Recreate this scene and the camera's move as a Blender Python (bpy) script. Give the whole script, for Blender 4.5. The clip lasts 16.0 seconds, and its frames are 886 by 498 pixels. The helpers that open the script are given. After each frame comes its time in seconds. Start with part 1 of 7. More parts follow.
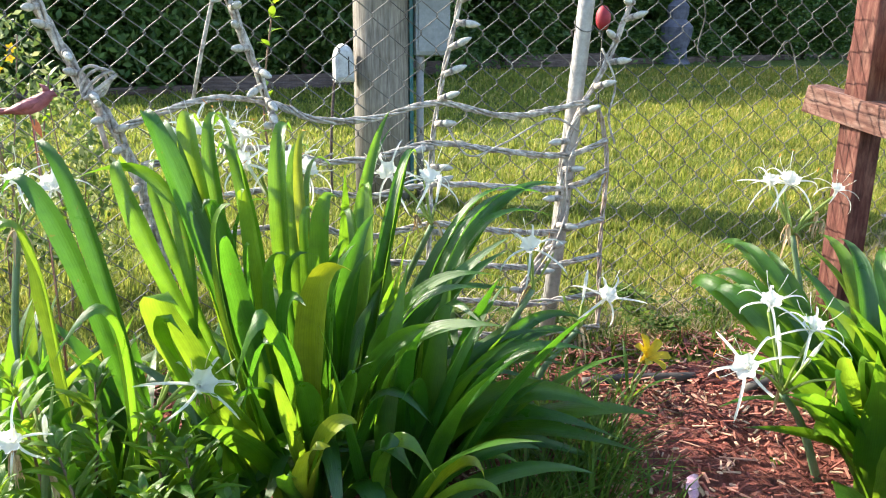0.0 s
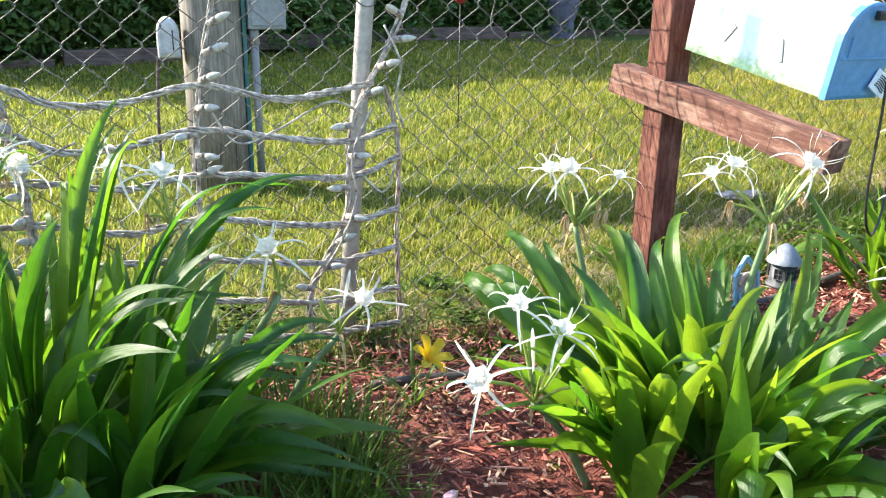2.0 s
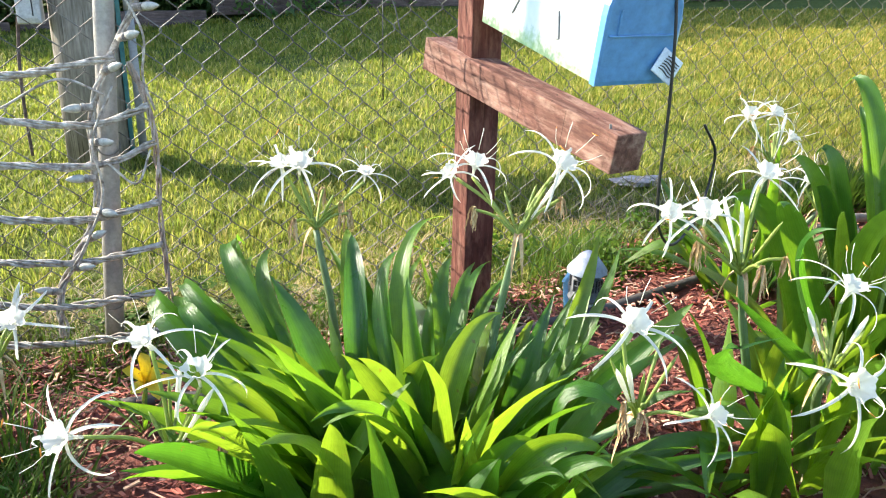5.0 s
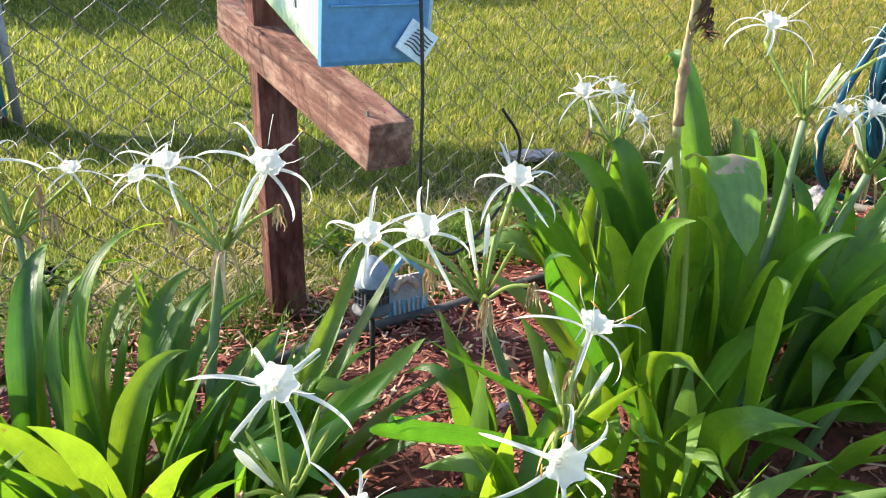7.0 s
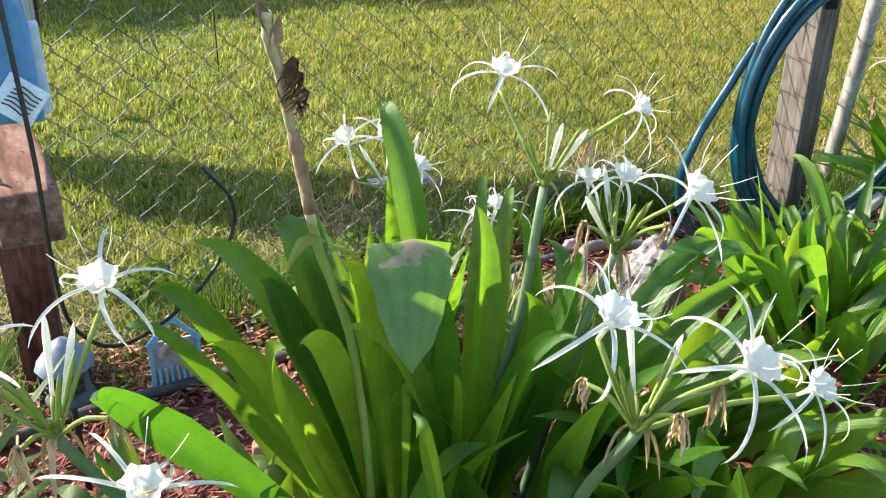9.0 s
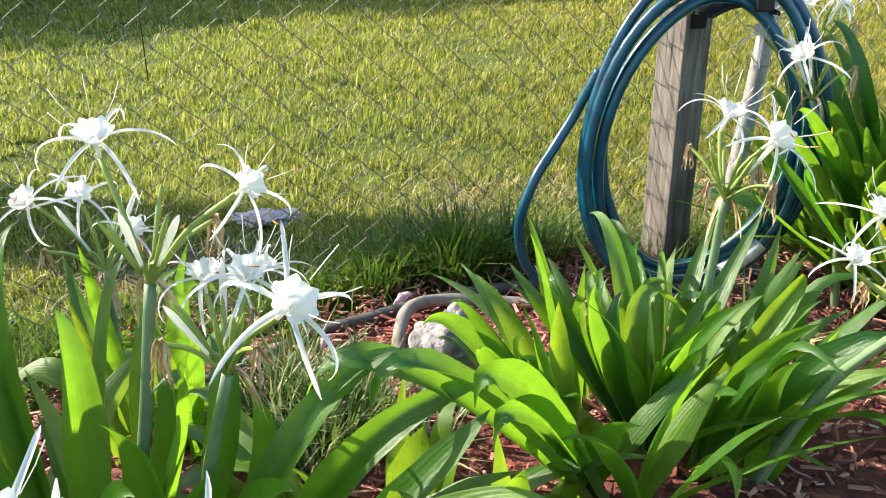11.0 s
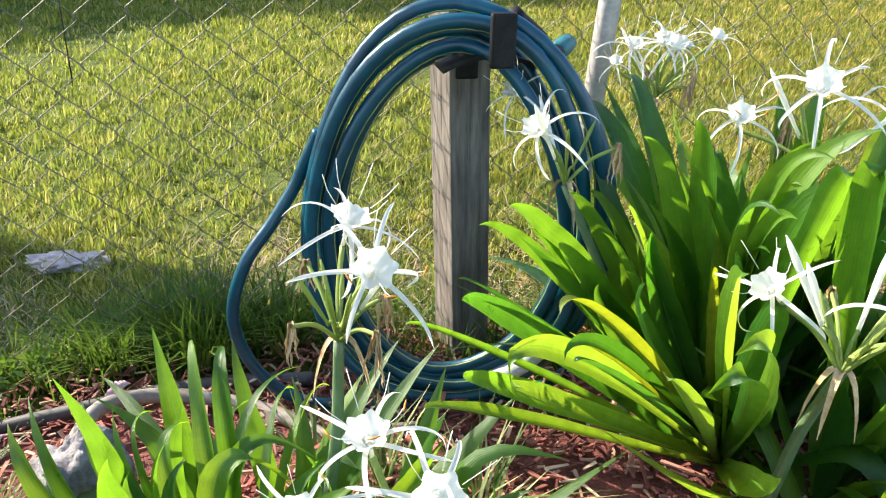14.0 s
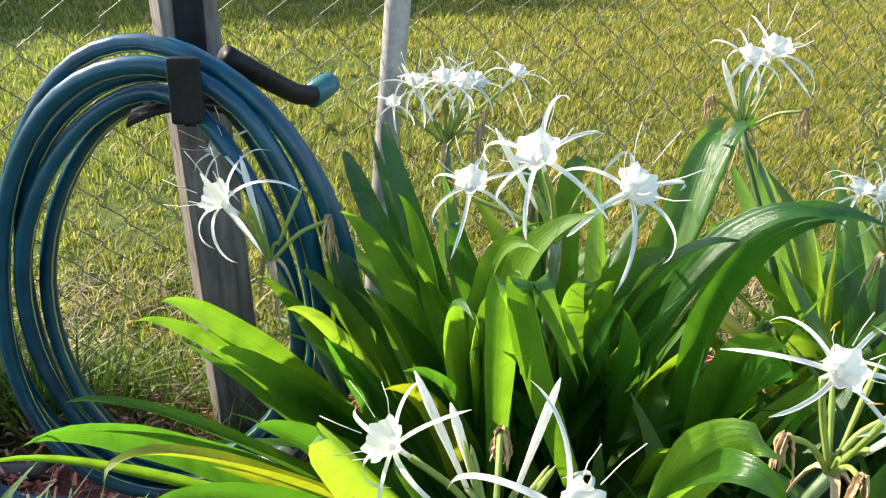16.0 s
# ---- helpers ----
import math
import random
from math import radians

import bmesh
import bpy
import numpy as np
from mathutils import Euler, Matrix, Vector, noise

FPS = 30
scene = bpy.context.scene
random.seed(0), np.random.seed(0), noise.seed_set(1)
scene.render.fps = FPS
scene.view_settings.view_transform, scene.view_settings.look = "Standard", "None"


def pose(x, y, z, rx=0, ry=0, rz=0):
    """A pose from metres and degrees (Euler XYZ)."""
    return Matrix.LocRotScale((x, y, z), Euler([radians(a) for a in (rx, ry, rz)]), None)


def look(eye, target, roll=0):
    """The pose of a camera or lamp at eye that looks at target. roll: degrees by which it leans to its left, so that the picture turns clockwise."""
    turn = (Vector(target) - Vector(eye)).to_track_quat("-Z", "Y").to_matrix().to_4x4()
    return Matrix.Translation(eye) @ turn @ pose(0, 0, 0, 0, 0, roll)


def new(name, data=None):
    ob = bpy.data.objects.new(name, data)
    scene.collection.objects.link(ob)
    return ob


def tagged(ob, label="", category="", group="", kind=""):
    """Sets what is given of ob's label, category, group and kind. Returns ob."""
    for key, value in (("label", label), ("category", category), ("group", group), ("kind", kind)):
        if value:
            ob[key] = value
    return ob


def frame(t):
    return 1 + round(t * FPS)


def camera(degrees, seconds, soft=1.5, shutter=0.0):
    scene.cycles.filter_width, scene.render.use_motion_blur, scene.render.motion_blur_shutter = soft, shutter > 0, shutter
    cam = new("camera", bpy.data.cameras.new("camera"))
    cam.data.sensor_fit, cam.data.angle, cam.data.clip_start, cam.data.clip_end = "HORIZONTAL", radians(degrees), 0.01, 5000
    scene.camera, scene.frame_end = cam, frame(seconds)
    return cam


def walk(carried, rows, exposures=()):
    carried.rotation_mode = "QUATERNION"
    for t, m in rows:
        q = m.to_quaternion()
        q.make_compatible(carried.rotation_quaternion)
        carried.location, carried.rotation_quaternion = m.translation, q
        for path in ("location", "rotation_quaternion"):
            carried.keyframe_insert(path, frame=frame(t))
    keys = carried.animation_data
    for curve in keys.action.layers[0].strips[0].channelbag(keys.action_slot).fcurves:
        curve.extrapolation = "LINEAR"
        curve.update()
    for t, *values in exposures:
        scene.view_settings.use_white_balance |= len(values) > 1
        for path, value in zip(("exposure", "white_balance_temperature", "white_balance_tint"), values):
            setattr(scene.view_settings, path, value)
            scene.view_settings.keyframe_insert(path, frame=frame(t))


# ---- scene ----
cam = camera(57.8, 16.0, 1.1)

PATH = [
    (0, (0.365, -0.377, 0.983), (0.826, 1.489, 0.43), 0.3),
    (0.5, (0.479, -0.35, 0.976), (0.991, 1.5, 0.416), 0.8),
    (1, (0.591, -0.353, 0.987), (1.11, 1.489, 0.408), 0.7),
    (1.5, (0.705, -0.34, 0.99), (1.274, 1.483, 0.396), 0.7),
    (2, (0.768, -0.302, 0.991), (1.434, 1.481, 0.378), 0.9),
    (2.5, (0.876, -0.26, 0.993), (1.566, 1.506, 0.356), 1.0),
    (3, (0.938, -0.217, 1.004), (1.633, 1.535, 0.334), 1.1),
    (3.2, (0.975, -0.207, 1.003), (1.666, 1.544, 0.327), 1.2),
    (5.3, (1.539, -0.227, 0.993), (2.164, 1.542, 0.298), 1.4),
    (5.5, (1.583, -0.225, 1.002), (2.21, 1.533, 0.283), 1.5),
    (6, (1.731, -0.204, 0.984), (2.349, 1.544, 0.234), 1.2),
    (6.5, (1.872, -0.151, 0.977), (2.498, 1.586, 0.208), 1.5),
    (7, (2.023, -0.103, 1.003), (2.646, 1.624, 0.211), 1.5),
    (7.5, (2.132, -0.071, 1.019), (2.75, 1.642, 0.191), 1.3),
    (8, (2.276, -0.043, 1.029), (2.878, 1.678, 0.206), 0.8),
    (8.5, (2.441, -0.023, 1.041), (3.035, 1.704, 0.226), 1.1),
    (9, (2.611, 0.002, 1.054), (3.217, 1.728, 0.247), 1.5),
    (9.5, (2.744, 0.025, 1.058), (3.344, 1.756, 0.256), 1.1),
    (10, (2.907, 0.059, 1.067), (3.489, 1.797, 0.265), 0.8),
    (10.2, (2.963, 0.08, 1.066), (3.557, 1.816, 0.27), 0.6),
    (12.3, (3.636, 0.162, 1.104), (4.027, 1.936, 0.268), 1.0),
    (12.5, (3.681, 0.174, 1.105), (4.072, 1.948, 0.268), 1.2),
    (13, (3.784, 0.213, 1.104), (4.182, 1.986, 0.269), 1.3),
    (13.5, (3.902, 0.291, 1.11), (4.308, 2.066, 0.282), 1.5),
    (14, (3.997, 0.353, 1.126), (4.398, 2.129, 0.299), 1.4),
    (14.5, (4.095, 0.407, 1.133), (4.495, 2.176, 0.291), 1.3),
    (15, (4.195, 0.45, 1.132), (4.607, 2.217, 0.292), 1.5),
    (15.5, (4.326, 0.492, 1.149), (4.77, 2.256, 0.319), 1.9),
    (16, (4.439, 0.513, 1.155), (4.899, 2.277, 0.334), 2.1),
]
walk(cam, [(t, look(eye, target, roll)) for t, eye, target, roll in PATH],
     [(0.0, 1.80), (3.0, 1.90), (5.5, 1.80), (7.0, 1.58), (9.5, 1.60), (12.5, 1.70), (13.5, 1.70), (15.0, 1.61), (16.0, 1.55)])

# ---- light ----
SUN_FROM = Vector((-0.775, 0.632, 0.0)).normalized()
SUN_EL = radians(33)
world = bpy.data.worlds.new("sky")
scene.world = world
world.use_nodes = True
wn = world.node_tree.nodes
sky = wn.new("ShaderNodeTexSky")
sky.sky_type = 'NISHITA'
sky.sun_disc = False
sky.sun_elevation = SUN_EL
sky.sun_rotation = math.atan2(SUN_FROM.x, SUN_FROM.y)
wn["Background"].inputs["Strength"].default_value = 0.15
world.node_tree.links.new(sky.outputs["Color"], wn["Background"].inputs["Color"])
sun = new("sun", bpy.data.lights.new("sun", 'SUN'))
sun.data.energy = 4.6
sun.data.angle = radians(0.6)
sun.data.color = (1.0, 0.905, 0.74)
sun_dir = SUN_FROM * math.cos(SUN_EL) + Vector((0, 0, math.sin(SUN_EL)))
sun.matrix_world = look(sun_dir * 40, (0, 0, 0))
scene.view_settings.exposure = 1.6

R = random.Random(11)


# ---- material helpers ----
class Shader:
    """A node material under construction."""

    def __init__(self, name):
        self.mat = bpy.data.materials.new(name)
        self.mat.use_nodes = True
        self.tree = self.mat.node_tree
        self.bsdf = self.tree.nodes["Principled BSDF"]
        self.out = self.tree.nodes["Material Output"]

    def add(self, kind, **inputs):
        n = self.tree.nodes.new("ShaderNode" + kind)
        for key, value in inputs.items():
            n.inputs[key.replace("_", " ")].default_value = value
        return n

    def link(self, a, b):
        self.tree.links.new(a, b)

    def coords(self, space="Object", stretch=(1, 1, 1)):
        m = self.add("Mapping")
        m.inputs["Scale"].default_value = stretch
        self.link(self.add("TexCoord").outputs[space], m.inputs["Vector"])
        return m.outputs["Vector"]

    def noise(self, vector, scale, detail=4.0, rough=0.55):
        n = self.add("TexNoise", Scale=scale, Detail=detail, Roughness=rough)
        self.link(vector, n.inputs["Vector"])
        return n.outputs["Fac"]

    def ramp(self, fac, stops):
        r = self.add("ValToRGB")
        while len(r.color_ramp.elements) < len(stops):
            r.color_ramp.elements.new(0.5)
        for e, (pos, col) in zip(r.color_ramp.elements, stops):
            e.position, e.color = pos, (*col, 1)
        self.link(fac, r.inputs["Fac"])
        return r.outputs["Color"]

    def mix(self, fac, a, b, blend='MIX'):
        m = self.tree.nodes.new("ShaderNodeMix")
        m.data_type, m.blend_type = 'RGBA', blend
        for sock, val in ((m.inputs[0], fac), (m.inputs[6], a), (m.inputs[7], b)):
            if isinstance(val, (int, float)):
                sock.default_value = val
            elif isinstance(val, tuple):
                sock.default_value = (*val, 1)
            else:
                self.link(val, sock)
        return m.outputs[2]

    def math(self, op, a, b=0.0):
        m = self.tree.nodes.new("ShaderNodeMath")
        m.operation = op
        for sock, val in ((m.inputs[0], a), (m.inputs[1], b)):
            if isinstance(val, (int, float)):
                sock.default_value = val
            else:
                self.link(val, sock)
        return m.outputs[0]

    def bump(self, height, strength=0.3, distance=0.002):
        b = self.add("Bump", Strength=strength, Distance=distance)
        self.link(height, b.inputs["Height"])
        self.link(b.outputs["Normal"], self.bsdf.inputs["Normal"])
        return b.outputs["Normal"]

    def finish(self, color, rough=0.6, metal=0.0, spec=0.5):
        if isinstance(color, tuple):
            self.bsdf.inputs["Base Color"].default_value = (*color, 1)
        else:
            self.link(color, self.bsdf.inputs["Base Color"])
        if isinstance(rough, (int, float)):
            self.bsdf.inputs["Roughness"].default_value = rough
        else:
            self.link(rough, self.bsdf.inputs["Roughness"])
        self.bsdf.inputs["Metallic"].default_value = metal
        self.bsdf.inputs["Specular IOR Level"].default_value = spec
        return self.mat

    def thin(self, color, amount):
        """Lets light through, as a leaf does."""
        t = self.add("BsdfTranslucent")
        if isinstance(color, tuple):
            t.inputs["Color"].default_value = (*color, 1)
        else:
            self.link(color, t.inputs["Color"])
        m = self.add("MixShader", Fac=amount)
        self.link(self.bsdf.outputs[0], m.inputs[1])
        self.link(t.outputs[0], m.inputs[2])
        self.link(m.outputs[0], self.out.inputs["Surface"])
        return self.mat


def plain(name, c1, c2, scale, rough=0.6, metal=0.0, bump=0.25, fine=None, stretch=(1, 1, 1), spec=0.5, dist=0.002):
    """Two-tone surface with stains at one scale and grain at a finer one."""
    s = Shader(name)
    v = s.coords("Object", stretch)
    n1, n2 = s.noise(v, scale), s.noise(v, fine or scale * 7, 6.0, 0.65)
    base = s.ramp(n1, [(0.3, c1), (0.7, c2)])
    grain = s.ramp(n2, [(0.25, (0.62, 0.62, 0.62)), (0.75, (1.15, 1.15, 1.15))])
    s.bump(n2, bump, dist)
    return s.finish(s.mix(0.8, base, grain, 'MULTIPLY'), rough, metal, spec)


def leaf_material(name, dark, light, glow, amount=0.42, rough=0.34, tip=None, veins=46.0, foot_tone=(0.25, 0.32, 0.12), foot_end=0.16):
    s = Shader(name)
    uv = s.add("TexCoord").outputs["UV"]
    sep = s.add("SeparateXYZ")
    s.link(uv, sep.inputs[0])
    rnd = s.add("ObjectInfo").outputs["Random"]
    wave = s.math('SINE', s.math('MULTIPLY', sep.outputs["X"], veins))
    n = s.noise(s.coords("Object"), 9.0)
    fine = s.noise(s.coords("UV", (60, 5, 1)), 3.0)
    base = s.mix(rnd, dark, light)
    base = s.mix(s.math('MULTIPLY', n, 0.45), base, light)
    base = s.mix(0.6, base, s.ramp(fine, [(0.3, (0.72, 0.72, 0.72)), (0.7, (1.12, 1.12, 1.12))]), 'MULTIPLY')
    # parallel veins, a pale midrib, and mottling
    lines = s.ramp(s.math('ADD', s.math('MULTIPLY', s.math('SINE', s.math('MULTIPLY', sep.outputs["X"], veins * 1.9)), 0.5), 0.5), [(0.0, (0.88, 0.9, 0.88)), (0.6, (1.03, 1.03, 1.01))])
    mott = s.ramp(s.noise(s.coords("Object"), 34.0, 5.0, 0.65), [(0.28, (0.66, 0.72, 0.66)), (0.55, (1, 1, 1)), (0.78, (1.2, 1.14, 1.0))])
    rib = s.ramp(s.math('ABSOLUTE', s.math('SUBTRACT', sep.outputs["X"], 0.5)), [(0.0, (0.55, 0.55, 0.55)), (0.045, (0, 0, 0))])
    base = s.mix(0.8, s.mix(0.8, base, lines, 'MULTIPLY'), mott, 'MULTIPLY')
    base = s.mix(rib, base, light)
    gl = s.mix(rnd, glow, tuple(c * 0.7 for c in glow))
    gl = s.mix(0.7, s.mix(0.8, gl, lines, 'MULTIPLY'), mott, 'MULTIPLY')
    gl = s.mix(rib, gl, tuple(c * 0.6 for c in glow))
    gl = s.mix(0.5, gl, s.ramp(fine, [(0.3, (0.7, 0.7, 0.7)), (0.7, (1.1, 1.1, 1.1))]), 'MULTIPLY')
    # pale base of the blade and, on some, a dried tip
    if foot_end > 0.2:
        rise_up = s.math('ADD', sep.outputs["Y"], s.math('MULTIPLY', s.math('SUBTRACT', s.noise(s.coords("Object"), 22.0), 0.5), 1.1))
        foot = s.ramp(rise_up, [(foot_end - 0.04, (1, 1, 1)), (foot_end, (0, 0, 0))])
        gl = s.mix(foot, gl, foot_tone)
    else:
        foot = s.ramp(sep.outputs["Y"], [(0.0, (1, 1, 1)), (foot_end, (0, 0, 0))])
    base = s.mix(foot, base, foot_tone)
    if tip:
        edge = s.math('ADD', sep.outputs["Y"], s.math('MULTIPLY', n, 0.35))
        dry = s.ramp(edge, [(tip, (0, 0, 0)), (tip + 0.06, (1, 1, 1))])
        base = s.mix(dry, base, (0.32, 0.18, 0.07))
        gl = s.mix(dry, gl, (0.26, 0.13, 0.04))
    # small brown flecks, and wear that dulls the gloss
    fleck = s.ramp(s.noise(s.coords("Object"), 75.0, 2.0), [(0.72, (0, 0, 0)), (0.76, (0.75, 0.75, 0.75))])
    base, gl = s.mix(fleck, base, (0.16, 0.11, 0.03)), s.mix(fleck, gl, (0.2, 0.16, 0.02))
    dull = s.ramp(s.noise(s.coords("Object"), 16.0, 4.0, 0.6), [(0.3, (rough - 0.04,) * 3), (0.7, (rough + 0.2,) * 3)])
    s.bump(s.math('ADD', s.math('MULTIPLY', wave, 0.5), fine), 0.35, 0.0012)
    s.finish(base, dull, 0.0, 0.8)
    return s.thin(gl, amount)


def island_material(name, stops, rough=0.7, glow=None, amount=0.35, spec=0.3, dry_from=None):
    """For joined small pieces: each island takes its own tone."""
    s = Shader(name)
    rnd = s.add("NewGeometry").outputs["Random Per Island"]
    col = s.ramp(rnd, stops)
    patch = s.noise(s.coords("Object"), 1.7)
    col = s.mix(0.7, col, s.ramp(patch, [(0.3, (0.68, 0.74, 0.6)), (0.7, (1.2, 1.12, 1.0))]), 'MULTIPLY')
    spot = s.noise(s.coords("Object"), 7.0, 3.0)
    col = s.mix(0.75, col, s.ramp(spot, [(0.3, (0.62, 0.72, 0.62)), (0.5, (1, 1, 1)), (0.72, (1.35, 1.16, 1.0))]), 'MULTIPLY')
    if dry_from:
        # drier, yellower growth towards one end of the yard
        sep = s.add("SeparateXYZ")
        s.link(s.coords("Object"), sep.inputs[0])
        far = s.math('MULTIPLY', s.math('SUBTRACT', s.math('ADD', sep.outputs["X"], s.math('MULTIPLY', spot, 1.5)), dry_from), 0.3)
        col = s.mix(s.ramp(far, [(0.0, (0, 0, 0)), (1.0, (1, 1, 1))]), col, s.mix(1.0, col, (1.22, 1.02, 1.0), 'MULTIPLY'))
    s.finish(col, rough, 0.0, spec)
    if glow:
        return s.thin(s.mix(0.6, glow, col), amount)
    return s.mat


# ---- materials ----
# deep and pale versions also hold shade and backlight put into the leaf colour
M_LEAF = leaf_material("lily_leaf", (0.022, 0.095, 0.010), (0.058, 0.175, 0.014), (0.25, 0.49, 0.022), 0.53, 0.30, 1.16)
M_LEAF_DEEP_SHADE = leaf_material("deep_shaded_lily_leaf", (0.016, 0.075, 0.010), (0.036, 0.13, 0.014), (0.13, 0.36, 0.018), 0.46, 0.28, 1.2)
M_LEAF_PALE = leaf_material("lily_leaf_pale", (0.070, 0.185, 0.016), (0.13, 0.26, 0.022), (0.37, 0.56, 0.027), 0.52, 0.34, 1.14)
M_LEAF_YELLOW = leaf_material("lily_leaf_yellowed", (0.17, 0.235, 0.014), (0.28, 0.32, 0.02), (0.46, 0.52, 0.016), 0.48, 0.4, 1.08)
M_LEAF_WIDE = leaf_material("canna_leaf", (0.06, 0.16, 0.02), (0.09, 0.2, 0.03), (0.26, 0.5, 0.04), 0.55, 0.5, None, 14.0)
M_LEAF_SCORCHED = leaf_material("scorched_canna_leaf", (0.12, 0.23, 0.06), (0.18, 0.30, 0.09), (0.26, 0.5, 0.04), 0.55, 0.5, None, 14.0, (0.42, 0.33, 0.26), 0.24)
M_CANNA_STALK = plain("spent_canna_stalk", (0.36, 0.27, 0.15), (0.60, 0.56, 0.34), 26, 0.7, 0, 0.6, 150)
M_CANNA_HUSK = plain("brown_canna_husk", (0.13, 0.065, 0.032), (0.50, 0.34, 0.22), 40, 0.85, 0, 0.9, 200, (1, 1, 0.35))
M_DEAD_BLOOM = plain("dead_canna_bloom", (0.07, 0.03, 0.014), (0.20, 0.10, 0.05), 60, 0.85, 0, 0.9)
M_LEAF_DRY = plain("dry_leaf", (0.34, 0.22, 0.12), (0.55, 0.42, 0.27), 30, 0.8, 0, 0.5)
M_STEM = leaf_material("flower_stem", (0.24, 0.34, 0.06), (0.34, 0.42, 0.09), (0.45, 0.55, 0.06), 0.3, 0.45)
M_BLUE_STEM = leaf_material("flower_scape", (0.10, 0.19, 0.09), (0.18, 0.26, 0.12), (0.2, 0.34, 0.08), 0.15, 0.45)
M_WITHER = plain("withered_petal", (0.42, 0.25, 0.11), (0.70, 0.52, 0.30), 60, 0.8, 0, 0.6)


def petal_material():
    s = Shader("white_petal")
    n = s.noise(s.coords("Object"), 90.0)
    c = s.ramp(n, [(0.3, (0.76, 0.76, 0.70)), (0.7, (0.86, 0.85, 0.80))])
    s.bump(n, 0.12, 0.001)
    s.finish(c, 0.5, 0, 0.35)
    return s.thin((0.86, 0.86, 0.76), 0.45)


M_PETAL = petal_material()
M_ANTHER = plain("orange_anther", (0.6, 0.2, 0.015), (0.75, 0.3, 0.03), 200, 0.7)
M_YELLOW_PETAL = leaf_material("yellow_petal", (0.8, 0.56, 0.012), (0.88, 0.68, 0.02), (0.8, 0.5, 0.01), 0.4, 0.5)
M_PINK = plain("pink_petal", (0.62, 0.3, 0.4), (0.75, 0.5, 0.55), 80, 0.6)
M_GRASS = island_material("lawn_blade", [(0.0, (0.078, 0.125, 0.018)), (0.36, (0.17, 0.215, 0.032)), (0.68, (0.285, 0.29, 0.048)), (0.86, (0.39, 0.34, 0.095)), (1.0, (0.51, 0.43, 0.20))], 0.55, (0.385, 0.48, 0.07), 0.48, dry_from=4.0)
M_WEED = island_material("weed_blade", [(0.0, (0.04, 0.10, 0.015)), (0.6, (0.08, 0.16, 0.02)), (1.0, (0.16, 0.22, 0.05))], 0.5, (0.22, 0.36, 0.03), 0.4)
M_LIRIOPE = island_material("striped_blade", [(0.0, (0.05, 0.11, 0.02)), (0.55, (0.12, 0.19, 0.05)), (0.8, (0.45, 0.47, 0.25)), (1.0, (0.6, 0.58, 0.38))], 0.5, (0.3, 0.4, 0.08), 0.35)
M_THATCH = island_material("dry_thatch", [(0.0, (0.12, 0.085, 0.05)), (0.5, (0.28, 0.21, 0.13)), (1.0, (0.46, 0.38, 0.26))], 0.8)
M_CHIP = island_material("mulch_chip", [(0.0, (0.10, 0.032, 0.028)), (0.3, (0.21, 0.062, 0.054)), (0.62, (0.36, 0.125, 0.105)), (0.84, (0.50, 0.265, 0.22)), (1.0, (0.64, 0.48, 0.37))], 0.8)
M_MULCH = plain("mulch", (0.09, 0.027, 0.02), (0.30, 0.085, 0.062), 26, 0.9, 0, 0.9, 120, dist=0.01)
M_HEDGE = island_material("hedge_leaf", [(0.0, (0.045, 0.10, 0.03)), (0.6, (0.08, 0.15, 0.042)), (1.0, (0.14, 0.21, 0.055))], 0.45, (0.14, 0.28, 0.04), 0.35)
M_BARK = plain("bark", (0.10, 0.075, 0.05), (0.2, 0.16, 0.11), 9, 0.9, 0, 0.9, 60, (1, 1, 0.2), dist=0.01)


def wire_material():
    """Zinc that turns a duller olive-tan towards the far end of the fence."""
    s = Shader("galvanised_wire")
    co = s.coords("Object")
    sep = s.add("SeparateXYZ")
    s.link(co, sep.inputs[0])
    n = s.noise(co, 9.0)
    f = s.noise(co, 90.0)
    bright = s.ramp(n, [(0.3, (0.055, 0.05, 0.045)), (0.7, (0.24, 0.23, 0.215))])
    far_tone = s.ramp(f, [(0.3, (0.10, 0.09, 0.06)), (0.7, (0.22, 0.20, 0.145))])
    far = s.math('MULTIPLY', s.math('ADD', sep.outputs["X"], s.math('MULTIPLY', n, 1.2)), 0.2)
    c = s.mix(s.ramp(far, [(0.54, (0, 0, 0)), (0.74, (1, 1, 1))]), bright, far_tone)
    s.bump(f, 0.3, 0.002)
    return s.finish(c, 0.55, 0.15, 0.15)


M_ZINC = wire_material()
M_PIPE = plain("galvanised_pipe", (0.29, 0.275, 0.265), (0.43, 0.41, 0.39), 12, 0.55, 0.4, 0.2, 90)
M_FLAKE = plain("peeling_white_paint", (0.34, 0.33, 0.34), (0.66, 0.65, 0.63), 60, 0.8, 0, 0.7)
M_ROPE = plain("weathered_white_cord", (0.15, 0.115, 0.095), (0.68, 0.63, 0.57), 55, 0.8, 0, 0.6, 170)
M_STAINED_CORD = plain("stained_brown_cord", (0.20, 0.12, 0.09), (0.62, 0.52, 0.45), 30, 0.85, 0, 0.6, 170)
M_TWINE = plain("brown_cord", (0.16, 0.09, 0.06), (0.3, 0.2, 0.14), 45, 0.85, 0, 0.5, 300)
M_BULB = plain("frosted_bulb", (0.34, 0.33, 0.29), (0.58, 0.57, 0.52), 90, 0.18, 0, 0.05)
M_RUBBER = plain("black_pipe", (0.03, 0.026, 0.024), (0.10, 0.085, 0.075), 14, 0.6, 0, 0.3)
M_GREYPIPE = plain("grey_dusty_pipe", (0.16, 0.135, 0.115), (0.3, 0.26, 0.22), 14, 0.75, 0, 0.3)
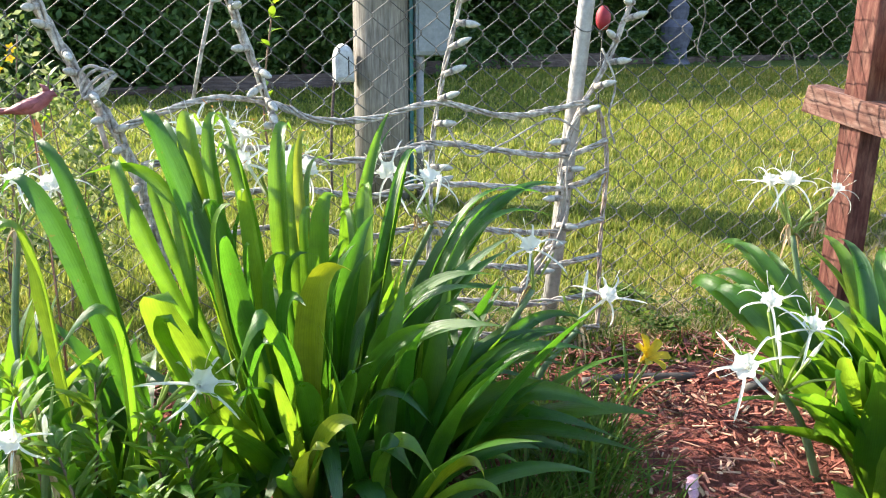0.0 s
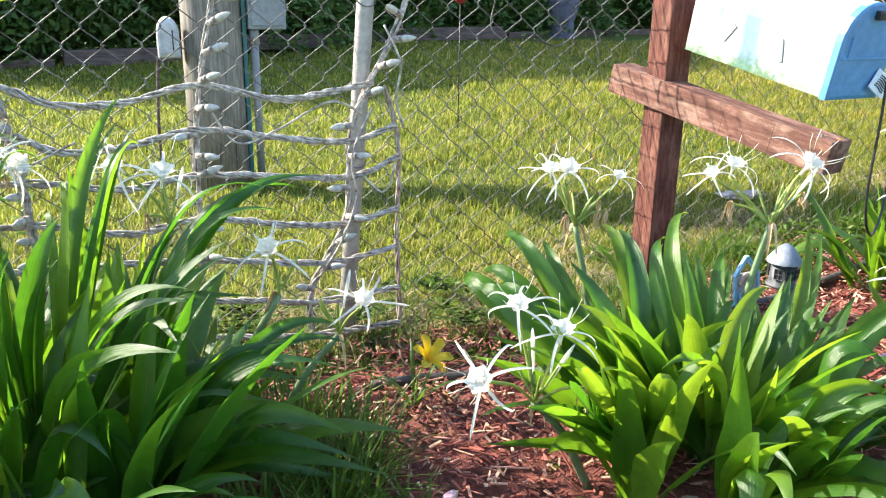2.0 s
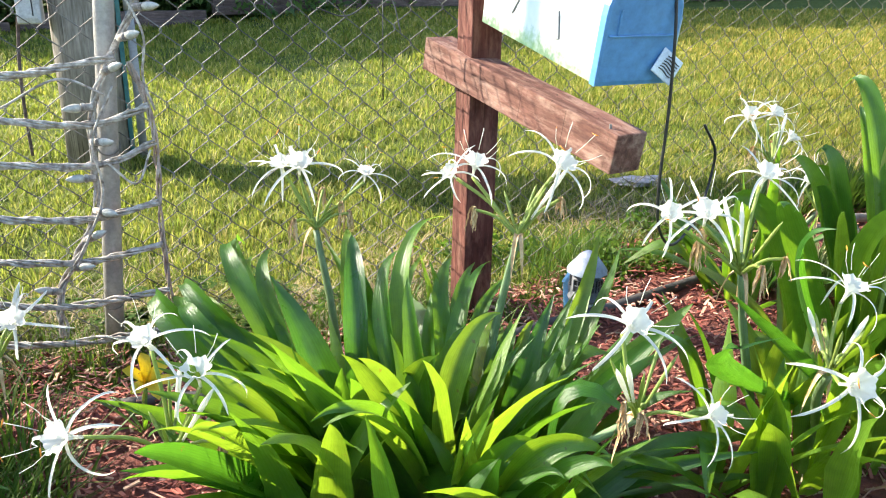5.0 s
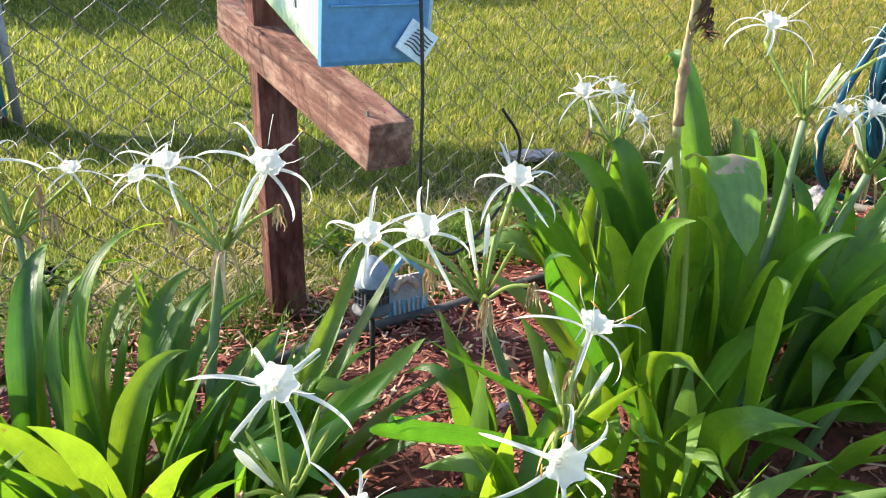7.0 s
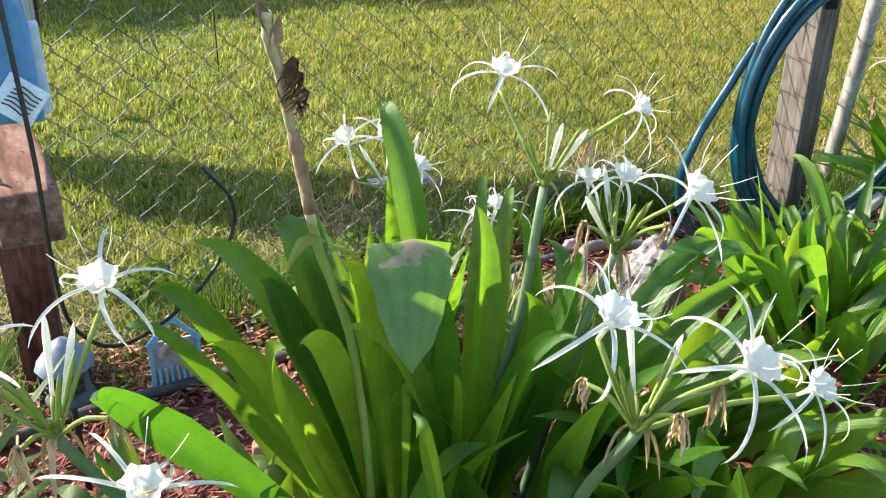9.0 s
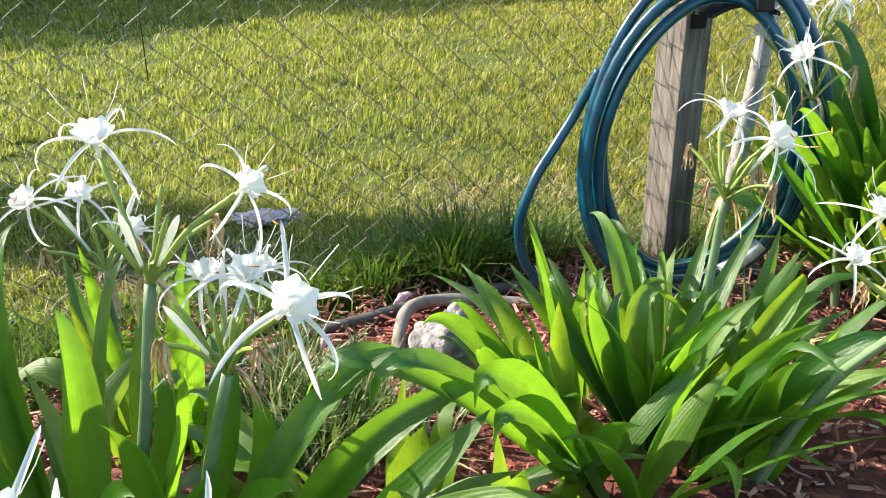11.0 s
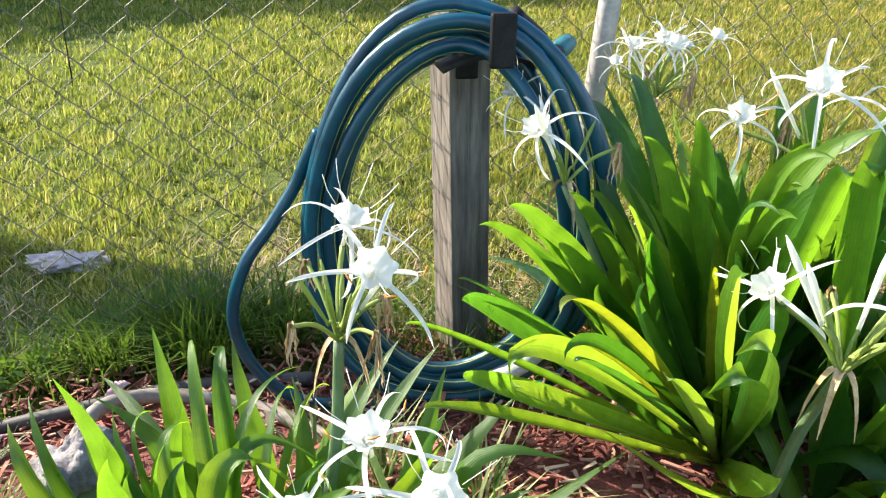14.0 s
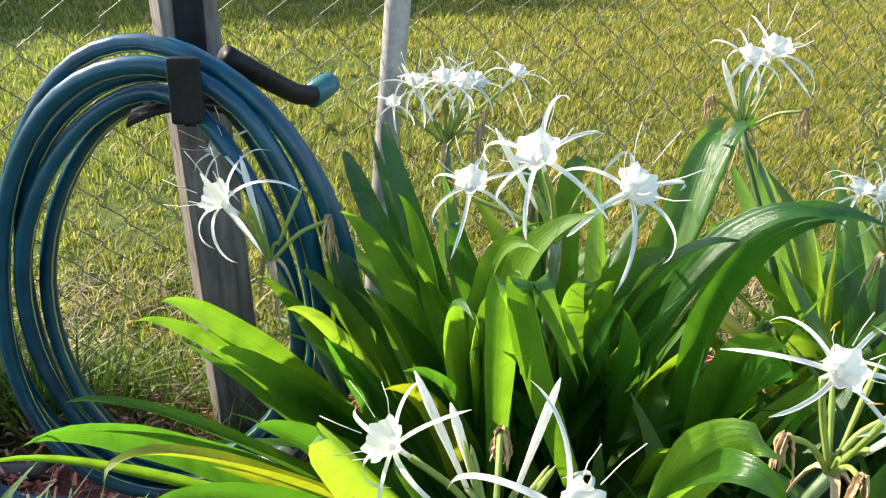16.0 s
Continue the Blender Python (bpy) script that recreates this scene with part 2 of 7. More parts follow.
M_BLACK = plain("black_iron", (0.012, 0.012, 0.012), (0.03, 0.03, 0.03), 60, 0.45, 0.2, 0.2)
M_BLACKPLASTIC = plain("black_plastic", (0.008, 0.008, 0.009), (0.018, 0.018, 0.02), 40, 0.5, 0, 0.1, spec=0.15)


def wood_material(name, cols, grain=(14, 14, 1.2), rough=0.8, scale=5.0, bump=0.5, cracks=True, worn=None):
    s = Shader(name)
    v = s.coords("Object", grain)
    n = s.noise(v, scale, 6.0, 0.65)
    st = s.noise(s.coords("Object"), 7.0)
    c = s.ramp(n, [(0.25, cols[0]), (0.5, cols[1]), (0.75, cols[2])])
    c = s.mix(0.75, c, s.ramp(st, [(0.3, (0.6, 0.6, 0.6)), (0.65, (1.1, 1.1, 1.1))]), 'MULTIPLY')
    if worn:
        w = s.noise(s.coords("Object", tuple(g ** 0.5 for g in grain)), 6.0, 7.0, 0.7)
        c = s.mix(s.ramp(w, [(0.49, (0, 0, 0)), (0.72, (0.8, 0.8, 0.8))]), c, worn)
        blot = s.noise(s.coords("Object", tuple(g ** 0.3 for g in grain)), 11.0, 6.0, 0.7)
        c = s.mix(0.8, c, s.ramp(blot, [(0.32, (0.4, 0.32, 0.32)), (0.55, (1, 1, 1))]), 'MULTIPLY')
    if cracks:
        k = s.noise(s.coords("Object", (60, 60, 1.5)), 1.6, 3.0, 0.5)
        c = s.mix(0.9, c, s.ramp(k, [(0.30, (0.25, 0.22, 0.2)), (0.37, (1, 1, 1))]), 'MULTIPLY')
    s.bump(n, bump, 0.003)
    return s.finish(c, rough, 0, 0.25)


M_REDWOOD = wood_material("red_stained_wood", ((0.045, 0.014, 0.011), (0.12, 0.040, 0.030), (0.21, 0.095, 0.070)), worn=(0.28, 0.15, 0.11))
M_REDWOOD_ARM = wood_material("worn_red_stained_wood", ((0.07, 0.034, 0.027), (0.185, 0.085, 0.064), (0.30, 0.175, 0.135)), (14, 1.2, 14), worn=(0.47, 0.32, 0.25))
M_GREYWOOD = wood_material("weathered_grey_wood", ((0.06, 0.05, 0.043), (0.17, 0.145, 0.125), (0.30, 0.265, 0.23)))
M_POLEWOOD = wood_material("utility_pole_wood", ((0.09, 0.08, 0.066), (0.23, 0.205, 0.175), (0.38, 0.345, 0.30)))
M_TIMBER = wood_material("landscape_timber", ((0.05, 0.034, 0.03), (0.115, 0.08, 0.07), (0.21, 0.16, 0.14)), (1.2, 14, 14))


def hose_material():
    s = Shader("teal_hose")
    n = s.noise(s.coords("Object"), 18.0)
    f = s.noise(s.coords("Object"), 240.0)
    c = s.ramp(n, [(0.3, (0.0, 0.032, 0.062)), (0.7, (0.001, 0.070, 0.110))])
    c = s.mix(s.ramp(f, [(0.66, (0, 0, 0)), (0.84, (0.05, 0.05, 0.05))]), c, (0.3, 0.33, 0.32))
    s.bump(f, 0.06, 0.0006)
    return s.finish(c, 0.30, 0, 0.5)


M_HOSE = hose_material()
M_STRIPE = plain("yellow_green_stripe", (0.14, 0.19, 0.05), (0.50, 0.55, 0.14), 14, 0.5)
M_TEAL = plain("teal_plastic", (0.01, 0.10, 0.11), (0.03, 0.16, 0.17), 30, 0.4)


def mailbox_paint():
    """White enamel with a hand-painted blue band and algae along the lower edge."""
    s = Shader("white_painted_metal")
    co = s.coords("Object")
    sep = s.add("SeparateXYZ")
    s.link(co, sep.inputs[0])
    n, f = s.noise(co, 9.0), s.noise(co, 70.0)
    c = s.ramp(f, [(0.3, (0.40, 0.42, 0.43)), (0.7, (0.50, 0.52, 0.52))])
    along = s.math('SUBTRACT', s.math('MULTIPLY', n, 0.05), sep.outputs["Y"])
    band = s.ramp(along, [(0.195, (0, 0, 0)), (0.225, (0.8, 0.8, 0.8)), (0.265, (0.75, 0.75, 0.75)), (0.31, (0, 0, 0))])
    c = s.mix(band, c, (0.06, 0.15, 0.25))
    smear = s.ramp(s.noise(s.coords("Object", (1, 1.0, 0.35)), 16.0, 3.0), [(0.54, (0, 0, 0)), (0.68, (0.8, 0.8, 0.8))])
    c = s.mix(smear, c, (0.10, 0.19, 0.29))
    low = s.math('SUBTRACT', 0.115, s.math('ADD', sep.outputs["Z"], s.math('MULTIPLY', s.math('ADD', n, f), 0.08)))
    algae = s.ramp(s.math('MULTIPLY', low, 14.0), [(0.0, (0, 0, 0)), (0.55, (0.85, 0.85, 0.85))])
    c = s.mix(algae, c, s.ramp(n, [(0.4, (0.05, 0.13, 0.045)), (0.6, (0.22, 0.32, 0.16))]))
    s.bump(f, 0.08, 0.001)
    return s.finish(c, 0.38, 0, 0.5)


M_MAILBOX = mailbox_paint()
M_BLUE = plain("blue_painted_metal", (0.065, 0.205, 0.46), (0.11, 0.29, 0.56), 8, 0.4, 0, 0.1, 50)
M_PALEBLUE = plain("pale_blue_metal", (0.42, 0.52, 0.64), (0.5, 0.6, 0.72), 9, 0.45, 0, 0.1)
M_LABEL = plain("white_vinyl", (0.56, 0.68, 0.82), (0.70, 0.78, 0.86), 40, 0.45, 0, 0.05)
M_INK = plain("dark_ink", (0.03, 0.035, 0.05), (0.05, 0.055, 0.07), 40, 0.6)
M_WHITEBOX = plain("white_weathered_plastic", (0.34, 0.345, 0.36), (0.62, 0.63, 0.65), 16, 0.55, 0, 0.1)
M_METER = plain("grey_enamelled_steel", (0.21, 0.23, 0.25), (0.29, 0.31, 0.33), 7, 0.5, 0.1, 0.1)
M_CONDUIT = plain("grey_conduit", (0.22, 0.22, 0.23), (0.32, 0.32, 0.33), 10, 0.6, 0.1, 0.1)
M_ROCK = plain("speckled_rock", (0.13, 0.115, 0.115), (0.46, 0.42, 0.42), 30, 0.95, 0, 1.0, 110, dist=0.006)
M_SLAB = plain("pale_concrete", (0.26, 0.22, 0.21), (0.50, 0.45, 0.44), 22, 0.9, 0, 0.6)
M_LANTERN = plain("slate_grey_paint", (0.045, 0.05, 0.06), (0.10, 0.11, 0.13), 14, 0.55, 0, 0.3)
M_ROOF = plain("blue_grey_paint", (0.16, 0.19, 0.25), (0.30, 0.34, 0.42), 14, 0.55, 0, 0.3)
M_DARKPANE = plain("dark_pane", (0.02, 0.02, 0.025), (0.05, 0.05, 0.06), 30, 0.25)
M_SKYBLUE = plain("sky_blue_paint", (0.18, 0.48, 0.72), (0.32, 0.62, 0.82), 30, 0.5)
M_PEBBLE = plain("beige_pebble", (0.42, 0.28, 0.2), (0.68, 0.56, 0.46), 20, 0.8)
M_REDPAINT = plain("red_paint", (0.22, 0.006, 0.018), (0.34, 0.015, 0.03), 30, 0.6)
M_BIRD = plain("rose_red_paint", (0.16, 0.035, 0.04), (0.46, 0.14, 0.16), 34, 0.6, 0, 0.5, 160)
M_STATUE = plain("grey_cast_stone", (0.045, 0.045, 0.065), (0.14, 0.14, 0.19), 9, 0.9, 0, 0.6)
M_ORANGE = plain("orange_red_leaf", (0.6, 0.12, 0.03), (0.75, 0.2, 0.06), 50, 0.6)


def ground_material():
    s = Shader("lawn_ground")
    v = s.coords("Object")
    n1, n2, n3 = s.noise(v, 0.35), s.noise(v, 6.0), s.noise(v, 55.0, 6.0, 0.7)
    c = s.ramp(n2, [(0.3, (0.055, 0.075, 0.014)), (0.55, (0.10, 0.13, 0.02)), (0.8, (0.19, 0.17, 0.06))])
    c = s.mix(0.8, c, s.ramp(n3, [(0.3, (0.5, 0.5, 0.5)), (0.7, (1.25, 1.25, 1.2))]), 'MULTIPLY')
    c = s.mix(0.6, c, s.ramp(n1, [(0.35, (0.75, 0.85, 0.7)), (0.7, (1.15, 1.1, 1.0))]), 'MULTIPLY')
    s.bump(n3, 0.9, 0.02)
    return s.finish(c, 0.9, 0, 0.2)


M_GROUND = ground_material()


# ---- building helpers ----
def mesh_of(name, verts, faces, material=None, uvs=None, smooth=True):
    me = bpy.data.meshes.new(name)
    me.from_pydata(verts, [], faces)
    if uvs is not None:
        layer = me.uv_layers.new(name="UVMap")
        idx = np.empty(len(me.loops), dtype=np.int32)
        me.loops.foreach_get("vertex_index", idx)
        layer.data.foreach_set("uv", np.asarray(uvs, dtype=np.float32)[idx].ravel())
    if material:
        me.materials.append(material)
    if smooth:
        me.polygons.foreach_set("use_smooth", [True] * len(me.polygons))
    me.update()
    return me


def blade_field(name, rows, material):
    """Many grass blades in one mesh. rows: arrays of x, y, z, height, width, heading, lean."""
    x, y, z, h, w, a, ln = rows
    n = len(x)
    dx, dy = np.cos(a), np.sin(a)
    px, py = -dy, dx
    v = np.empty((n, 5, 3), dtype=np.float32)
    for k, (s, sx, out, up) in enumerate(((0, -1, 0, 0), (0, 1, 0, 0), (1, -1, 0.35, 0.6), (1, 1, 0.35, 0.6), (2, 0, 1.0, 1.0))):
        half = w * (0.5, 0.4, 0)[s]
        v[:, k, 0] = x + px * sx * half + dx * ln * h * out
        v[:, k, 1] = y + py * sx * half + dy * ln * h * out
        v[:, k, 2] = z + h * up * np.sqrt(np.maximum(0.05, 1 - (ln * 0.6) ** 2))
    me = bpy.data.meshes.new(name)
    me.vertices.add(n * 5)
    me.vertices.foreach_set("co", v.ravel())
    base = (np.arange(n) * 5)[:, None]
    me.loops.add(n * 7)
    me.loops.foreach_set("vertex_index", (base + np.array([0, 1, 3, 2, 2, 3, 4])).ravel().astype(np.int32))
    me.polygons.add(n * 2)
    me.polygons.foreach_set("loop_start", (np.arange(n)[:, None] * 7 + np.array([0, 4])).ravel().astype(np.int32))
    me.materials.append(material)
    me.update(calc_edges=True)
    me.validate()
    return me


def link_part(name, me, parent, label="", m=None):
    ob = new(name, me)
    ob.parent = parent
    if m is not None:
        ob.matrix_basis = m
    if label:
        tagged(ob, label)
    return ob


def part(name, bm, material, parent, label="", smooth=False):
    """Links a bmesh as one mesh object under a thing or a part."""
    me = bpy.data.meshes.new(name)
    bm.to_mesh(me)
    bm.free()
    me.materials.append(material)
    if smooth:
        me.polygons.foreach_set("use_smooth", [True] * len(me.polygons))
    return link_part(name, me, parent, label)


def thing(name, at, label, category, group="", kind=""):
    ob = new(name)
    ob.location = at
    ob.empty_display_size = 0.05
    return tagged(ob, label, category, group, kind)


def box_bm(size, at=(0, 0, 0), bevel=0.003, turn=None, bm=None):
    """A bevelled block; joined into bm when one is given."""
    b = bmesh.new()
    bmesh.ops.create_cube(b, size=1.0)
    bmesh.ops.scale(b, vec=size, verts=b.verts)
    if bevel:
        bmesh.ops.bevel(b, geom=b.edges[:], offset=bevel, segments=2, affect='EDGES', profile=0.6)
    m = Matrix.Translation(at) @ (turn or Matrix())
    bmesh.ops.transform(b, matrix=m, verts=b.verts)
    if bm is None:
        return b
    me = bpy.data.meshes.new("joined")
    b.to_mesh(me)
    b.free()
    bm.from_mesh(me)
    bpy.data.meshes.remove(me)
    return bm


def tube_data(points, radius, sides=8, caps=True):
    """Vertices, faces and uvs of a tube along points; radius may be a number or one per point."""
    pts = [Vector(p) for p in points]
    n = len(pts)
    rad = [radius] * n if isinstance(radius, (int, float)) else list(radius)
    verts, faces, uvs = [], [], []
    t0 = (pts[1] - pts[0]).normalized()
    side = t0.orthogonal().normalized()
    for i, p in enumerate(pts):
        t = (pts[min(i + 1, n - 1)] - pts[max(i - 1, 0)]).normalized()
        side = (side - t * side.dot(t)).normalized()
        up = t.cross(side)
        for k in range(sides):
            a = 2 * math.pi * k / sides
            verts.append(p + (side * math.cos(a) + up * math.sin(a)) * rad[i])
            uvs.append((k / sides, 0.3 + 0.7 * i / (n - 1)))
    for i in range(n - 1):
        for k in range(sides):
            k2 = (k + 1) % sides
            faces.append((i * sides + k, i * sides + k2, (i + 1) * sides + k2, (i + 1) * sides + k))
    if caps:
        faces.append(tuple(range(sides))[::-1])
        faces.append(tuple((n - 1) * sides + k for k in range(sides)))
    return verts, faces, uvs


def tube(name, points, radius, material, parent, sides=8, label=""):
    v, f, u = tube_data(points, radius, sides)
    return link_part(name, mesh_of(name, v, f, material, u), parent, label)


def merged(chunks):
    verts, faces, uvs = [], [], []
    for v, f, u in chunks:
        o = len(verts)
        verts += v
        faces += [tuple(i + o for i in q) for q in f]
        uvs += u
    return verts, faces, uvs


def spline(pts, steps=8):
    """A smooth line through a few points."""
    p = [Vector(q) for q in pts]
    p = [p[0] * 2 - p[1]] + p + [p[-1] * 2 - p[-2]]
    out = []
    for i in range(1, len(p) - 2):
        for k in range(steps):
            s = k / steps
            a, b, c, d = p[i - 1:i + 3]
            out.append(0.5 * ((2 * b) + (c - a) * s + (2 * a - 5 * b + 4 * c - d) * s * s + (3 * b - a - 3 * c + d) * s ** 3))
    out.append(p[-2].copy())
    return out


def smoothstep(a, b, x):
    u = min(1.0, max(0.0, (x - a) / (b - a)))
    return u * u * (3 - 2 * u)


def rise(x):
    """Height of the ground: it climbs a little along the fence."""
    return 0.16 * smoothstep(2.5, 4.3, x) - 0.06 * (1 - smoothstep(1.5, 2.3, x))


def rise_all(x):
    u, v = np.clip((x - 2.5) / 1.8, 0, 1), np.clip((x - 1.5) / 0.8, 0, 1)
    return 0.16 * u * u * (3 - 2 * u) - 0.06 * (1 - v * v * (3 - 2 * v))


# ---- ground ----
def build_ground():
    gx = np.unique(np.concatenate([np.linspace(-90, -4, 24), np.linspace(-4, 9, 105), np.linspace(9, 110, 26)]))
    gy = np.unique(np.concatenate([np.linspace(-60, -1, 16), np.linspace(-1, 6, 57), np.linspace(6, 150, 40)]))
    nx, ny = len(gx), len(gy)
    verts = []
    for yy in gy:
        for xx in gx:
            near = 1.0 if -4 < xx < 9 and -1 < yy < 14 else 0.0
            verts.append((xx, yy, rise(xx) + near * 0.012 * noise.noise((xx * 1.3, yy * 1.3, 3)) - 0.008))
    faces = [(j * nx + i, j * nx + i + 1, (j + 1) * nx + i + 1, (j + 1) * nx + i) for j in range(ny - 1) for i in range(nx - 1)]
    tagged(new("ground", mesh_of("ground", verts, faces, M_GROUND)), "sunlit green lawn ground with worn sandy patches", "lawn", kind="structure")


build_ground()


def bed_edge(x):
    return 1.86 + 0.07 * math.sin(x * 2.1 + 0.5) + 0.04 * math.sin(x * 5.3) + 0.14 * smoothstep(2.5, 3.0, x) - 0.05 * smoothstep(3.3, 4.0, x)


def build_bed():
    nx, ny = 170, 50
    verts = []
    for j in range(ny):
        for i in range(nx):
            x = -1.2 + 7.6 * i / (nx - 1)
            v = j / (ny - 1)
            y = 0.25 + (bed_edge(x) - 0.25) * v
            skirt = min(1.0, 9 * v, 9 * (1 - v), 0.25 * i, 0.25 * (nx - 1 - i))
            z = rise(x) + 0.006 + 0.012 * noise.noise((x * 9, y * 9, 0)) + 0.012 * noise.noise((x * 30, y * 30, 5)) + 0.016 * noise.noise((x * 2.5, y * 2.5, 8))
            verts.append((x, y, z * 1.0 - 0.05 * (1 - skirt)))
    faces = [(j * nx + i, j * nx + i + 1, (j + 1) * nx + i + 1, (j + 1) * nx + i) for j in range(ny - 1) for i in range(nx - 1)]
    tagged(new("flower_bed", mesh_of("flower_bed", verts, faces, M_MULCH)), "flower bed covered with red-dyed wood mulch", "flower bed", kind="structure")


build_bed()


def build_chips(count):
    rng = np.random.default_rng(5)
    x = rng.uniform(-0.6, 6.0, count)
    edge = np.array([bed_edge(v) for v in x])
    y = 0.45 + (edge + 0.05 - 0.45) * rng.uniform(0, 1, count) ** 0.75
    ln, wd, th = rng.uniform(0.008, 0.026, count) + rng.exponential(0.012, count), rng.uniform(0.002, 0.0085, count), rng.uniform(0.0012, 0.004, count)
    a, tilt = rng.uniform(0, math.tau, count), rng.normal(0, 0.34, count)
    z = rise_all(x) + 0.016 + rng.uniform(0, 0.018, count)
    corner = np.array([(sx, sy, sz) for sz in (-1, 1) for sy in (-1, 1) for sx in (-1, 1)], dtype=float)
    loc = corner[None] * np.stack([ln, wd, th], 1)[:, None] * 0.5
    loc[:, :, 1] *= 1 - 0.45 * (corner[None, :, 0] > 0) * rng.uniform(0, 1, count)[:, None]
    xr = loc[:, :, 0] * np.cos(tilt)[:, None] - loc[:, :, 2] * np.sin(tilt)[:, None]
    zr = loc[:, :, 0] * np.sin(tilt)[:, None] + loc[:, :, 2] * np.cos(tilt)[:, None]
    c, s = np.cos(a)[:, None], np.sin(a)[:, None]
    v = np.stack([x[:, None] + xr * c - loc[:, :, 1] * s, y[:, None] + xr * s + loc[:, :, 1] * c, z[:, None] + zr], 2)
    quad = np.array([(0, 2, 3, 1), (4, 5, 7, 6), (0, 1, 5, 4), (2, 6, 7, 3), (0, 4, 6, 2), (1, 3, 7, 5)])
    f = (np.arange(count)[:, None, None] * 8 + quad[None]).reshape(-1, 4)
    me = mesh_of("mulch_chips", v.reshape(-1, 3).tolist(), f.tolist(), M_CHIP, smooth=False)
    tagged(new("mulch_chips", me), "loose red-brown shredded wood mulch chips", "mulch", kind="stuff")


build_chips(26000)


def build_lawn(count):
    rng = np.random.default_rng(7)
    lo, hi, p = 1.78, 12.6, 1.35
    u = rng.uniform(0, 1, count)
    y = (lo ** (1 - p) + u * (hi ** (1 - p) - lo ** (1 - p))) ** (1 / (1 - p))
    d = y - 1.9
    x = rng.uniform(0, 1, count) * (6.6 + 1.15 * d) - 0.9 - 0.25 * d
    keep = y > np.array([bed_edge(v) - 0.03 for v in x])
    # bare sandy patches in the sward
    bare = np.array([noise.noise((a * 0.9, b * 0.9, 2.0)) for a, b in zip(x, y)])
    keep &= rng.uniform(0, 1, count) > np.clip((bare - 0.1) * 1.6, 0, 0.65)
    # thin dry strip along the fence
    strip = np.array([noise.noise((a * 1.7, b * 1.7, 12.0)) for a, b in zip(x, y)])
    keep &= rng.uniform(0, 1, count) > np.clip(1 - d / 0.8, 0, 1) * np.clip(0.35 + 1.1 * strip, 0, 0.75)
    x, y, d, bare = x[keep], y[keep], d[keep], bare[keep]
    n = len(x)
    # two blades in three stand in tufts
    m = n // 14
    pick, tufted = rng.integers(0, m, n), rng.uniform(0, 1, n) < 0.66
    size = (0.014 + 0.006 * np.clip(d[pick], 0, 8))
    x = np.where(tufted, x[pick] + rng.normal(0, 1, n) * size, x)
    y = np.where(tufted, y[pick] + rng.normal(0, 1, n) * size, y)
    d = y - 1.9
    vigour = rng.uniform(0.55, 1.3, m)[pick]
    lump = np.array([noise.noise((a * 3, b * 3, 9.0)) for a, b in zip(x, y)])
    worn = np.clip(1.1 - d, 0, 1) * (0.6 + lump)
    h = rng.uniform(0.028, 0.070, n) * np.where(tufted, vigour, 0.7) * (1 + 0.6 * lump) * (1 + 0.03 * np.clip(d, 0, 8)) * (1 - 0.35 * np.clip(worn, 0, 1))
    w = rng.uniform(0.0023, 0.0050, n) * (1 + 0.42 * np.clip(d, 0, 10))
    me = blade_field("lawn_grass", (x, y, rise_all(x) - 0.012, h, w, rng.uniform(0, math.tau, n), rng.uniform(0.15, 1.1, n)), M_GRASS)
    tagged(new("lawn_grass", me), "coarse yellow-green mown lawn grass in sunlight", "grass", kind="stuff")


build_lawn(350000)


def build_yard_grass(count):
    """The rest of the lawn, on both sides and on the near side of the bed."""
    rng = np.random.default_rng(17)
    x, y = rng.uniform(-9, 15, count), rng.uniform(-5, 12.4, count)
    d = y - 1.9
    seen = (d > -0.1) & (x > -0.9 - 0.25 * d) & (x < 5.7 + 0.9 * d)
    bed = (x > -1.3) & (x < 6.5) & (y > 0.2) & (y < 2.0)
    keep = ~(seen | bed)
    x, y = x[keep], y[keep]
    n = len(x)
    me = blade_field("yard_grass", (x, y, rise_all(x) - 0.012, rng.uniform(0.04, 0.09, n), rng.uniform(0.012, 0.024, n), rng.uniform(0, math.tau, n), rng.uniform(0.3, 1.2, n)), M_GRASS)
    tagged(new("yard_grass", me), "mown yellow-green lawn grass of the yard", "grass", kind="stuff")


build_yard_grass(150000)


def build_weeds(count):
    """Uncut grass along the foot of the fence."""
    rng = np.random.default_rng(8)
    x = rng.uniform(-0.8, 6.2, count)
    y = np.array([bed_edge(v) for v in x]) + rng.normal(0.05, 0.09, count)
    lump = np.array([noise.noise((a * 2.4, b * 2.4, 4.0)) for a, b in zip(x, y)])
    keep = rng.uniform(-0.5, 0.35, count) < lump
    x, y, lump = x[keep], y[keep], lump[keep]
    n = len(x)
    h = rng.uniform(0.05, 0.13, n) * (1 + 0.9 * np.clip(lump, 0, 1))
    me = blade_field("fence_weeds", (x, y, rise_all(x) - 0.01, h, rng.uniform(0.002, 0.005, n), rng.uniform(0, math.tau, n), rng.uniform(0.2, 1.0, n)), M_WEED)
    tagged(new("fence_weeds", me), "uncut green grass and weeds along the fence foot", "grass", kind="stuff")


build_weeds(14000)


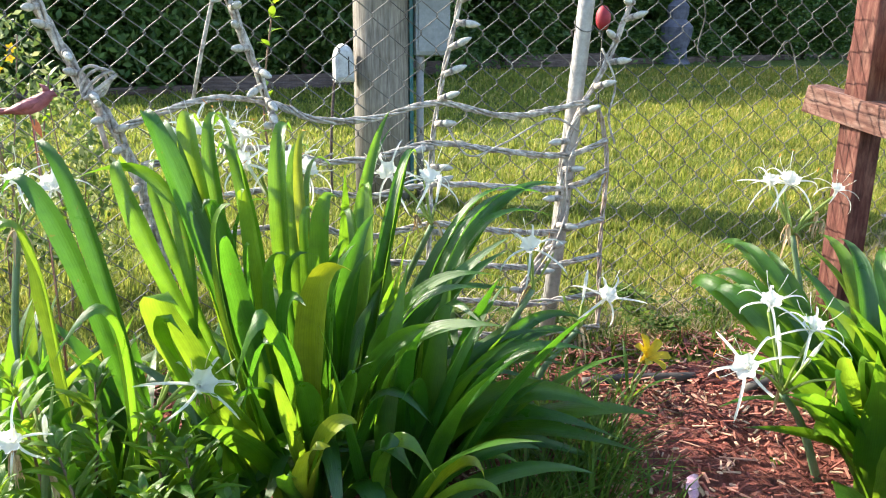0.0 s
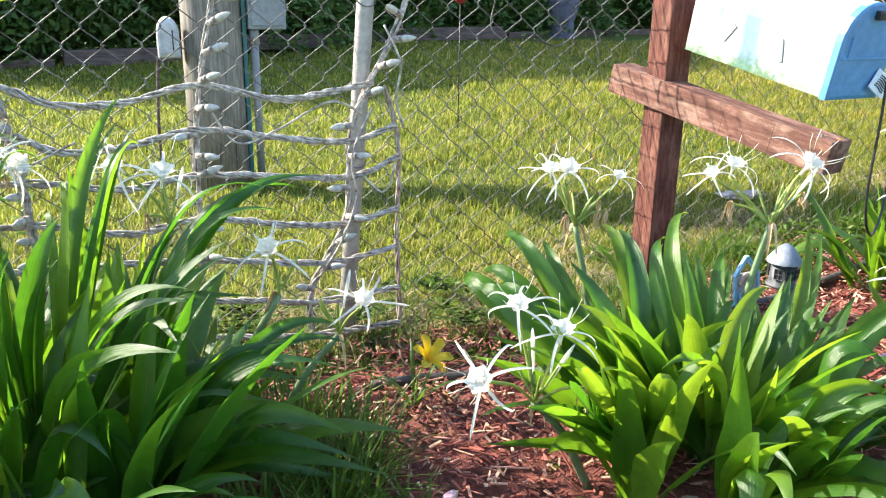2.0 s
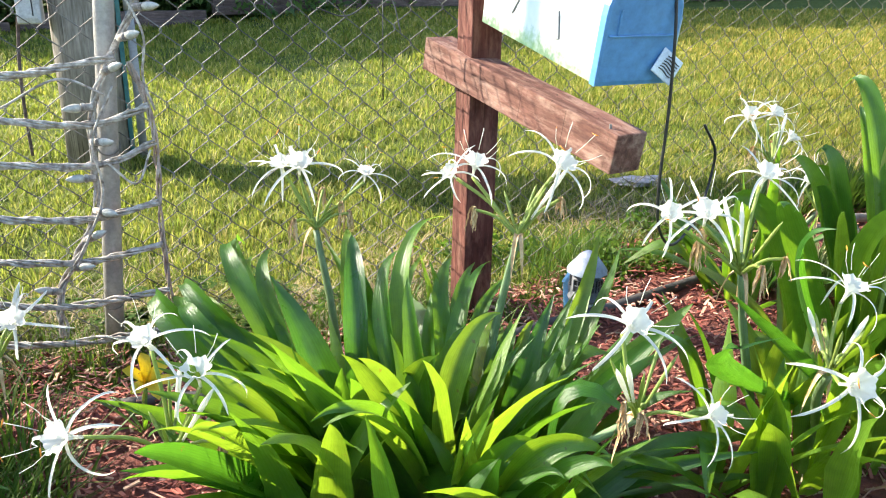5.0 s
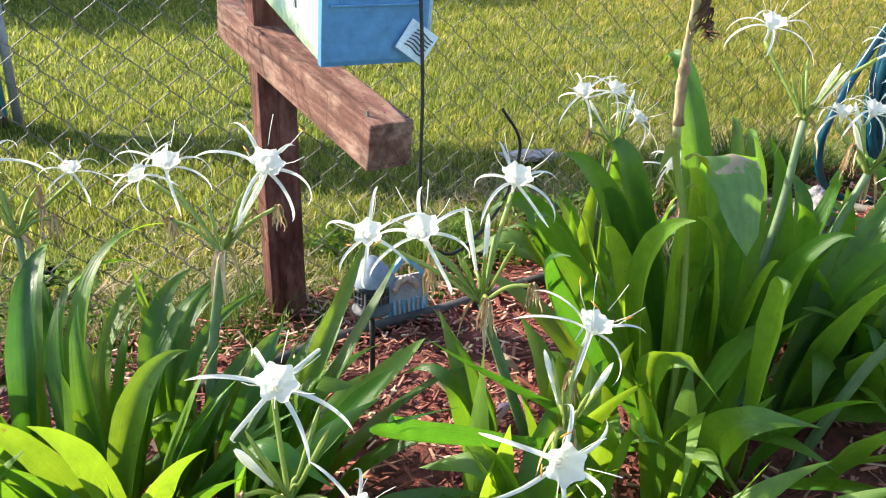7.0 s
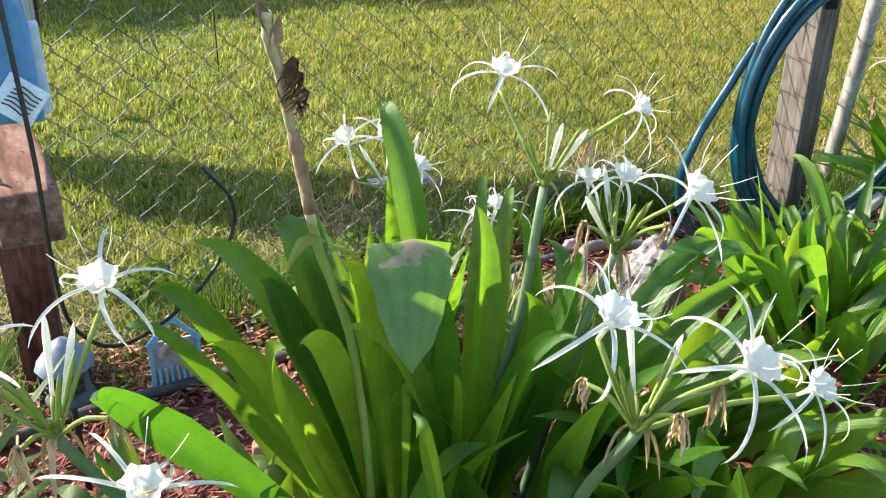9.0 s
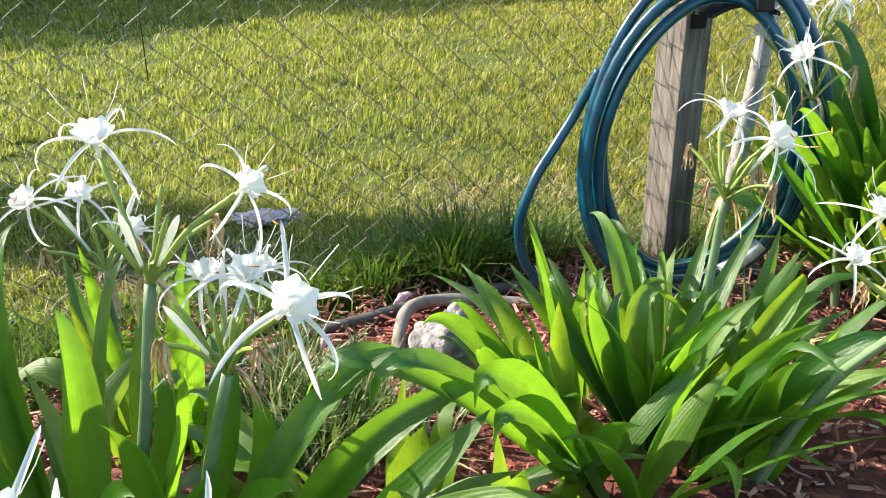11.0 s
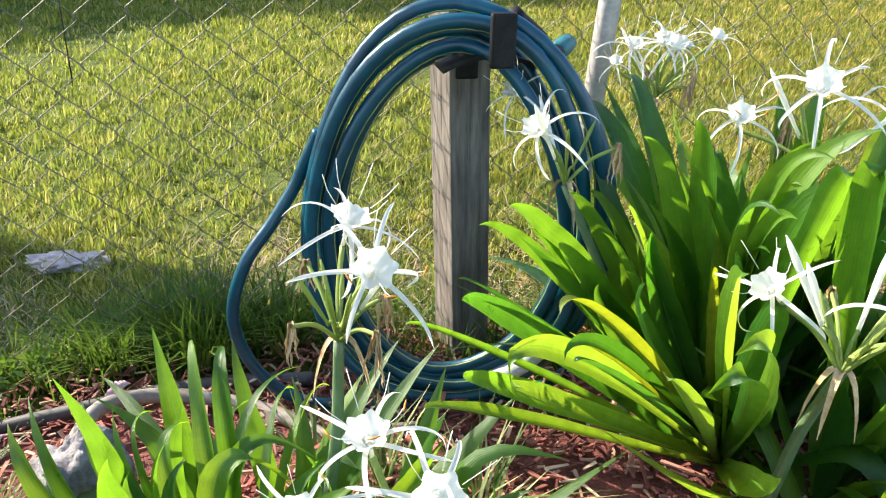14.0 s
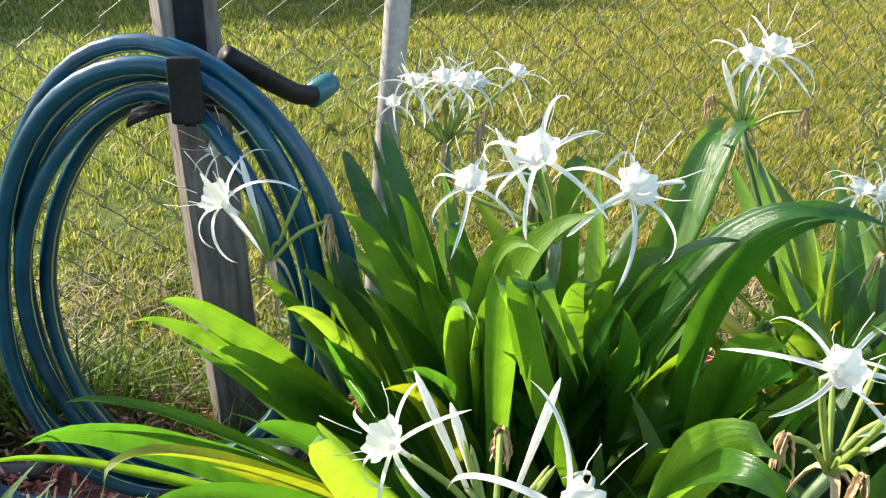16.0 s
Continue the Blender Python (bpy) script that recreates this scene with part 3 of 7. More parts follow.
def build_thatch(count):
    """Dry straw lying on the thin strip along the fence."""
    rng = np.random.default_rng(18)
    x = rng.uniform(0.6, 6.0, count)
    y = np.array([bed_edge(v) for v in x]) + np.abs(rng.normal(0.05, 0.32, count))
    keep = rng.uniform(-0.35, 0.3, count) < np.array([noise.noise((a * 2.1, b * 2.1, 12.0)) for a, b in zip(x, y)])
    x, y = x[keep], y[keep]
    n = len(x)
    me = blade_field("dry_thatch", (x, y, rise_all(x) + rng.uniform(0, 0.02, n), rng.uniform(0.03, 0.07, n), rng.uniform(0.002, 0.005, n), rng.uniform(0, math.tau, n), rng.uniform(1.3, 1.6, n)), M_THATCH)
    tagged(new("dry_thatch", me), "dry tan grass thatch along the fence foot", "grass", kind="stuff")


build_thatch(16000)


# ---- chain-link fence ----
FENCE_Y = 1.905
DIAMOND = 0.094


def fence_line(x):
    """The fence runs a little askew to the bed."""
    return 1.94 + 0.0236 * (x - 1.33)


def build_fence():
    fence = thing("chain_link_fence", (0, FENCE_Y, 0), "galvanised chain-link fence on steel pipe posts", "fence")
    chunks = []
    half = DIAMOND / 2
    for k in range(-36, 158):
        x0 = k * half
        pts = []
        for j in range(27):
            z = rise(x0) + 0.015 + j * half
            sgn = 1 if (j + k) % 2 else -1
            sway = 0.004 * noise.noise((x0 * 3, z * 3, 1))
            back = fence_line(x0) + 0.03 - FENCE_Y + 0.018 * noise.noise((x0 * 0.7, z * 1.2, 6))
            lean = 0.10 * (z - 0.5)
            # the wire hooks round its neighbour at each knuckle
            for dz, sx, dy in ((-0.006, 0.47, -0.003 * sgn), (0.0, 0.545, 0.003 * sgn), (0.006, 0.47, 0.004)):
                pts.append((x0 + half * sx * sgn * 1.03 + sway + lean * 0.1, back + dy, z + dz + sway))
        chunks.append(tube_data(pts, 0.0016 if x0 < 2.6 else 0.0013, 5, False))
    v, f, u = merged(chunks)
    link_part("wire_mesh", mesh_of("wire_mesh", v, f, M_ZINC, u), fence, "woven diamond wire mesh")
    for foot, top in (((1.285, 0.03, -0.05), (1.385, 0.03, 1.22)), ((4.666, 0.11, 0.08), (4.759, 0.11, 1.4))):
        a, b = Vector(foot), Vector(top)
        post = tube("post", [a.lerp(b, s / 6) for s in range(7)], 0.0245, M_PIPE, fence, 16, "leaning galvanised steel pipe")
        cap = bmesh.new()
        bmesh.ops.create_uvsphere(cap, u_segments=14, v_segments=8, radius=0.028)
        bmesh.ops.translate(cap, vec=b, verts=cap.verts)
        part("cap", cap, M_PIPE, post, "", True)
        for z in (0.12, 0.45, 0.8):
            ring = [(a.lerp(b, z).x + 0.028 * math.cos(q), a.y + 0.028 * math.sin(q), a.lerp(b, z).z + 0.02 * math.sin(q)) for q in np.linspace(0, 6.2, 14)]
            tube("tie_wire", ring, 0.0017, M_ZINC, post, 5)
    # strips of old paint on the second post
    a, b = Vector((4.666, 0.11, 0.08)), Vector((4.759, 0.11, 1.4))
    for k in range(9):
        s0, q0 = 0.235 + 0.019 * k + 0.006 * R.random(), R.uniform(-2.3, -1.2)
        wide, tall = R.uniform(0.25, 0.6), R.uniform(0.010, 0.026)
        verts = []
        for j in range(9):
            w = wide * (0.35 + 0.65 * math.sin(math.pi * (j + 0.5) / 9)) * R.uniform(0.75, 1.15)
            c = a.lerp(b, s0) + Vector((0, 0, tall * (j - 4) / 4))
            verts += [c + Vector((math.cos(q0 + e * w), math.sin(q0 + e * w), 0)) * 0.0256 for e in (-1, -0.33, 0.33, 1)]
        faces = [(j * 4 + i, j * 4 + i + 1, j * 4 + i + 5, j * 4 + i + 4) for j in range(8) for i in range(3)]
        link_part("paint_flake", mesh_of("paint_flake", verts, faces, M_FLAKE), fence, "peeling white paint")
    # bent loose ends hanging in the mesh
    for pts in (((1.86, -0.02, 0.86), (1.93, -0.03, 0.84), (1.99, -0.02, 0.87), (2.02, -0.03, 0.92), (2.06, -0.02, 0.88), (2.08, -0.03, 0.80)),
                ((1.70, -0.02, 1.1), (1.73, -0.03, 1.0), (1.72, -0.02, 0.9), (1.75, -0.03, 0.86)),
                ((2.55, -0.01, 1.1), (2.59, -0.02, 0.95), (2.56, -0.02, 0.86), (2.60, -0.01, 0.72))):
        tube("loose_wire", spline(pts), 0.0022, M_ZINC, fence, 5)


build_fence()


# ---- cord net with bulbs ----
def cord(points, r=0.0055, twist=26.0, strands=4):
    """Thin cords wound loosely round each other, parting here and there."""
    line = spline(points, 22)
    out = []
    for k in range(strands):
        acc, pts, ph = 0.0, [], math.tau * k / strands
        for i, p in enumerate(line):
            t = (line[min(i + 1, len(line) - 1)] - line[max(i - 1, 0)]).normalized()
            s1 = t.orthogonal().normalized()
            s2 = t.cross(s1)
            if i:
                acc += (p - line[i - 1]).length
            a = acc * twist + ph + 1.4 * noise.noise((acc * 9, ph, 2.0))
            away = r * (0.75 + 1.1 * max(0.0, noise.noise((acc * 14, ph * 3, p.x * 2))))
            pts.append(p + (s1 * math.cos(a) + s2 * math.sin(a)) * away)
        out.append(tube_data(pts, [r * (0.50 + 0.20 * noise.noise(p * 90)) for p in pts], 6))
    return out


def link_cord(name, strands, material, net, label=""):
    whole = None
    for v, f, u in strands:
        kind = "strand" if whole else name
        ob = link_part(kind, mesh_of(kind, v, f, material, u), whole or net, "" if whole else label)
        whole = whole or ob


def build_cord_net():
    net = thing("light_net", (0, 1.885, 0), "weathered white cord light net tied to the fence", "string lights")
    uprights = (((-0.16, 0, 1.12), (-0.122, 0, 1.02), (-0.028, 0, 0.81), (0.046, 0, 0.667), (0.10, 0, 0.45), (0.14, 0, 0.2)),
                ((0.31, 0, 1.12), (0.345, 0, 1.02), (0.412, 0, 0.82), (0.449, 0, 0.67), (0.47, 0, 0.45), (0.48, 0, 0.2)),
                ((0.985, 0, 1.12), (0.969, 0, 1.03), (0.922, 0, 0.83), (0.889, 0, 0.625), (0.885, 0, 0.45), (0.875, 0, 0.2)),
                ((1.545, 0, 1.12), (1.491, 0, 1.03), (1.423, 0, 0.86), (1.309, 0, 0.63), (1.285, 0, 0.37), (1.18, 0, 0.16), (1.17, 0, 0.03)))
    for ui, pts in enumerate(uprights):
        link_cord("upright_cord", cord(pts, (0.0105, 0.0085, 0.0062, 0.0072)[ui], 22, (8, 6, 4, 5)[ui]), M_ROPE, net)
    edge = ((1.40, 0.0, 0.735), (1.425, 0, 0.66), (1.444, 0, 0.537), (1.438, 0, 0.36), (1.437, 0, 0.265), (1.442, 0, 0.13), (1.446, 0, 0.0))
    link_cord("edge_cord", cord(edge, 0.0058, 30), M_STAINED_CORD, net, "brown edge cord")
    rungs = (((0.045, 0, 0.70), (0.248, -0.01, 0.769), (0.42, 0, 0.764), (0.56, -0.01, 0.712), (0.717, -0.01, 0.712), (0.905, 0, 0.75), (1.119, -0.01, 0.709), (1.37, 0, 0.745)),
             ((0.09, 0, 0.60), (0.26, -0.01, 0.63), (0.455, 0, 0.635), (0.56, -0.01, 0.595), (0.715, -0.01, 0.601), (0.889, 0, 0.635), (1.12, -0.01, 0.604), (1.302, 0, 0.586), (1.436, 0, 0.625)),
             ((0.12, 0, 0.49), (0.46, 0, 0.52), (0.70, -0.01, 0.49), (0.885, 0, 0.515), (1.179, -0.01, 0.492), (1.325, 0, 0.488), (1.444, 0, 0.537)),
             ((0.13, 0, 0.38), (0.47, 0, 0.41), (0.70, -0.01, 0.37), (0.885, 0, 0.395), (1.12, -0.01, 0.36), (1.29, 0, 0.35), (1.438, 0, 0.38)),
             ((0.14, 0, 0.28), (0.475, 0, 0.29), (0.88, 0, 0.275), (1.1, -0.01, 0.25), (1.26, 0, 0.235), (1.437, 0, 0.265)),
             ((0.88, 0, 0.155), (1.02, -0.01, 0.145), (1.2, 0, 0.115), (1.442, 0, 0.135)),
             ((0.88, 0, 0.045), (1.05, -0.01, 0.03), (1.2, -0.01, 0.015), (1.446, 0, 0.02)))
    for pts in rungs:
        link_cord("rung_cord", cord([(a, b - 0.006, c) for a, b, c in pts], 0.0070, 34, 5), M_ROPE, net)
    for pts in (((0.92, -0.012, 0.70), (0.99, -0.03, 0.60), (1.10, -0.02, 0.63), (1.24, -0.03, 0.70), (1.34, -0.02, 0.66)),
                ((1.40, -0.012, 0.90), (1.44, -0.03, 0.80), (1.43, -0.02, 0.70), (1.45, -0.03, 0.62)),
                ((1.20, -0.02, 0.20), (1.26, -0.035, 0.30), (1.31, -0.02, 0.42), (1.30, -0.03, 0.55), (1.36, -0.02, 0.68)),
                ((0.30, -0.012, 0.74), (0.38, -0.03, 0.62), (0.46, -0.02, 0.56), (0.60, -0.03, 0.62)),
                ((1.33, -0.02, 0.49), (1.39, -0.035, 0.44), (1.43, -0.02, 0.52))):
        tube("loose_cord", spline(pts, 10), 0.0032, M_ROPE, net, 6)
    # a small coil left over on the first upright, its hanging end, and a drop cord beside it
    for k in range(4):
        ring = [(-0.004 + (0.034 + 0.003 * k) * math.cos(q) + 0.006 * k, -0.02 - 0.004 * k, 0.822 + (0.040 - 0.003 * k) * math.sin(q + 0.5 * k) - 0.004 * k) for q in np.linspace(0, 6.1, 22)]
        tube("coiled_cord", ring, 0.0042, M_ROPE, net, 6)
    tube("hanging_end", spline([(-0.02, -0.02, 0.79), (0.004, -0.024, 0.75), (0.0, -0.02, 0.71), (0.012, -0.022, 0.65)], 6), 0.0075, M_STAINED_CORD, net, 7)
    tube("drop_cord", [(0.338, -0.015, 1.15), (0.303, -0.015, 1.025), (0.268, -0.015, 0.90), (0.237, -0.015, 0.775)], 0.0052, M_ROPE, net, 8)
    sock = tube_data([(0, 0, 0), (0, 0, 0.016), (0, 0, 0.018), (0, 0, 0.026)], (0.009, 0.009, 0.0105, 0.0105), 10)
    glass = tube_data([(0, 0, 0.026), (0, 0, 0.03), (0, 0, 0.040), (0, 0, 0.053), (0, 0, 0.064), (0, 0, 0.070)], (0.007, 0.0098, 0.0112, 0.0092, 0.005, 0.001), 10)
    sm, gm = mesh_of("socket", *sock[:2], M_ROPE, sock[2]), mesh_of("bulb", *glass[:2], M_BULB, glass[2])
    rnd = random.Random(4)
    for ui, pts in enumerate(uprights):
        line = spline(pts, 12)
        for k in range(4, len(line) - 2, 4 if ui > 1 else 3):
            p = line[k]
            if p.z < 0.15:
                continue
            side = 1 if rnd.random() < (0.85 if ui > 1 else 0.5) else -1
            turn = Euler((radians(rnd.uniform(5, 45)), radians(side * rnd.uniform(60, 100)), 0)) if ui > 1 else Euler((radians(rnd.uniform(72, 112)), 0, radians(rnd.uniform(-40, 40))))
            m = Matrix.Translation(p + Vector((0, -0.008, 0))) @ turn.to_matrix().to_4x4()
            s = link_part("socket", sm, net, "", m)
            link_part("bulb", gm, s, "frosted pointed bulb")


build_cord_net()


# ---- red post with arm, and the mailbox ----
def build_red_post():
    post = thing("mailbox_post", (2.275, 1.80, 0), "red-stained weathered wooden post with a projecting lower arm", "post")
    bm = box_bm((0.089, 0.089, 1.35), (0.0, 0.0, 0.60), 0.005)
    up = part("upright", bm, M_REDWOOD, post)
    up.rotation_euler = (0, 0, radians(5))
    a, b = Vector((-0.06, 0.165, 0.735)), Vector((0.125, -0.57, 0.603))
    d = b - a
    turn = d.to_track_quat('-Y', 'Z').to_matrix().to_4x4()
    arm = part("arm", box_bm((0.089, d.length, 0.089), (0, 0, 0), 0.004), M_REDWOOD_ARM, post, "worn sloping timber arm with split end")
    arm.matrix_basis = Matrix.Translation((a + b) / 2) @ turn
    block = part("bracket", box_bm((0.07, 0.26, 0.12), (0, 0, 0), 0.004), M_REDWOOD, post, "dark red bracket block")
    block.matrix_basis = Matrix.Translation((0.065, -0.02, 0.895)) @ turn
    nail = bmesh.new()
    bmesh.ops.create_cone(nail, cap_ends=True, segments=8, radius1=0.004, radius2=0.003, depth=0.03)
    bmesh.ops.translate(nail, vec=(0.09, -0.545, 0.648), verts=nail.verts)
    part("nail", nail, M_ZINC, post)


build_red_post()


def build_mailbox():
    back, front = Vector((2.31, 1.665, 0.843)), Vector((2.358, 1.187, 0.762))
    d = front - back
    box = thing("mailbox", back, "white arched metal mailbox with a blue door", "mailbox")
    box.matrix_basis = Matrix.Translation(back) @ d.to_track_quat('-Y', 'Z').to_matrix().to_4x4()
    w, wall, ln = 0.0875, 0.135, d.length

    def arch(scale=1.0):
        pts = [(-w * scale, 0), (-w * scale, wall)]
        pts += [(-w * scale * math.cos(q), wall + w * scale * math.sin(q)) for q in np.linspace(0, math.pi, 15)[1:-1]]
        return pts + [(w * scale, wall), (w * scale, 0)]
    prof, n = arch(), 17
    verts = [(x, -s * ln / 6, z) for s in range(7) for x, z in prof]
    faces = [(s * n + i, s * n + (i + 1) % n, (s + 1) * n + (i + 1) % n, (s + 1) * n + i) for s in range(6) for i in range(n)]
    faces.append(tuple(range(n)))
    shell = link_part("body", mesh_of("body", verts, faces, M_MAILBOX, smooth=False), box, "white enamel body with green stained lower edge")
    # front door with a rolled lip
    pd = arch(1.03)
    verts = [(x, -ln + 0.012, z - 0.003) for x, z in pd] + [(x, -ln - 0.006, z - 0.003) for x, z in pd] + [(x * 0.94, -ln - 0.009, 0.006 + z * 0.94) for x, z in pd]
    faces = [(s * n + i, s * n + (i + 1) % n, (s + 1) * n + (i + 1) % n, (s + 1) * n + i) for s in range(2) for i in range(n)]
    faces.append(tuple(2 * n + i for i in range(n))[::-1])
    door = link_part("door", mesh_of("door", verts, faces, M_BLUE, smooth=False), box, "blue painted door")
    bm = box_bm((0.16, 0.006, 0.004), (0, -ln - 0.010, 0.095), 0.0015)
    box_bm((0.004, 0.006, 0.05), (-0.06, -ln - 0.010, 0.12), 0.0015, None, bm)
    part("pressed_rib", bm, M_BLUE, door)
    part("knob", box_bm((0.03, 0.02, 0.02), (0.005, -ln - 0.016, 0.195), 0.004), M_BLACK, door)
    part("side_strip", box_bm((0.02, 0.02, 0.125), (w + 0.004, -ln + 0.012, 0.066), 0.004), M_PALEBLUE, box, "pale blue edge strip")
    for yy, zz, a in ((-0.15, 0.08, 35), (-0.33, 0.075, -14)):
        s = part("stroke", box_bm((0.002, 0.015, 0.056), (0, 0, 0), 0.0008, pose(0, 0, 0, a)), M_METER, shell, "grey paint stroke")
        s.location = (-w - 0.002, yy, zz)
    # square tag with bars, turned on its corner
    tag = thing("mailbox_tag", front + Vector((0.068, -0.022, 0.032)), "white square tag with dark wavy bars on the mailbox door", "tag")
    tag.rotation_euler = (radians(-8), radians(36), radians(-4))
    part("plate", box_bm((0.054, 0.004, 0.054), (0, 0, 0), 0.0015), M_LABEL, tag)
    for k in range(6):
        pts = [(-0.017 + 0.0085 * q + 0.001 * k, -0.0032, -0.014 + 0.006 * k + 0.002 * math.sin(q * 1.4)) for q in range(5)]
        tube("bar", pts, 0.0013, M_INK, tag, 4)


build_mailbox()


def build_hooks():
    """A bent iron hanger that hangs over the mailbox and curls up again below it."""
    rod = thing("wire_hanger", (2.43, 1.17, 0.0), "bent black iron wire hanger hooked over the mailbox", "garden hook")
    line = spline([(-0.01, 0.20, 0.985), (-0.012, 0.10, 1.005), (-0.01, 0.01, 0.975), (-0.004, -0.015, 0.90), (0.002, -0.02, 0.72), (0.0, -0.02, 0.55), (0.012, -0.02, 0.46), (0.06, 0.0, 0.408), (0.13, 0.045, 0.412), (0.205, 0.10, 0.45), (0.258, 0.145, 0.515), (0.262, 0.15, 0.575), (0.22, 0.145, 0.637)], 7)
    tube("hanger_wire", line, 0.0033, M_BLACK, rod, 8)


build_hooks()


# ---- hose post, hanger and hose ----
def build_hose_post():
    post = thing("hose_post", (4.392, 1.885, 0.16), "weathered grey square wooden post", "post")
    up = part("upright", box_bm((0.089, 0.089, 1.25), (0, 0, 0.56), 0.004), M_GREYWOOD, post)
    up.rotation_euler = (0, radians(-2.4), radians(14))
    h = thing("hose_hanger", (4.368, 1.80, 0.16), "black plastic hose hanger screwed to the post", "hose hanger")
    part("back_plate", box_bm((0.046, 0.02, 0.34), (0.0, 0.035, 0.80), 0.006), M_BLACKPLASTIC, h)
    pts = [(-0.085 + 0.013 * k, -0.09, 0.672 - 0.08 * ((-0.085 + 0.013 * k) / 0.16) ** 2) for k in range(14)]
    bm = bmesh.new()
    rows = []
    for x, y, z in pts:
        rows.append([bm.verts.new((x, y + dy, z + 0.035 + dz)) for dy, dz in ((-0.06, 0.004), (0.09, 0.004), (0.09, -0.004), (-0.06, -0.004))])
    for a, b in zip(rows, rows[1:]):
        for k in range(4):
            bm.faces.new((a[k], b[k], b[(k + 1) % 4], a[(k + 1) % 4]))
    bm.faces.new(rows[0])
    bm.faces.new(rows[-1][::-1])
    part("saddle", bm, M_BLACKPLASTIC, h, "curved saddle")
    part("front_lip", box_bm((0.042, 0.016, 0.088), (0.0, -0.20, 0.742), 0.005), M_BLACKPLASTIC, h, "upturned front lip")
    s = bmesh.new()
    bmesh.ops.create_cone(s, cap_ends=True, segments=10, radius1=0.006, radius2=0.005, depth=0.006)
    bmesh.ops.transform(s, matrix=pose(0, 0.023, 0.90, 90), verts=s.verts)
    part("screw", s, M_ZINC, h)


build_hose_post()


def build_hose():
    hose = thing("garden_hose", (4.318, 1.70, 0.16), "teal garden hose with yellow stripe coiled on the hanger", "hose")
    # loops: half width, top, bottom, depth offset, drift of the belly
    loops = ((0.180, 0.700, 0.105, 0.02, -0.005), (0.200, 0.722, 0.05, -0.045, -0.025), (0.224, 0.744, 0.075, 0.015, -0.005),
             (0.244, 0.766, 0.032, -0.06, -0.02), (0.266, 0.788, 0.018, -0.02, 0.0))
    pts = []
    for li, (hw, top, bot, dep, drift) in enumerate(loops):
        nxt = loops[min(li + 1, len(loops) - 1)]
        n = 48
        for k in range(n):
            q, s = 2 * math.pi * k / n, k / n
            mixed = [a + (b - a) * s for a, b in zip((hw, top, bot, dep, drift), nxt)]
            cz, hz = (mixed[1] + mixed[2]) / 2, (mixed[1] - mixed[2]) / 2
            belly = 1 - 0.10 * math.cos(q)
            x = -mixed[0] * math.sin(q) * belly + mixed[4] * (1 - math.cos(q)) + 0.006 * math.sin(3 * q + li + s)
            pts.append(Vector((x, mixed[3] * (0.6 + 0.4 * abs(math.sin(q))) + 0.012 * math.sin(2 * q + 1.7 * li + s) + 0.075 * math.sin(q), cz + hz * math.cos(q))))
    tube("coil", pts, 0.0130, M_HOSE, hose, 12)
    # stripe running along the coil
    stripe = []
    for i, p in enumerate(pts):
        t = (pts[min(i + 1, len(pts) - 1)] - pts[max(i - 1, 0)]).normalized()
        inw = (Vector((0, 0, 0.4)) - p).normalized()
        a = 0.5 + 0.25 * math.sin(i * 0.07)
        n1 = (inw - t * inw.dot(t)).normalized()
        n2 = Vector((0, -1, 0))
        n2 = (n2 - t * n2.dot(t)).normalized()
        stripe.append(p + (n1 * math.cos(a) + n2 * math.sin(a)).normalized() * 0.0118)
    tube("stripe", stripe, 0.0019, M_STRIPE, hose, 5, "yellow-green stripe")
    tail = spline([(-0.235, 0.06, 0.56), (-0.262, 0.07, 0.50), (-0.285, 0.075, 0.45), (-0.328, 0.07, 0.385), (-0.385, 0.05, 0.31), (-0.415, 0.05, 0.20), (-0.385, 0.05, 0.09), (-0.31, 0.03, 0.02), (-0.2, 0.0, 0.008), (0.0, -0.03, 0.008), (0.16, -0.02, 0.008), (0.3, 0.05, 0.012)], 10)
    tube("loose_end", tail, 0.0122, M_HOSE, hose, 12)
    tube("nozzle_grip", spline([(0.10, 0.02, 0.765), (0.16, 0.06, 0.72), (0.205, 0.12, 0.683), (0.235, 0.15, 0.672)], 5), 0.0165, M_BLACKPLASTIC, hose, 12, "black hose end grip")
    tube("nozzle", [(0.232, 0.15, 0.668), (0.247, 0.17, 0.675), (0.26, 0.18, 0.68), (0.273, 0.19, 0.686)], (0.019, 0.0205, 0.0205, 0.018), M_TEAL, hose, 12, "teal hose coupling")
    tube("coupling", pts[2 * 48 + 27:2 * 48 + 31], 0.0185, M_WHITEBOX, hose, 12, "pale threaded coupling")


build_hose()


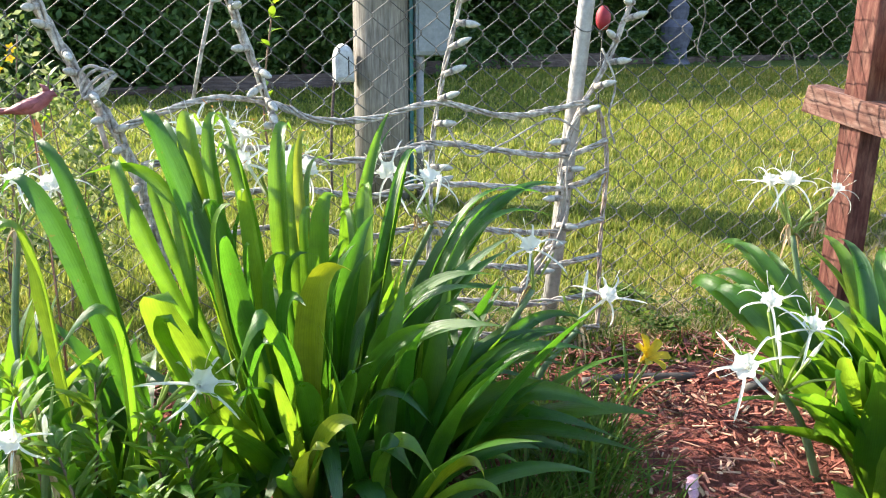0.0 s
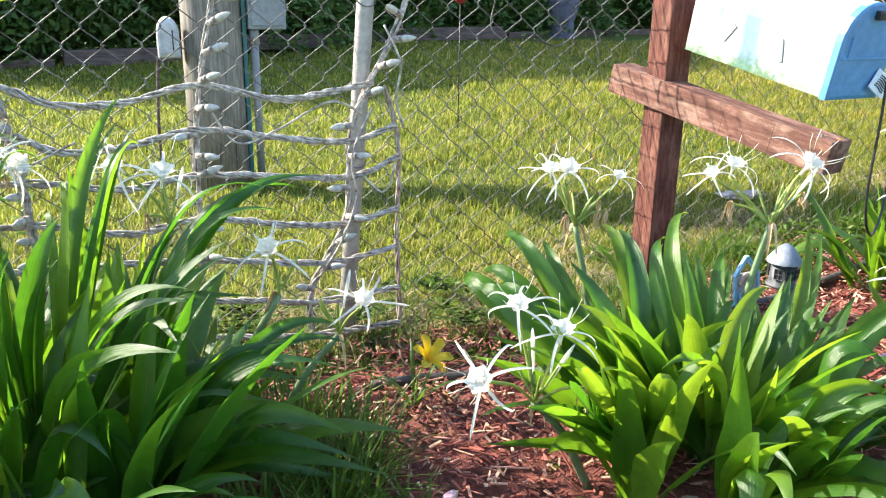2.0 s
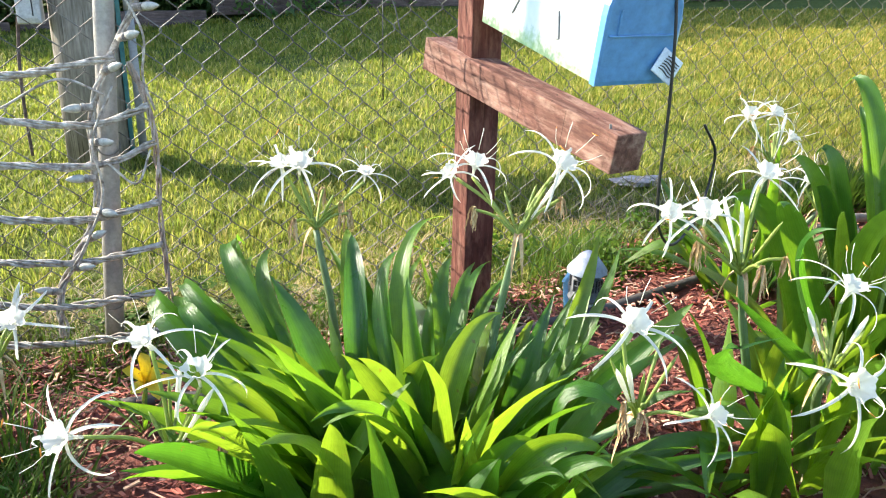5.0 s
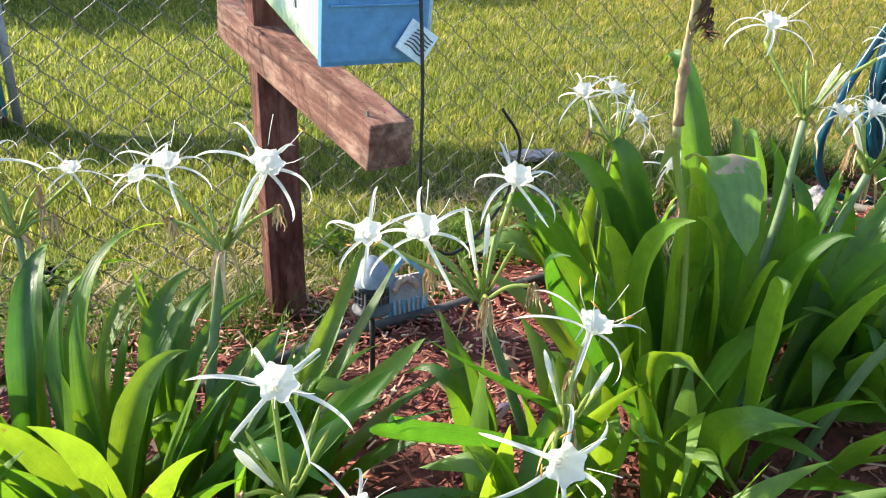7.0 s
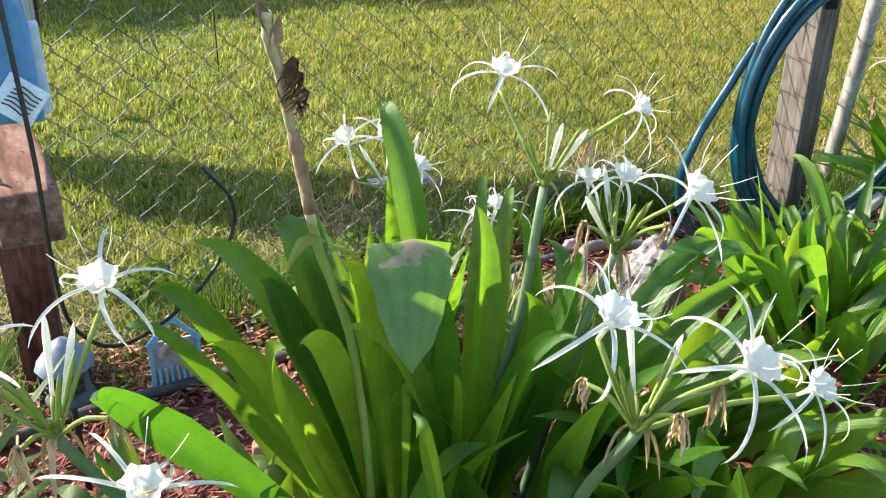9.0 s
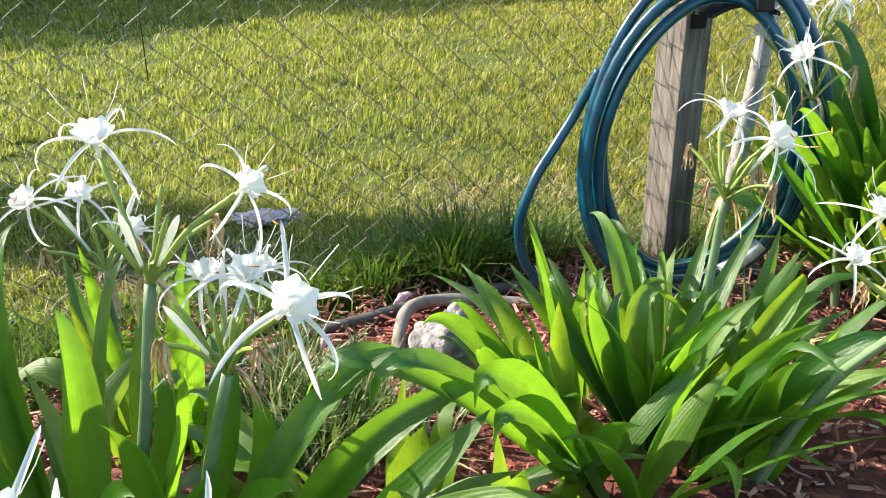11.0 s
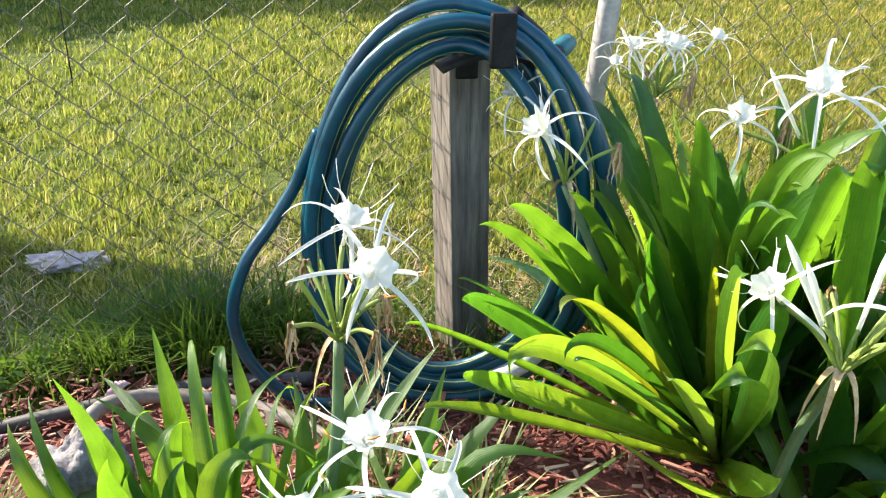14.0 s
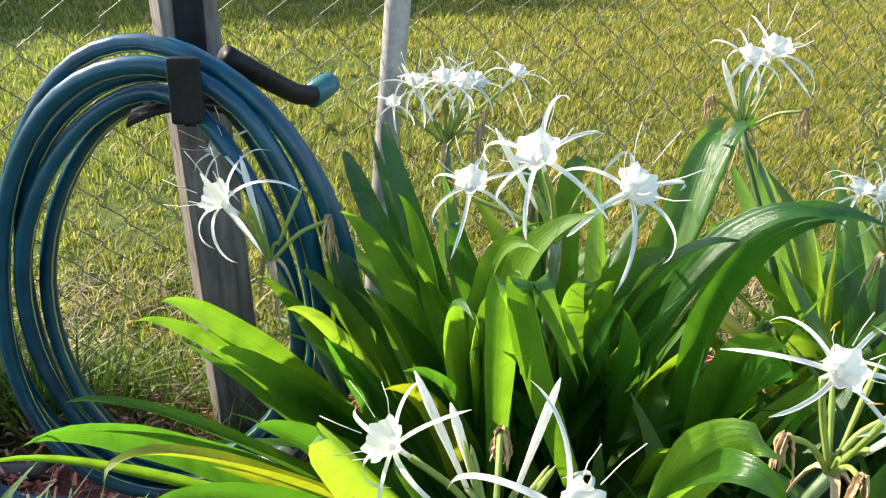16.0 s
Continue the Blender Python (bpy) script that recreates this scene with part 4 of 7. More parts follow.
# ---- bed furniture ----
def build_lantern():
    l = thing("garden_lantern", (2.39, 1.34, 0.0), "small slate-grey garden lantern house on a stake", "garden ornament")
    v, f, u = tube_data([(0, 0, 0), (0, 0, 0.008), (0, 0, 0.012), (0, 0, 0.115)], (0.062, 0.064, 0.055, 0.05), 20)
    up = pose(0, 0, 0.222) @ Matrix.Scale(0.66, 4)
    tube("stake", [(0, 0, -0.03), (0, 0, 0.1), (0, 0, 0.223)], 0.006, M_BLACK, l, 8)
    link_part("body", mesh_of("body", v, f, M_LANTERN, u), l, "", up)
    for a in (-150, -105, -60, 30, 120):
        q = radians(a)
        m = pose(0.0535 * math.cos(q), 0.0535 * math.sin(q), 0.062, 0, 0, a + 90)
        w = part("window", box_bm((0.036, 0.006, 0.046), (0, 0, 0), 0.002), M_DARKPANE, l)
        w.matrix_basis = up @ m
        for sx in (-0.017, 0, 0.017):
            part("bar", box_bm((0.003, 0.004, 0.046), (sx, -0.004, 0), 0.0008), M_LANTERN, w)
        for sz in (-0.022, 0, 0.022):
            part("bar", box_bm((0.036, 0.005, 0.003), (0, -0.004, sz), 0.0008), M_LANTERN, w)
    verts, faces = [], []
    for ri, (r, z) in enumerate(((0.072, 0.106), (0.07, 0.114), (0.052, 0.142), (0.032, 0.168), (0.012, 0.183), (0.001, 0.186))):
        for k in range(24):
            a = math.tau * k / 24
            rr = r * (1 + (0.05 if ri < 2 and k % 2 else 0))
            verts.append((rr * math.cos(a), rr * math.sin(a), z))
    for i in range(5):
        for k in range(24):
            k2 = (k + 1) % 24
            faces.append((i * 24 + k, i * 24 + k2, (i + 1) * 24 + k2, (i + 1) * 24 + k))
    link_part("roof", mesh_of("roof", verts, faces, M_ROOF), l, "blue-grey scalloped roof", up)


build_lantern()


def build_fairy_door():
    d = thing("fairy_gate", (2.565, 1.645, 0.012), "small sky-blue garden gate ornament with pebble arch", "garden ornament")
    d.rotation_euler = (radians(-8), 0, radians(8))
    part("base", box_bm((0.10, 0.022, 0.012), (0, 0, 0.006), 0.003), M_SKYBLUE, d)
    for k in range(7):
        part("picket", box_bm((0.007, 0.006, 0.05), (-0.039 + 0.013 * k, -0.004, 0.035), 0.0015), M_WHITEBOX if k % 2 else M_SKYBLUE, d)
    for s in (-1, 1):
        r = part("roof_board", box_bm((0.012, 0.014, 0.085), (0, 0, 0), 0.002), M_SKYBLUE, d)
        r.matrix_basis = pose(0.028 * s, 0.006, 0.142, 0, -42 * s, 0)
        part("side_board", box_bm((0.01, 0.012, 0.11), (0.052 * s, 0.006, 0.06), 0.002), M_SKYBLUE, d)
    part("panel", box_bm((0.094, 0.008, 0.115), (0, 0.012, 0.062), 0.002), M_WHITEBOX, d)
    rnd = random.Random(2)
    for k in range(9):
        a = radians(20 + 140 * k / 8)
        bm = bmesh.new()
        bmesh.ops.create_icosphere(bm, subdivisions=2, radius=0.0095)
        bmesh.ops.scale(bm, vec=(1, 0.7, 1.2), verts=bm.verts)
        bmesh.ops.translate(bm, vec=(0.032 * math.cos(a), 0.004, 0.075 + 0.036 * math.sin(a)), verts=bm.verts)
        part("pebble", bm, M_PEBBLE, d, "", True)


build_fairy_door()


def stone(name, at, size, material, label, category, seed, rough=0.25):
    bm = bmesh.new()
    bmesh.ops.create_icosphere(bm, subdivisions=5, radius=1.0)
    for v in bm.verts:
        n = noise.noise(v.co * 1.3 + Vector((seed, 0, 0))) * rough + noise.noise(v.co * 4 + Vector((0, seed, 0))) * rough * 0.45 + noise.noise(v.co * 11) * rough * 0.22 + noise.noise(v.co * 25) * rough * 0.10
        v.co *= 1 + n
        v.co.x, v.co.y, v.co.z = v.co.x * size[0], v.co.y * size[1], v.co.z * size[2]
    for face in bm.faces:
        face.smooth = True
    me = bpy.data.meshes.new(name)
    bm.to_mesh(me)
    bm.free()
    me.materials.append(material)
    ob = tagged(new(name, me), label, category)
    ob.location = at
    return ob


stone("rock", (3.665, 1.49, 0.185), (0.085, 0.075, 0.125), M_ROCK, "pale speckled lump of rock in the mulch", "rock", 3.0, 0.3)
stone("stepping_stone", (3.412, 2.669, rise(3.412) + 0.012), (0.10, 0.065, 0.014), M_SLAB, "flat pale broken stone lying on the lawn", "stone", 7.0, 0.75)


def ground_pipe(label, pts, r, material):
    p = thing("irrigation_pipe", (0, 0, 0), label, "pipe")
    line = spline([(x, y, rise(x) + z) for x, y, z in pts], 10)
    tube("pipe", line, r, material, p, 12)


ground_pipe("black poly irrigation pipe lying on the mulch", ((1.7, 1.44, 0.022), (2.15, 1.51, 0.022), (2.36, 1.585, 0.024), (2.7, 1.66, 0.022), (3.08, 1.725, 0.022), (3.29, 1.78, 0.024), (3.41, 1.82, 0.028), (3.576, 1.835, 0.026), (3.72, 1.85, 0.022), (3.87, 1.84, 0.02), (4.05, 1.80, 0.02)), 0.0165, M_RUBBER)
ground_pipe("grey dusty irrigation pipe arching by the rock", ((3.585, 1.64, 0.0), (3.595, 1.69, 0.045), (3.64, 1.76, 0.07), (3.74, 1.80, 0.045), (3.874, 1.765, 0.024), (3.985, 1.682, 0.022), (4.08, 1.58, 0.016)), 0.0155, M_GREYPIPE)
ground_pipe("short piece of dark pipe on the mulch", ((1.28, 1.62, 0.015), (1.42, 1.60, 0.022), (1.62, 1.57, 0.015)), 0.016, M_RUBBER)


# ---- far side of the lawn ----
def build_utility_pole():
    p = thing("utility_pole", (1.14, 4.25, 0), "short weathered wooden service pole with electric boxes", "pole")
    tube("pole", [(0, 0, -0.1), (0, 0, 0.6), (0.004, 0, 1.3), (0.006, 0, 2.8)], (0.16, 0.157, 0.154, 0.15), M_POLEWOOD, p, 28)
    meter = part("meter_box", box_bm((0.20, 0.14, 0.85), (0.28, -0.03, 1.205), 0.008), M_METER, p, "grey steel meter box")
    part("box_lid", box_bm((0.17, 0.012, 0.40), (0.28, -0.105, 1.0), 0.004), M_METER, meter)
    # unseen panel, added and sized for the wide shadow strip on the lawn
    part("shadow_panel", box_bm((0.72, 0.16, 0.84), (0.20, -0.18, 1.595), 0.01), M_METER, p, "grey panel added for its wide shadow")
    tube("conduit", [(0.215, -0.05, -0.05), (0.215, -0.05, 0.78)], 0.021, M_CONDUIT, p, 12)
    tube("collar", [(0.215, -0.05, 0.70), (0.215, -0.05, 0.785)], 0.026, M_CONDUIT, p, 12)
    part("moulding", box_bm((0.022, 0.03, 1.9), (0.163, -0.05, 0.95), 0.003), M_TEAL, p, "teal ground-wire moulding")
    # bubble cover with a rounded hood
    arc = [(-0.055, -0.10), (-0.055, 0.02)] + [(-0.055 * math.cos(q), 0.02 + 0.085 * math.sin(q)) for q in np.linspace(0.2, math.pi - 0.2, 9)] + [(0.055, 0.02), (0.055, -0.10)]
    cover, m = [], len(arc)
    for sc, dy in ((1.0, 0.03), (1.0, -0.06), (0.93, -0.085), (0.7, -0.095)):
        cover += [(-0.225 + x * sc, -0.06 + dy, 0.74 + z * sc) for x, z in arc]
    faces = [(r * m + i, r * m + (i + 1) % m, (r + 1) * m + (i + 1) % m, (r + 1) * m + i) for r in range(3) for i in range(m)] + [tuple(3 * m + i for i in range(m))]
    ob = link_part("white_box", mesh_of("white_box", cover, faces, M_WHITEBOX, smooth=False), p, "white weathered outlet cover with a rounded hood")
    part("door_gap", box_bm((0.006, 0.004, 0.10), (-0.205, -0.156, 0.73), 0.001), M_DARKPANE, ob)
    tube("cord", spline([(-0.27, -0.11, 0.72), (-0.285, -0.115, 0.6), (-0.30, -0.12, 0.45), (-0.31, -0.1, 0.25), (-0.31, -0.08, 0.0)]), 0.008, M_TIMBER, p, 8, "tan hanging cable")


build_utility_pole()


def hedge_y(x):
    return 11.8 + 0.28 * x


def leaf_cloud(rng, count, radius, size, lumps):
    """Small leaves gathered round lumps of foliage."""
    c = np.array(lumps)
    which = rng.integers(0, len(c), count)
    d = rng.normal(0, 1, (count, 3))
    d /= np.linalg.norm(d, axis=1)[:, None]
    r = radius * rng.uniform(0.25, 1.0, count) ** 0.5
    ctr = c[which] + d * r[:, None] * np.array([1, 1, 0.85])
    a = rng.normal(0, 1, (count, 3))
    a /= np.linalg.norm(a, axis=1)[:, None]
    b = np.cross(a, rng.normal(0, 1, (count, 3)))
    b /= np.linalg.norm(b, axis=1)[:, None]
    s = size * rng.uniform(0.6, 1.3, count)[:, None]
    v = np.stack([ctr - a * s, ctr + b * s * 0.42, ctr + a * s, ctr - b * s * 0.42], 1)
    v[:, :, 2] = np.maximum(v[:, :, 2], 0.02)
    return v.reshape(-1, 3).tolist(), (np.arange(count)[:, None] * 4 + np.arange(4)).tolist()


def build_hedge():
    kinds = []
    for s in range(3):
        rng = np.random.default_rng(40 + s)
        lumps = [(rng.uniform(-1.0, 1.0), rng.uniform(-0.7, 0.7), z) for z in 0.3 + 4.8 * np.linspace(0, 1, 34) ** 1.1]
        v, f = leaf_cloud(rng, 27000, 0.85, 0.074, lumps)
        kinds.append((mesh_of("crown", v, f, M_HEDGE, smooth=False), lumps))
    rnd = random.Random(3)
    for k in range(14):
        x = -2.6 + 2.0 * k if k < 10 else -5.0 - 2.0 * (k - 10)
        me, lumps = kinds[k % 3]
        t = thing("hedge_shrub", (x, hedge_y(x) + 1.15 + rnd.uniform(-0.2, 0.2), 0), "tall dark-green leafy hedge shrub", "shrub", "hedge row behind the lawn")
        t.rotation_euler = (0, 0, rnd.uniform(0, 6.28))
        t.scale = (1, 1, (0.80, 1.02, 0.95, 0.85, 0.74)[k] if k < 5 else rnd.uniform(0.65, 0.71) if k < 10 else (0.36, 0.32, 0.34, 0.3)[k - 10])
        link_part("crown", me, t)
        tube("trunk", spline([(0, 0, -0.1), (0.05, 0.02, 1.0), (-0.04, 0.05, 2.2), (0, 0, 3.6)], 4), [0.09 - 0.005 * i for i in range(13)], M_BARK, t, 8)
        for lx, ly, lz in lumps[3::6]:
            tube("limb", spline([(0, 0, lz * 0.5), (lx * 0.5, ly * 0.5, lz * 0.8), (lx, ly, lz)], 4), [0.035 - 0.003 * i for i in range(9)], M_BARK, t, 6)
    rng = np.random.default_rng(60)
    lumps = [(x, hedge_y(x) + 4.2 + rng.uniform(-0.6, 0.6), z) for x in np.linspace(-26, 40, 60) for z in ((0.6, 1.6) if x < -5 else (0.6, 1.6, 3.0, 4.4, 5.6, 6.4))]
    v, f = leaf_cloud(rng, 90000, 1.25, 0.26, lumps)
    tagged(new("far_woods", mesh_of("far_woods", v, f, M_HEDGE, smooth=False)), "dark dense woods behind the hedge", "trees", kind="stuff")


build_hedge()


def build_timbers():
    rnd = random.Random(9)
    for k in range(12):
        for lvl in range(2 if 3 < k < 7 else 1):
            x = -9.0 + 2.5 * k
            ob = thing("landscape_timber", (x, hedge_y(x) + 0.05 + 0.1 * lvl, rise(x) + 0.05 + 0.10 * lvl), "weathered grey landscape timber edging the hedge", "timber", "timbers along the hedge")
            ob.rotation_euler = (0, 0, math.atan(0.28) + rnd.uniform(-0.012, 0.012))
            part("timber", box_bm((2.48, 0.13, 0.12), (0, 0, 0.0), 0.02), M_TIMBER, ob)


build_timbers()


def build_yard_figures():
    bm = bmesh.new()
    prof = ((0.17, 0.0), (0.18, 0.1), (0.14, 0.16), (0.13, 0.3), (0.17, 0.45), (0.18, 0.58), (0.10, 0.68), (0.12, 0.76), (0.12, 0.85), (0.06, 0.93), (0.01, 0.95))
    rings = [[bm.verts.new((r * math.cos(math.tau * k / 18), 0.75 * r * math.sin(math.tau * k / 18), z)) for k in range(18)] for r, z in prof]
    for a, b in zip(rings, rings[1:]):
        for k in range(18):
            bm.faces.new((a[k], a[(k + 1) % 18], b[(k + 1) % 18], b[k]))
    me = bpy.data.meshes.new("garden_statue")
    bm.to_mesh(me)
    bm.free()
    me.materials.append(M_STATUE)
    st = tagged(new("garden_statue", me), "grey cast-stone garden statue before the hedge", "statue")
    st.location = (8.55, hedge_y(8.55) - 0.1, 0.02)
    st.scale = (1.8, 1.8, 1.42)
    pot = thing("red_ornament", (2.925, 5.2, 0), "red garden ornament on a thin stake in the lawn", "garden ornament")
    b = bmesh.new()
    bmesh.ops.create_uvsphere(b, u_segments=16, v_segments=10, radius=0.055)
    bmesh.ops.scale(b, vec=(1, 1, 1.6), verts=b.verts)
    bmesh.ops.translate(b, vec=(0, 0, 0.99), verts=b.verts)
    part("globe", b, M_REDPAINT, pot, "", True)
    tube("stake", [(0, 0, -0.05), (0, 0, 0.9)], 0.004, M_BLACK, pot, 8)


build_yard_figures()


# ---- plants ----
def leaf_along(name, line, width, material, fold=0.22, twist=0.0, wave=0.0, broad=0.46, side0=None, blunt=None):
    """A strap leaf that follows a line of points, folded along its midrib."""
    n = len(line) - 1
    if side0 is None:
        flat = Vector((line[-1].x - line[0].x, line[-1].y - line[0].y, 0))
        if flat.length < 0.02:
            flat = Vector((0.01, -0.02, 0))
        side0 = Vector((-flat.y, flat.x, 0)).normalized()
    verts, uvs, faces = [], [], []
    blunt = blunt or 1.18 + 0.55 * (width * 7919.0 % 1.0)
    for i, p in enumerate(line):
        s = i / n
        tan = (line[min(i + 1, n)] - line[max(i - 1, 0)]).normalized()
        side = (side0 - tan * side0.dot(tan)).normalized()
        nrm = side.cross(tan)
        a = twist * s
        sd = side * math.cos(a) + nrm * math.sin(a)
        nm = nrm * math.cos(a) - side * math.sin(a)
        if s < broad:
            w = 0.5 + 0.5 * smoothstep(0, broad, s)
        else:
            u = (s - broad) / (1 - broad)
            w = max(0.0, 1 - u ** blunt) * (1 - 0.08 * u)
        w = max(0.012, w) * width * 0.5 * (1 + 0.035 * math.sin(s * 33 + width * 900) + 0.03 * math.sin(s * 13 + width * 500))
        for k in range(5):
            q = (k - 2) / 2
            rip = wave * math.sin(s * 19 + (1.9 if q > 0 else 0.0)) * abs(q)
            verts.append(p + sd * q * w + nm * (fold * abs(q) ** 1.2 * w * (1.25 - 0.8 * s) + rip * w))
            uvs.append((k / 4, s))
    for i in range(n):
        for k in range(4):
            faces.append((i * 5 + k, i * 5 + k + 1, i * 5 + k + 6, i * 5 + k + 5))
    return mesh_of(name, verts, faces, material, uvs)


def leaf_mesh(name, base, ctrl, tip, width, material, fold=0.22, twist=0.0, wave=0.0, segs=15, broad=0.46):
    b, c, t = Vector(base), Vector(ctrl), Vector(tip)
    line = [b * (1 - s) ** 2 + c * 2 * s * (1 - s) + t * s * s for s in (i / segs for i in range(segs + 1))]
    return leaf_along(name, line, width, material, fold, twist, wave, broad)


def lily(at, label, tips, fill, reach, height, seed, spread=0.10, pale=0.2, yellow=0.0, aim=None, widths=(0.056, 0.086), bulbs=8, deep=0.0, kin=1, kin_over=0.0):
    """A clump of strap leaves from several bulbs: given tips first, then more of the same kind round about."""
    rnd = random.Random(seed)
    plant = thing("spider_lily", at, label, "plant", "spider lilies in the bed")
    o = Vector(at)
    low_z = rise(at[0]) - at[2] - 0.012
    feet = [Vector((0, 0, low_z))]
    for k in range(bulbs - 1):
        a, r = math.tau * k / (bulbs - 1) + rnd.uniform(-0.3, 0.3), spread * rnd.uniform(0.55, 1.1)
        feet.append(Vector((r * math.cos(a), r * math.sin(a), low_z)))

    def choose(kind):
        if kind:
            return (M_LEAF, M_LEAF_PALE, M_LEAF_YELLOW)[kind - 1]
        # shares of deep and pale leaves also stand in for shade and sun
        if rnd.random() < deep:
            return M_LEAF_DEEP_SHADE
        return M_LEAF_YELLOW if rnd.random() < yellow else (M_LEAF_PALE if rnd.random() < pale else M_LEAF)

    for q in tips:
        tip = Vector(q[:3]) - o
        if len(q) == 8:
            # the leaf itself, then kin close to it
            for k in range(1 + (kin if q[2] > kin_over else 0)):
                mid, end, width, mat = Vector(q[3:6]) - o, tip.copy(), q[6] * 0.86, (M_LEAF, M_LEAF_PALE, M_LEAF_YELLOW, M_LEAF_DEEP_SHADE)[q[7] - 1]
                if k:
                    shift = Vector((rnd.uniform(-0.08, 0.08), rnd.uniform(-0.02, 0.09), rnd.uniform(-0.08, 0.0)))
                    mid, end, width, mat = mid + shift * 0.6, end + shift, width * rnd.uniform(0.7, 0.95), choose(0)
                aimed = Vector((mid.x * 0.45, mid.y * 0.45, 0))
                base = min(feet, key=lambda f: (f - aimed).length) + Vector((rnd.uniform(-0.02, 0.02), rnd.uniform(-0.02, 0.02), 0))
                ctrl = mid * 2 - (base + end) * 0.5
                line = [base * (1 - u) ** 2 + ctrl * 2 * u * (1 - u) + end * u * u for u in (i / 18 for i in range(19))]
                for p in line[3:]:
                    p.z = max(p.z, low_z + 0.03)
                facing = Vector((rnd.uniform(-0.75, 0.05), rnd.uniform(-0.7, -0.1), rnd.uniform(0.55, 0.95)))
                side = (end - base).normalized().cross(facing).normalized()
                link_part("leaf", leaf_along("leaf", line, width, mat, rnd.uniform(0.45, 0.9), rnd.uniform(-0.7, 0.7), rnd.uniform(0, 0.10), rnd.uniform(0.4, 0.55), side), plant)
            continue
        aimed = Vector((tip.x * 0.3, tip.y * 0.3, 0))
        base = min(feet, key=lambda f: (f - aimed).length) + Vector((rnd.uniform(-0.02, 0.02), rnd.uniform(-0.02, 0.02), 0))
        run = tip - base
        d = Vector((run.x, run.y, 0)).length
        el = math.atan2(max(0.0, tip.z), d) / (math.pi / 2)
        bow = rnd.uniform(-0.12, 0.12)
        ctrl = base + Vector((run.x * 0.43 - run.y * bow, run.y * 0.43 + run.x * bow, max(0.02, tip.z) * 0.60 + d * (0.10 + 0.34 * (1 - el) ** 2) * rnd.uniform(0.8, 1.15)))
        link_part("leaf", leaf_mesh("leaf", base, ctrl, tip, rnd.uniform(*widths), choose(q[3] if len(q) > 3 else 0), rnd.uniform(0.2, 0.55), rnd.uniform(-1.0, 1.0), rnd.uniform(0, 0.09), 16, rnd.uniform(0.42, 0.6)), plant)
    for k in range(fill):
        base = feet[k % len(feet)] + Vector((rnd.uniform(-0.025, 0.025), rnd.uniform(-0.025, 0.025), 0))
        away = math.atan2(base.y, base.x) if k % len(feet) else rnd.uniform(0, math.tau)
        a = away + rnd.gauss(0, 0.8)
        if aim is not None and rnd.random() < 0.35:
            a = aim + rnd.uniform(-1.3, 1.3)
        low = rnd.random() < 0.34
        el = radians(rnd.uniform(34, 58) if low else rnd.uniform(60, 86))
        turn = rnd.uniform(0.55, 1.25) if low else rnd.uniform(0.15, 0.95)
        knee = None
        if rnd.random() < 0.16:
            knee, turn = rnd.uniform(0.55, 0.8), rnd.uniform(1.4, 2.2)
        ln = (height + (reach - height) * (0.8 if low else 0.2)) * rnd.uniform(0.74, 1.08)
        sway = rnd.uniform(-0.5, 0.5)
        p, line, n = base.copy(), [], 16
        for i in range(n + 1):
            line.append(p.copy())
            s = i / n
            drop = turn * (smoothstep(knee - 0.16, knee + 0.16, s) if knee else s ** 1.7)
            e, b = el - drop, a + sway * s * s
            p = p + Vector((math.cos(b) * math.cos(e), math.sin(b) * math.cos(e), math.sin(e))) * (ln / n)
            p.z = max(p.z, low_z + 0.035 if i > 2 else p.z)
        side = Vector((-math.sin(a), math.cos(a), 0))
        link_part("leaf", leaf_along("leaf", line, rnd.uniform(*widths), choose(0), rnd.uniform(0.2, 0.55), rnd.uniform(-1.1, 1.1), rnd.uniform(0, 0.10), rnd.uniform(0.42, 0.62), side), plant)
    return plant


# ---- flowers ----
def strap(points, w0, w1, sidevec, cup=0.25):
    n = len(points)
    v, f, u = [], [], []
    for i, p in enumerate(points):
        t = (points[min(i + 1, n - 1)] - points[max(i - 1, 0)]).normalized()
        sd = (sidevec - t * sidevec.dot(t)).normalized()
        nm = t.cross(sd)
        s = i / (n - 1)
        w = (w0 + (w1 - w0) * s) * (1 if s < 0.85 else max(0.12, (1 - s) / 0.15))
        v += [p - sd * w / 2 + nm * cup * w, p - nm * 0.0, p + sd * w / 2 + nm * cup * w]
        u += [(0, s), (0.5, s), (1, s)]
    for i in range(n - 1):
        for k in range(2):
            f.append((i * 3 + k, i * 3 + k + 1, i * 3 + k + 4, i * 3 + k + 3))
    return v, f, u


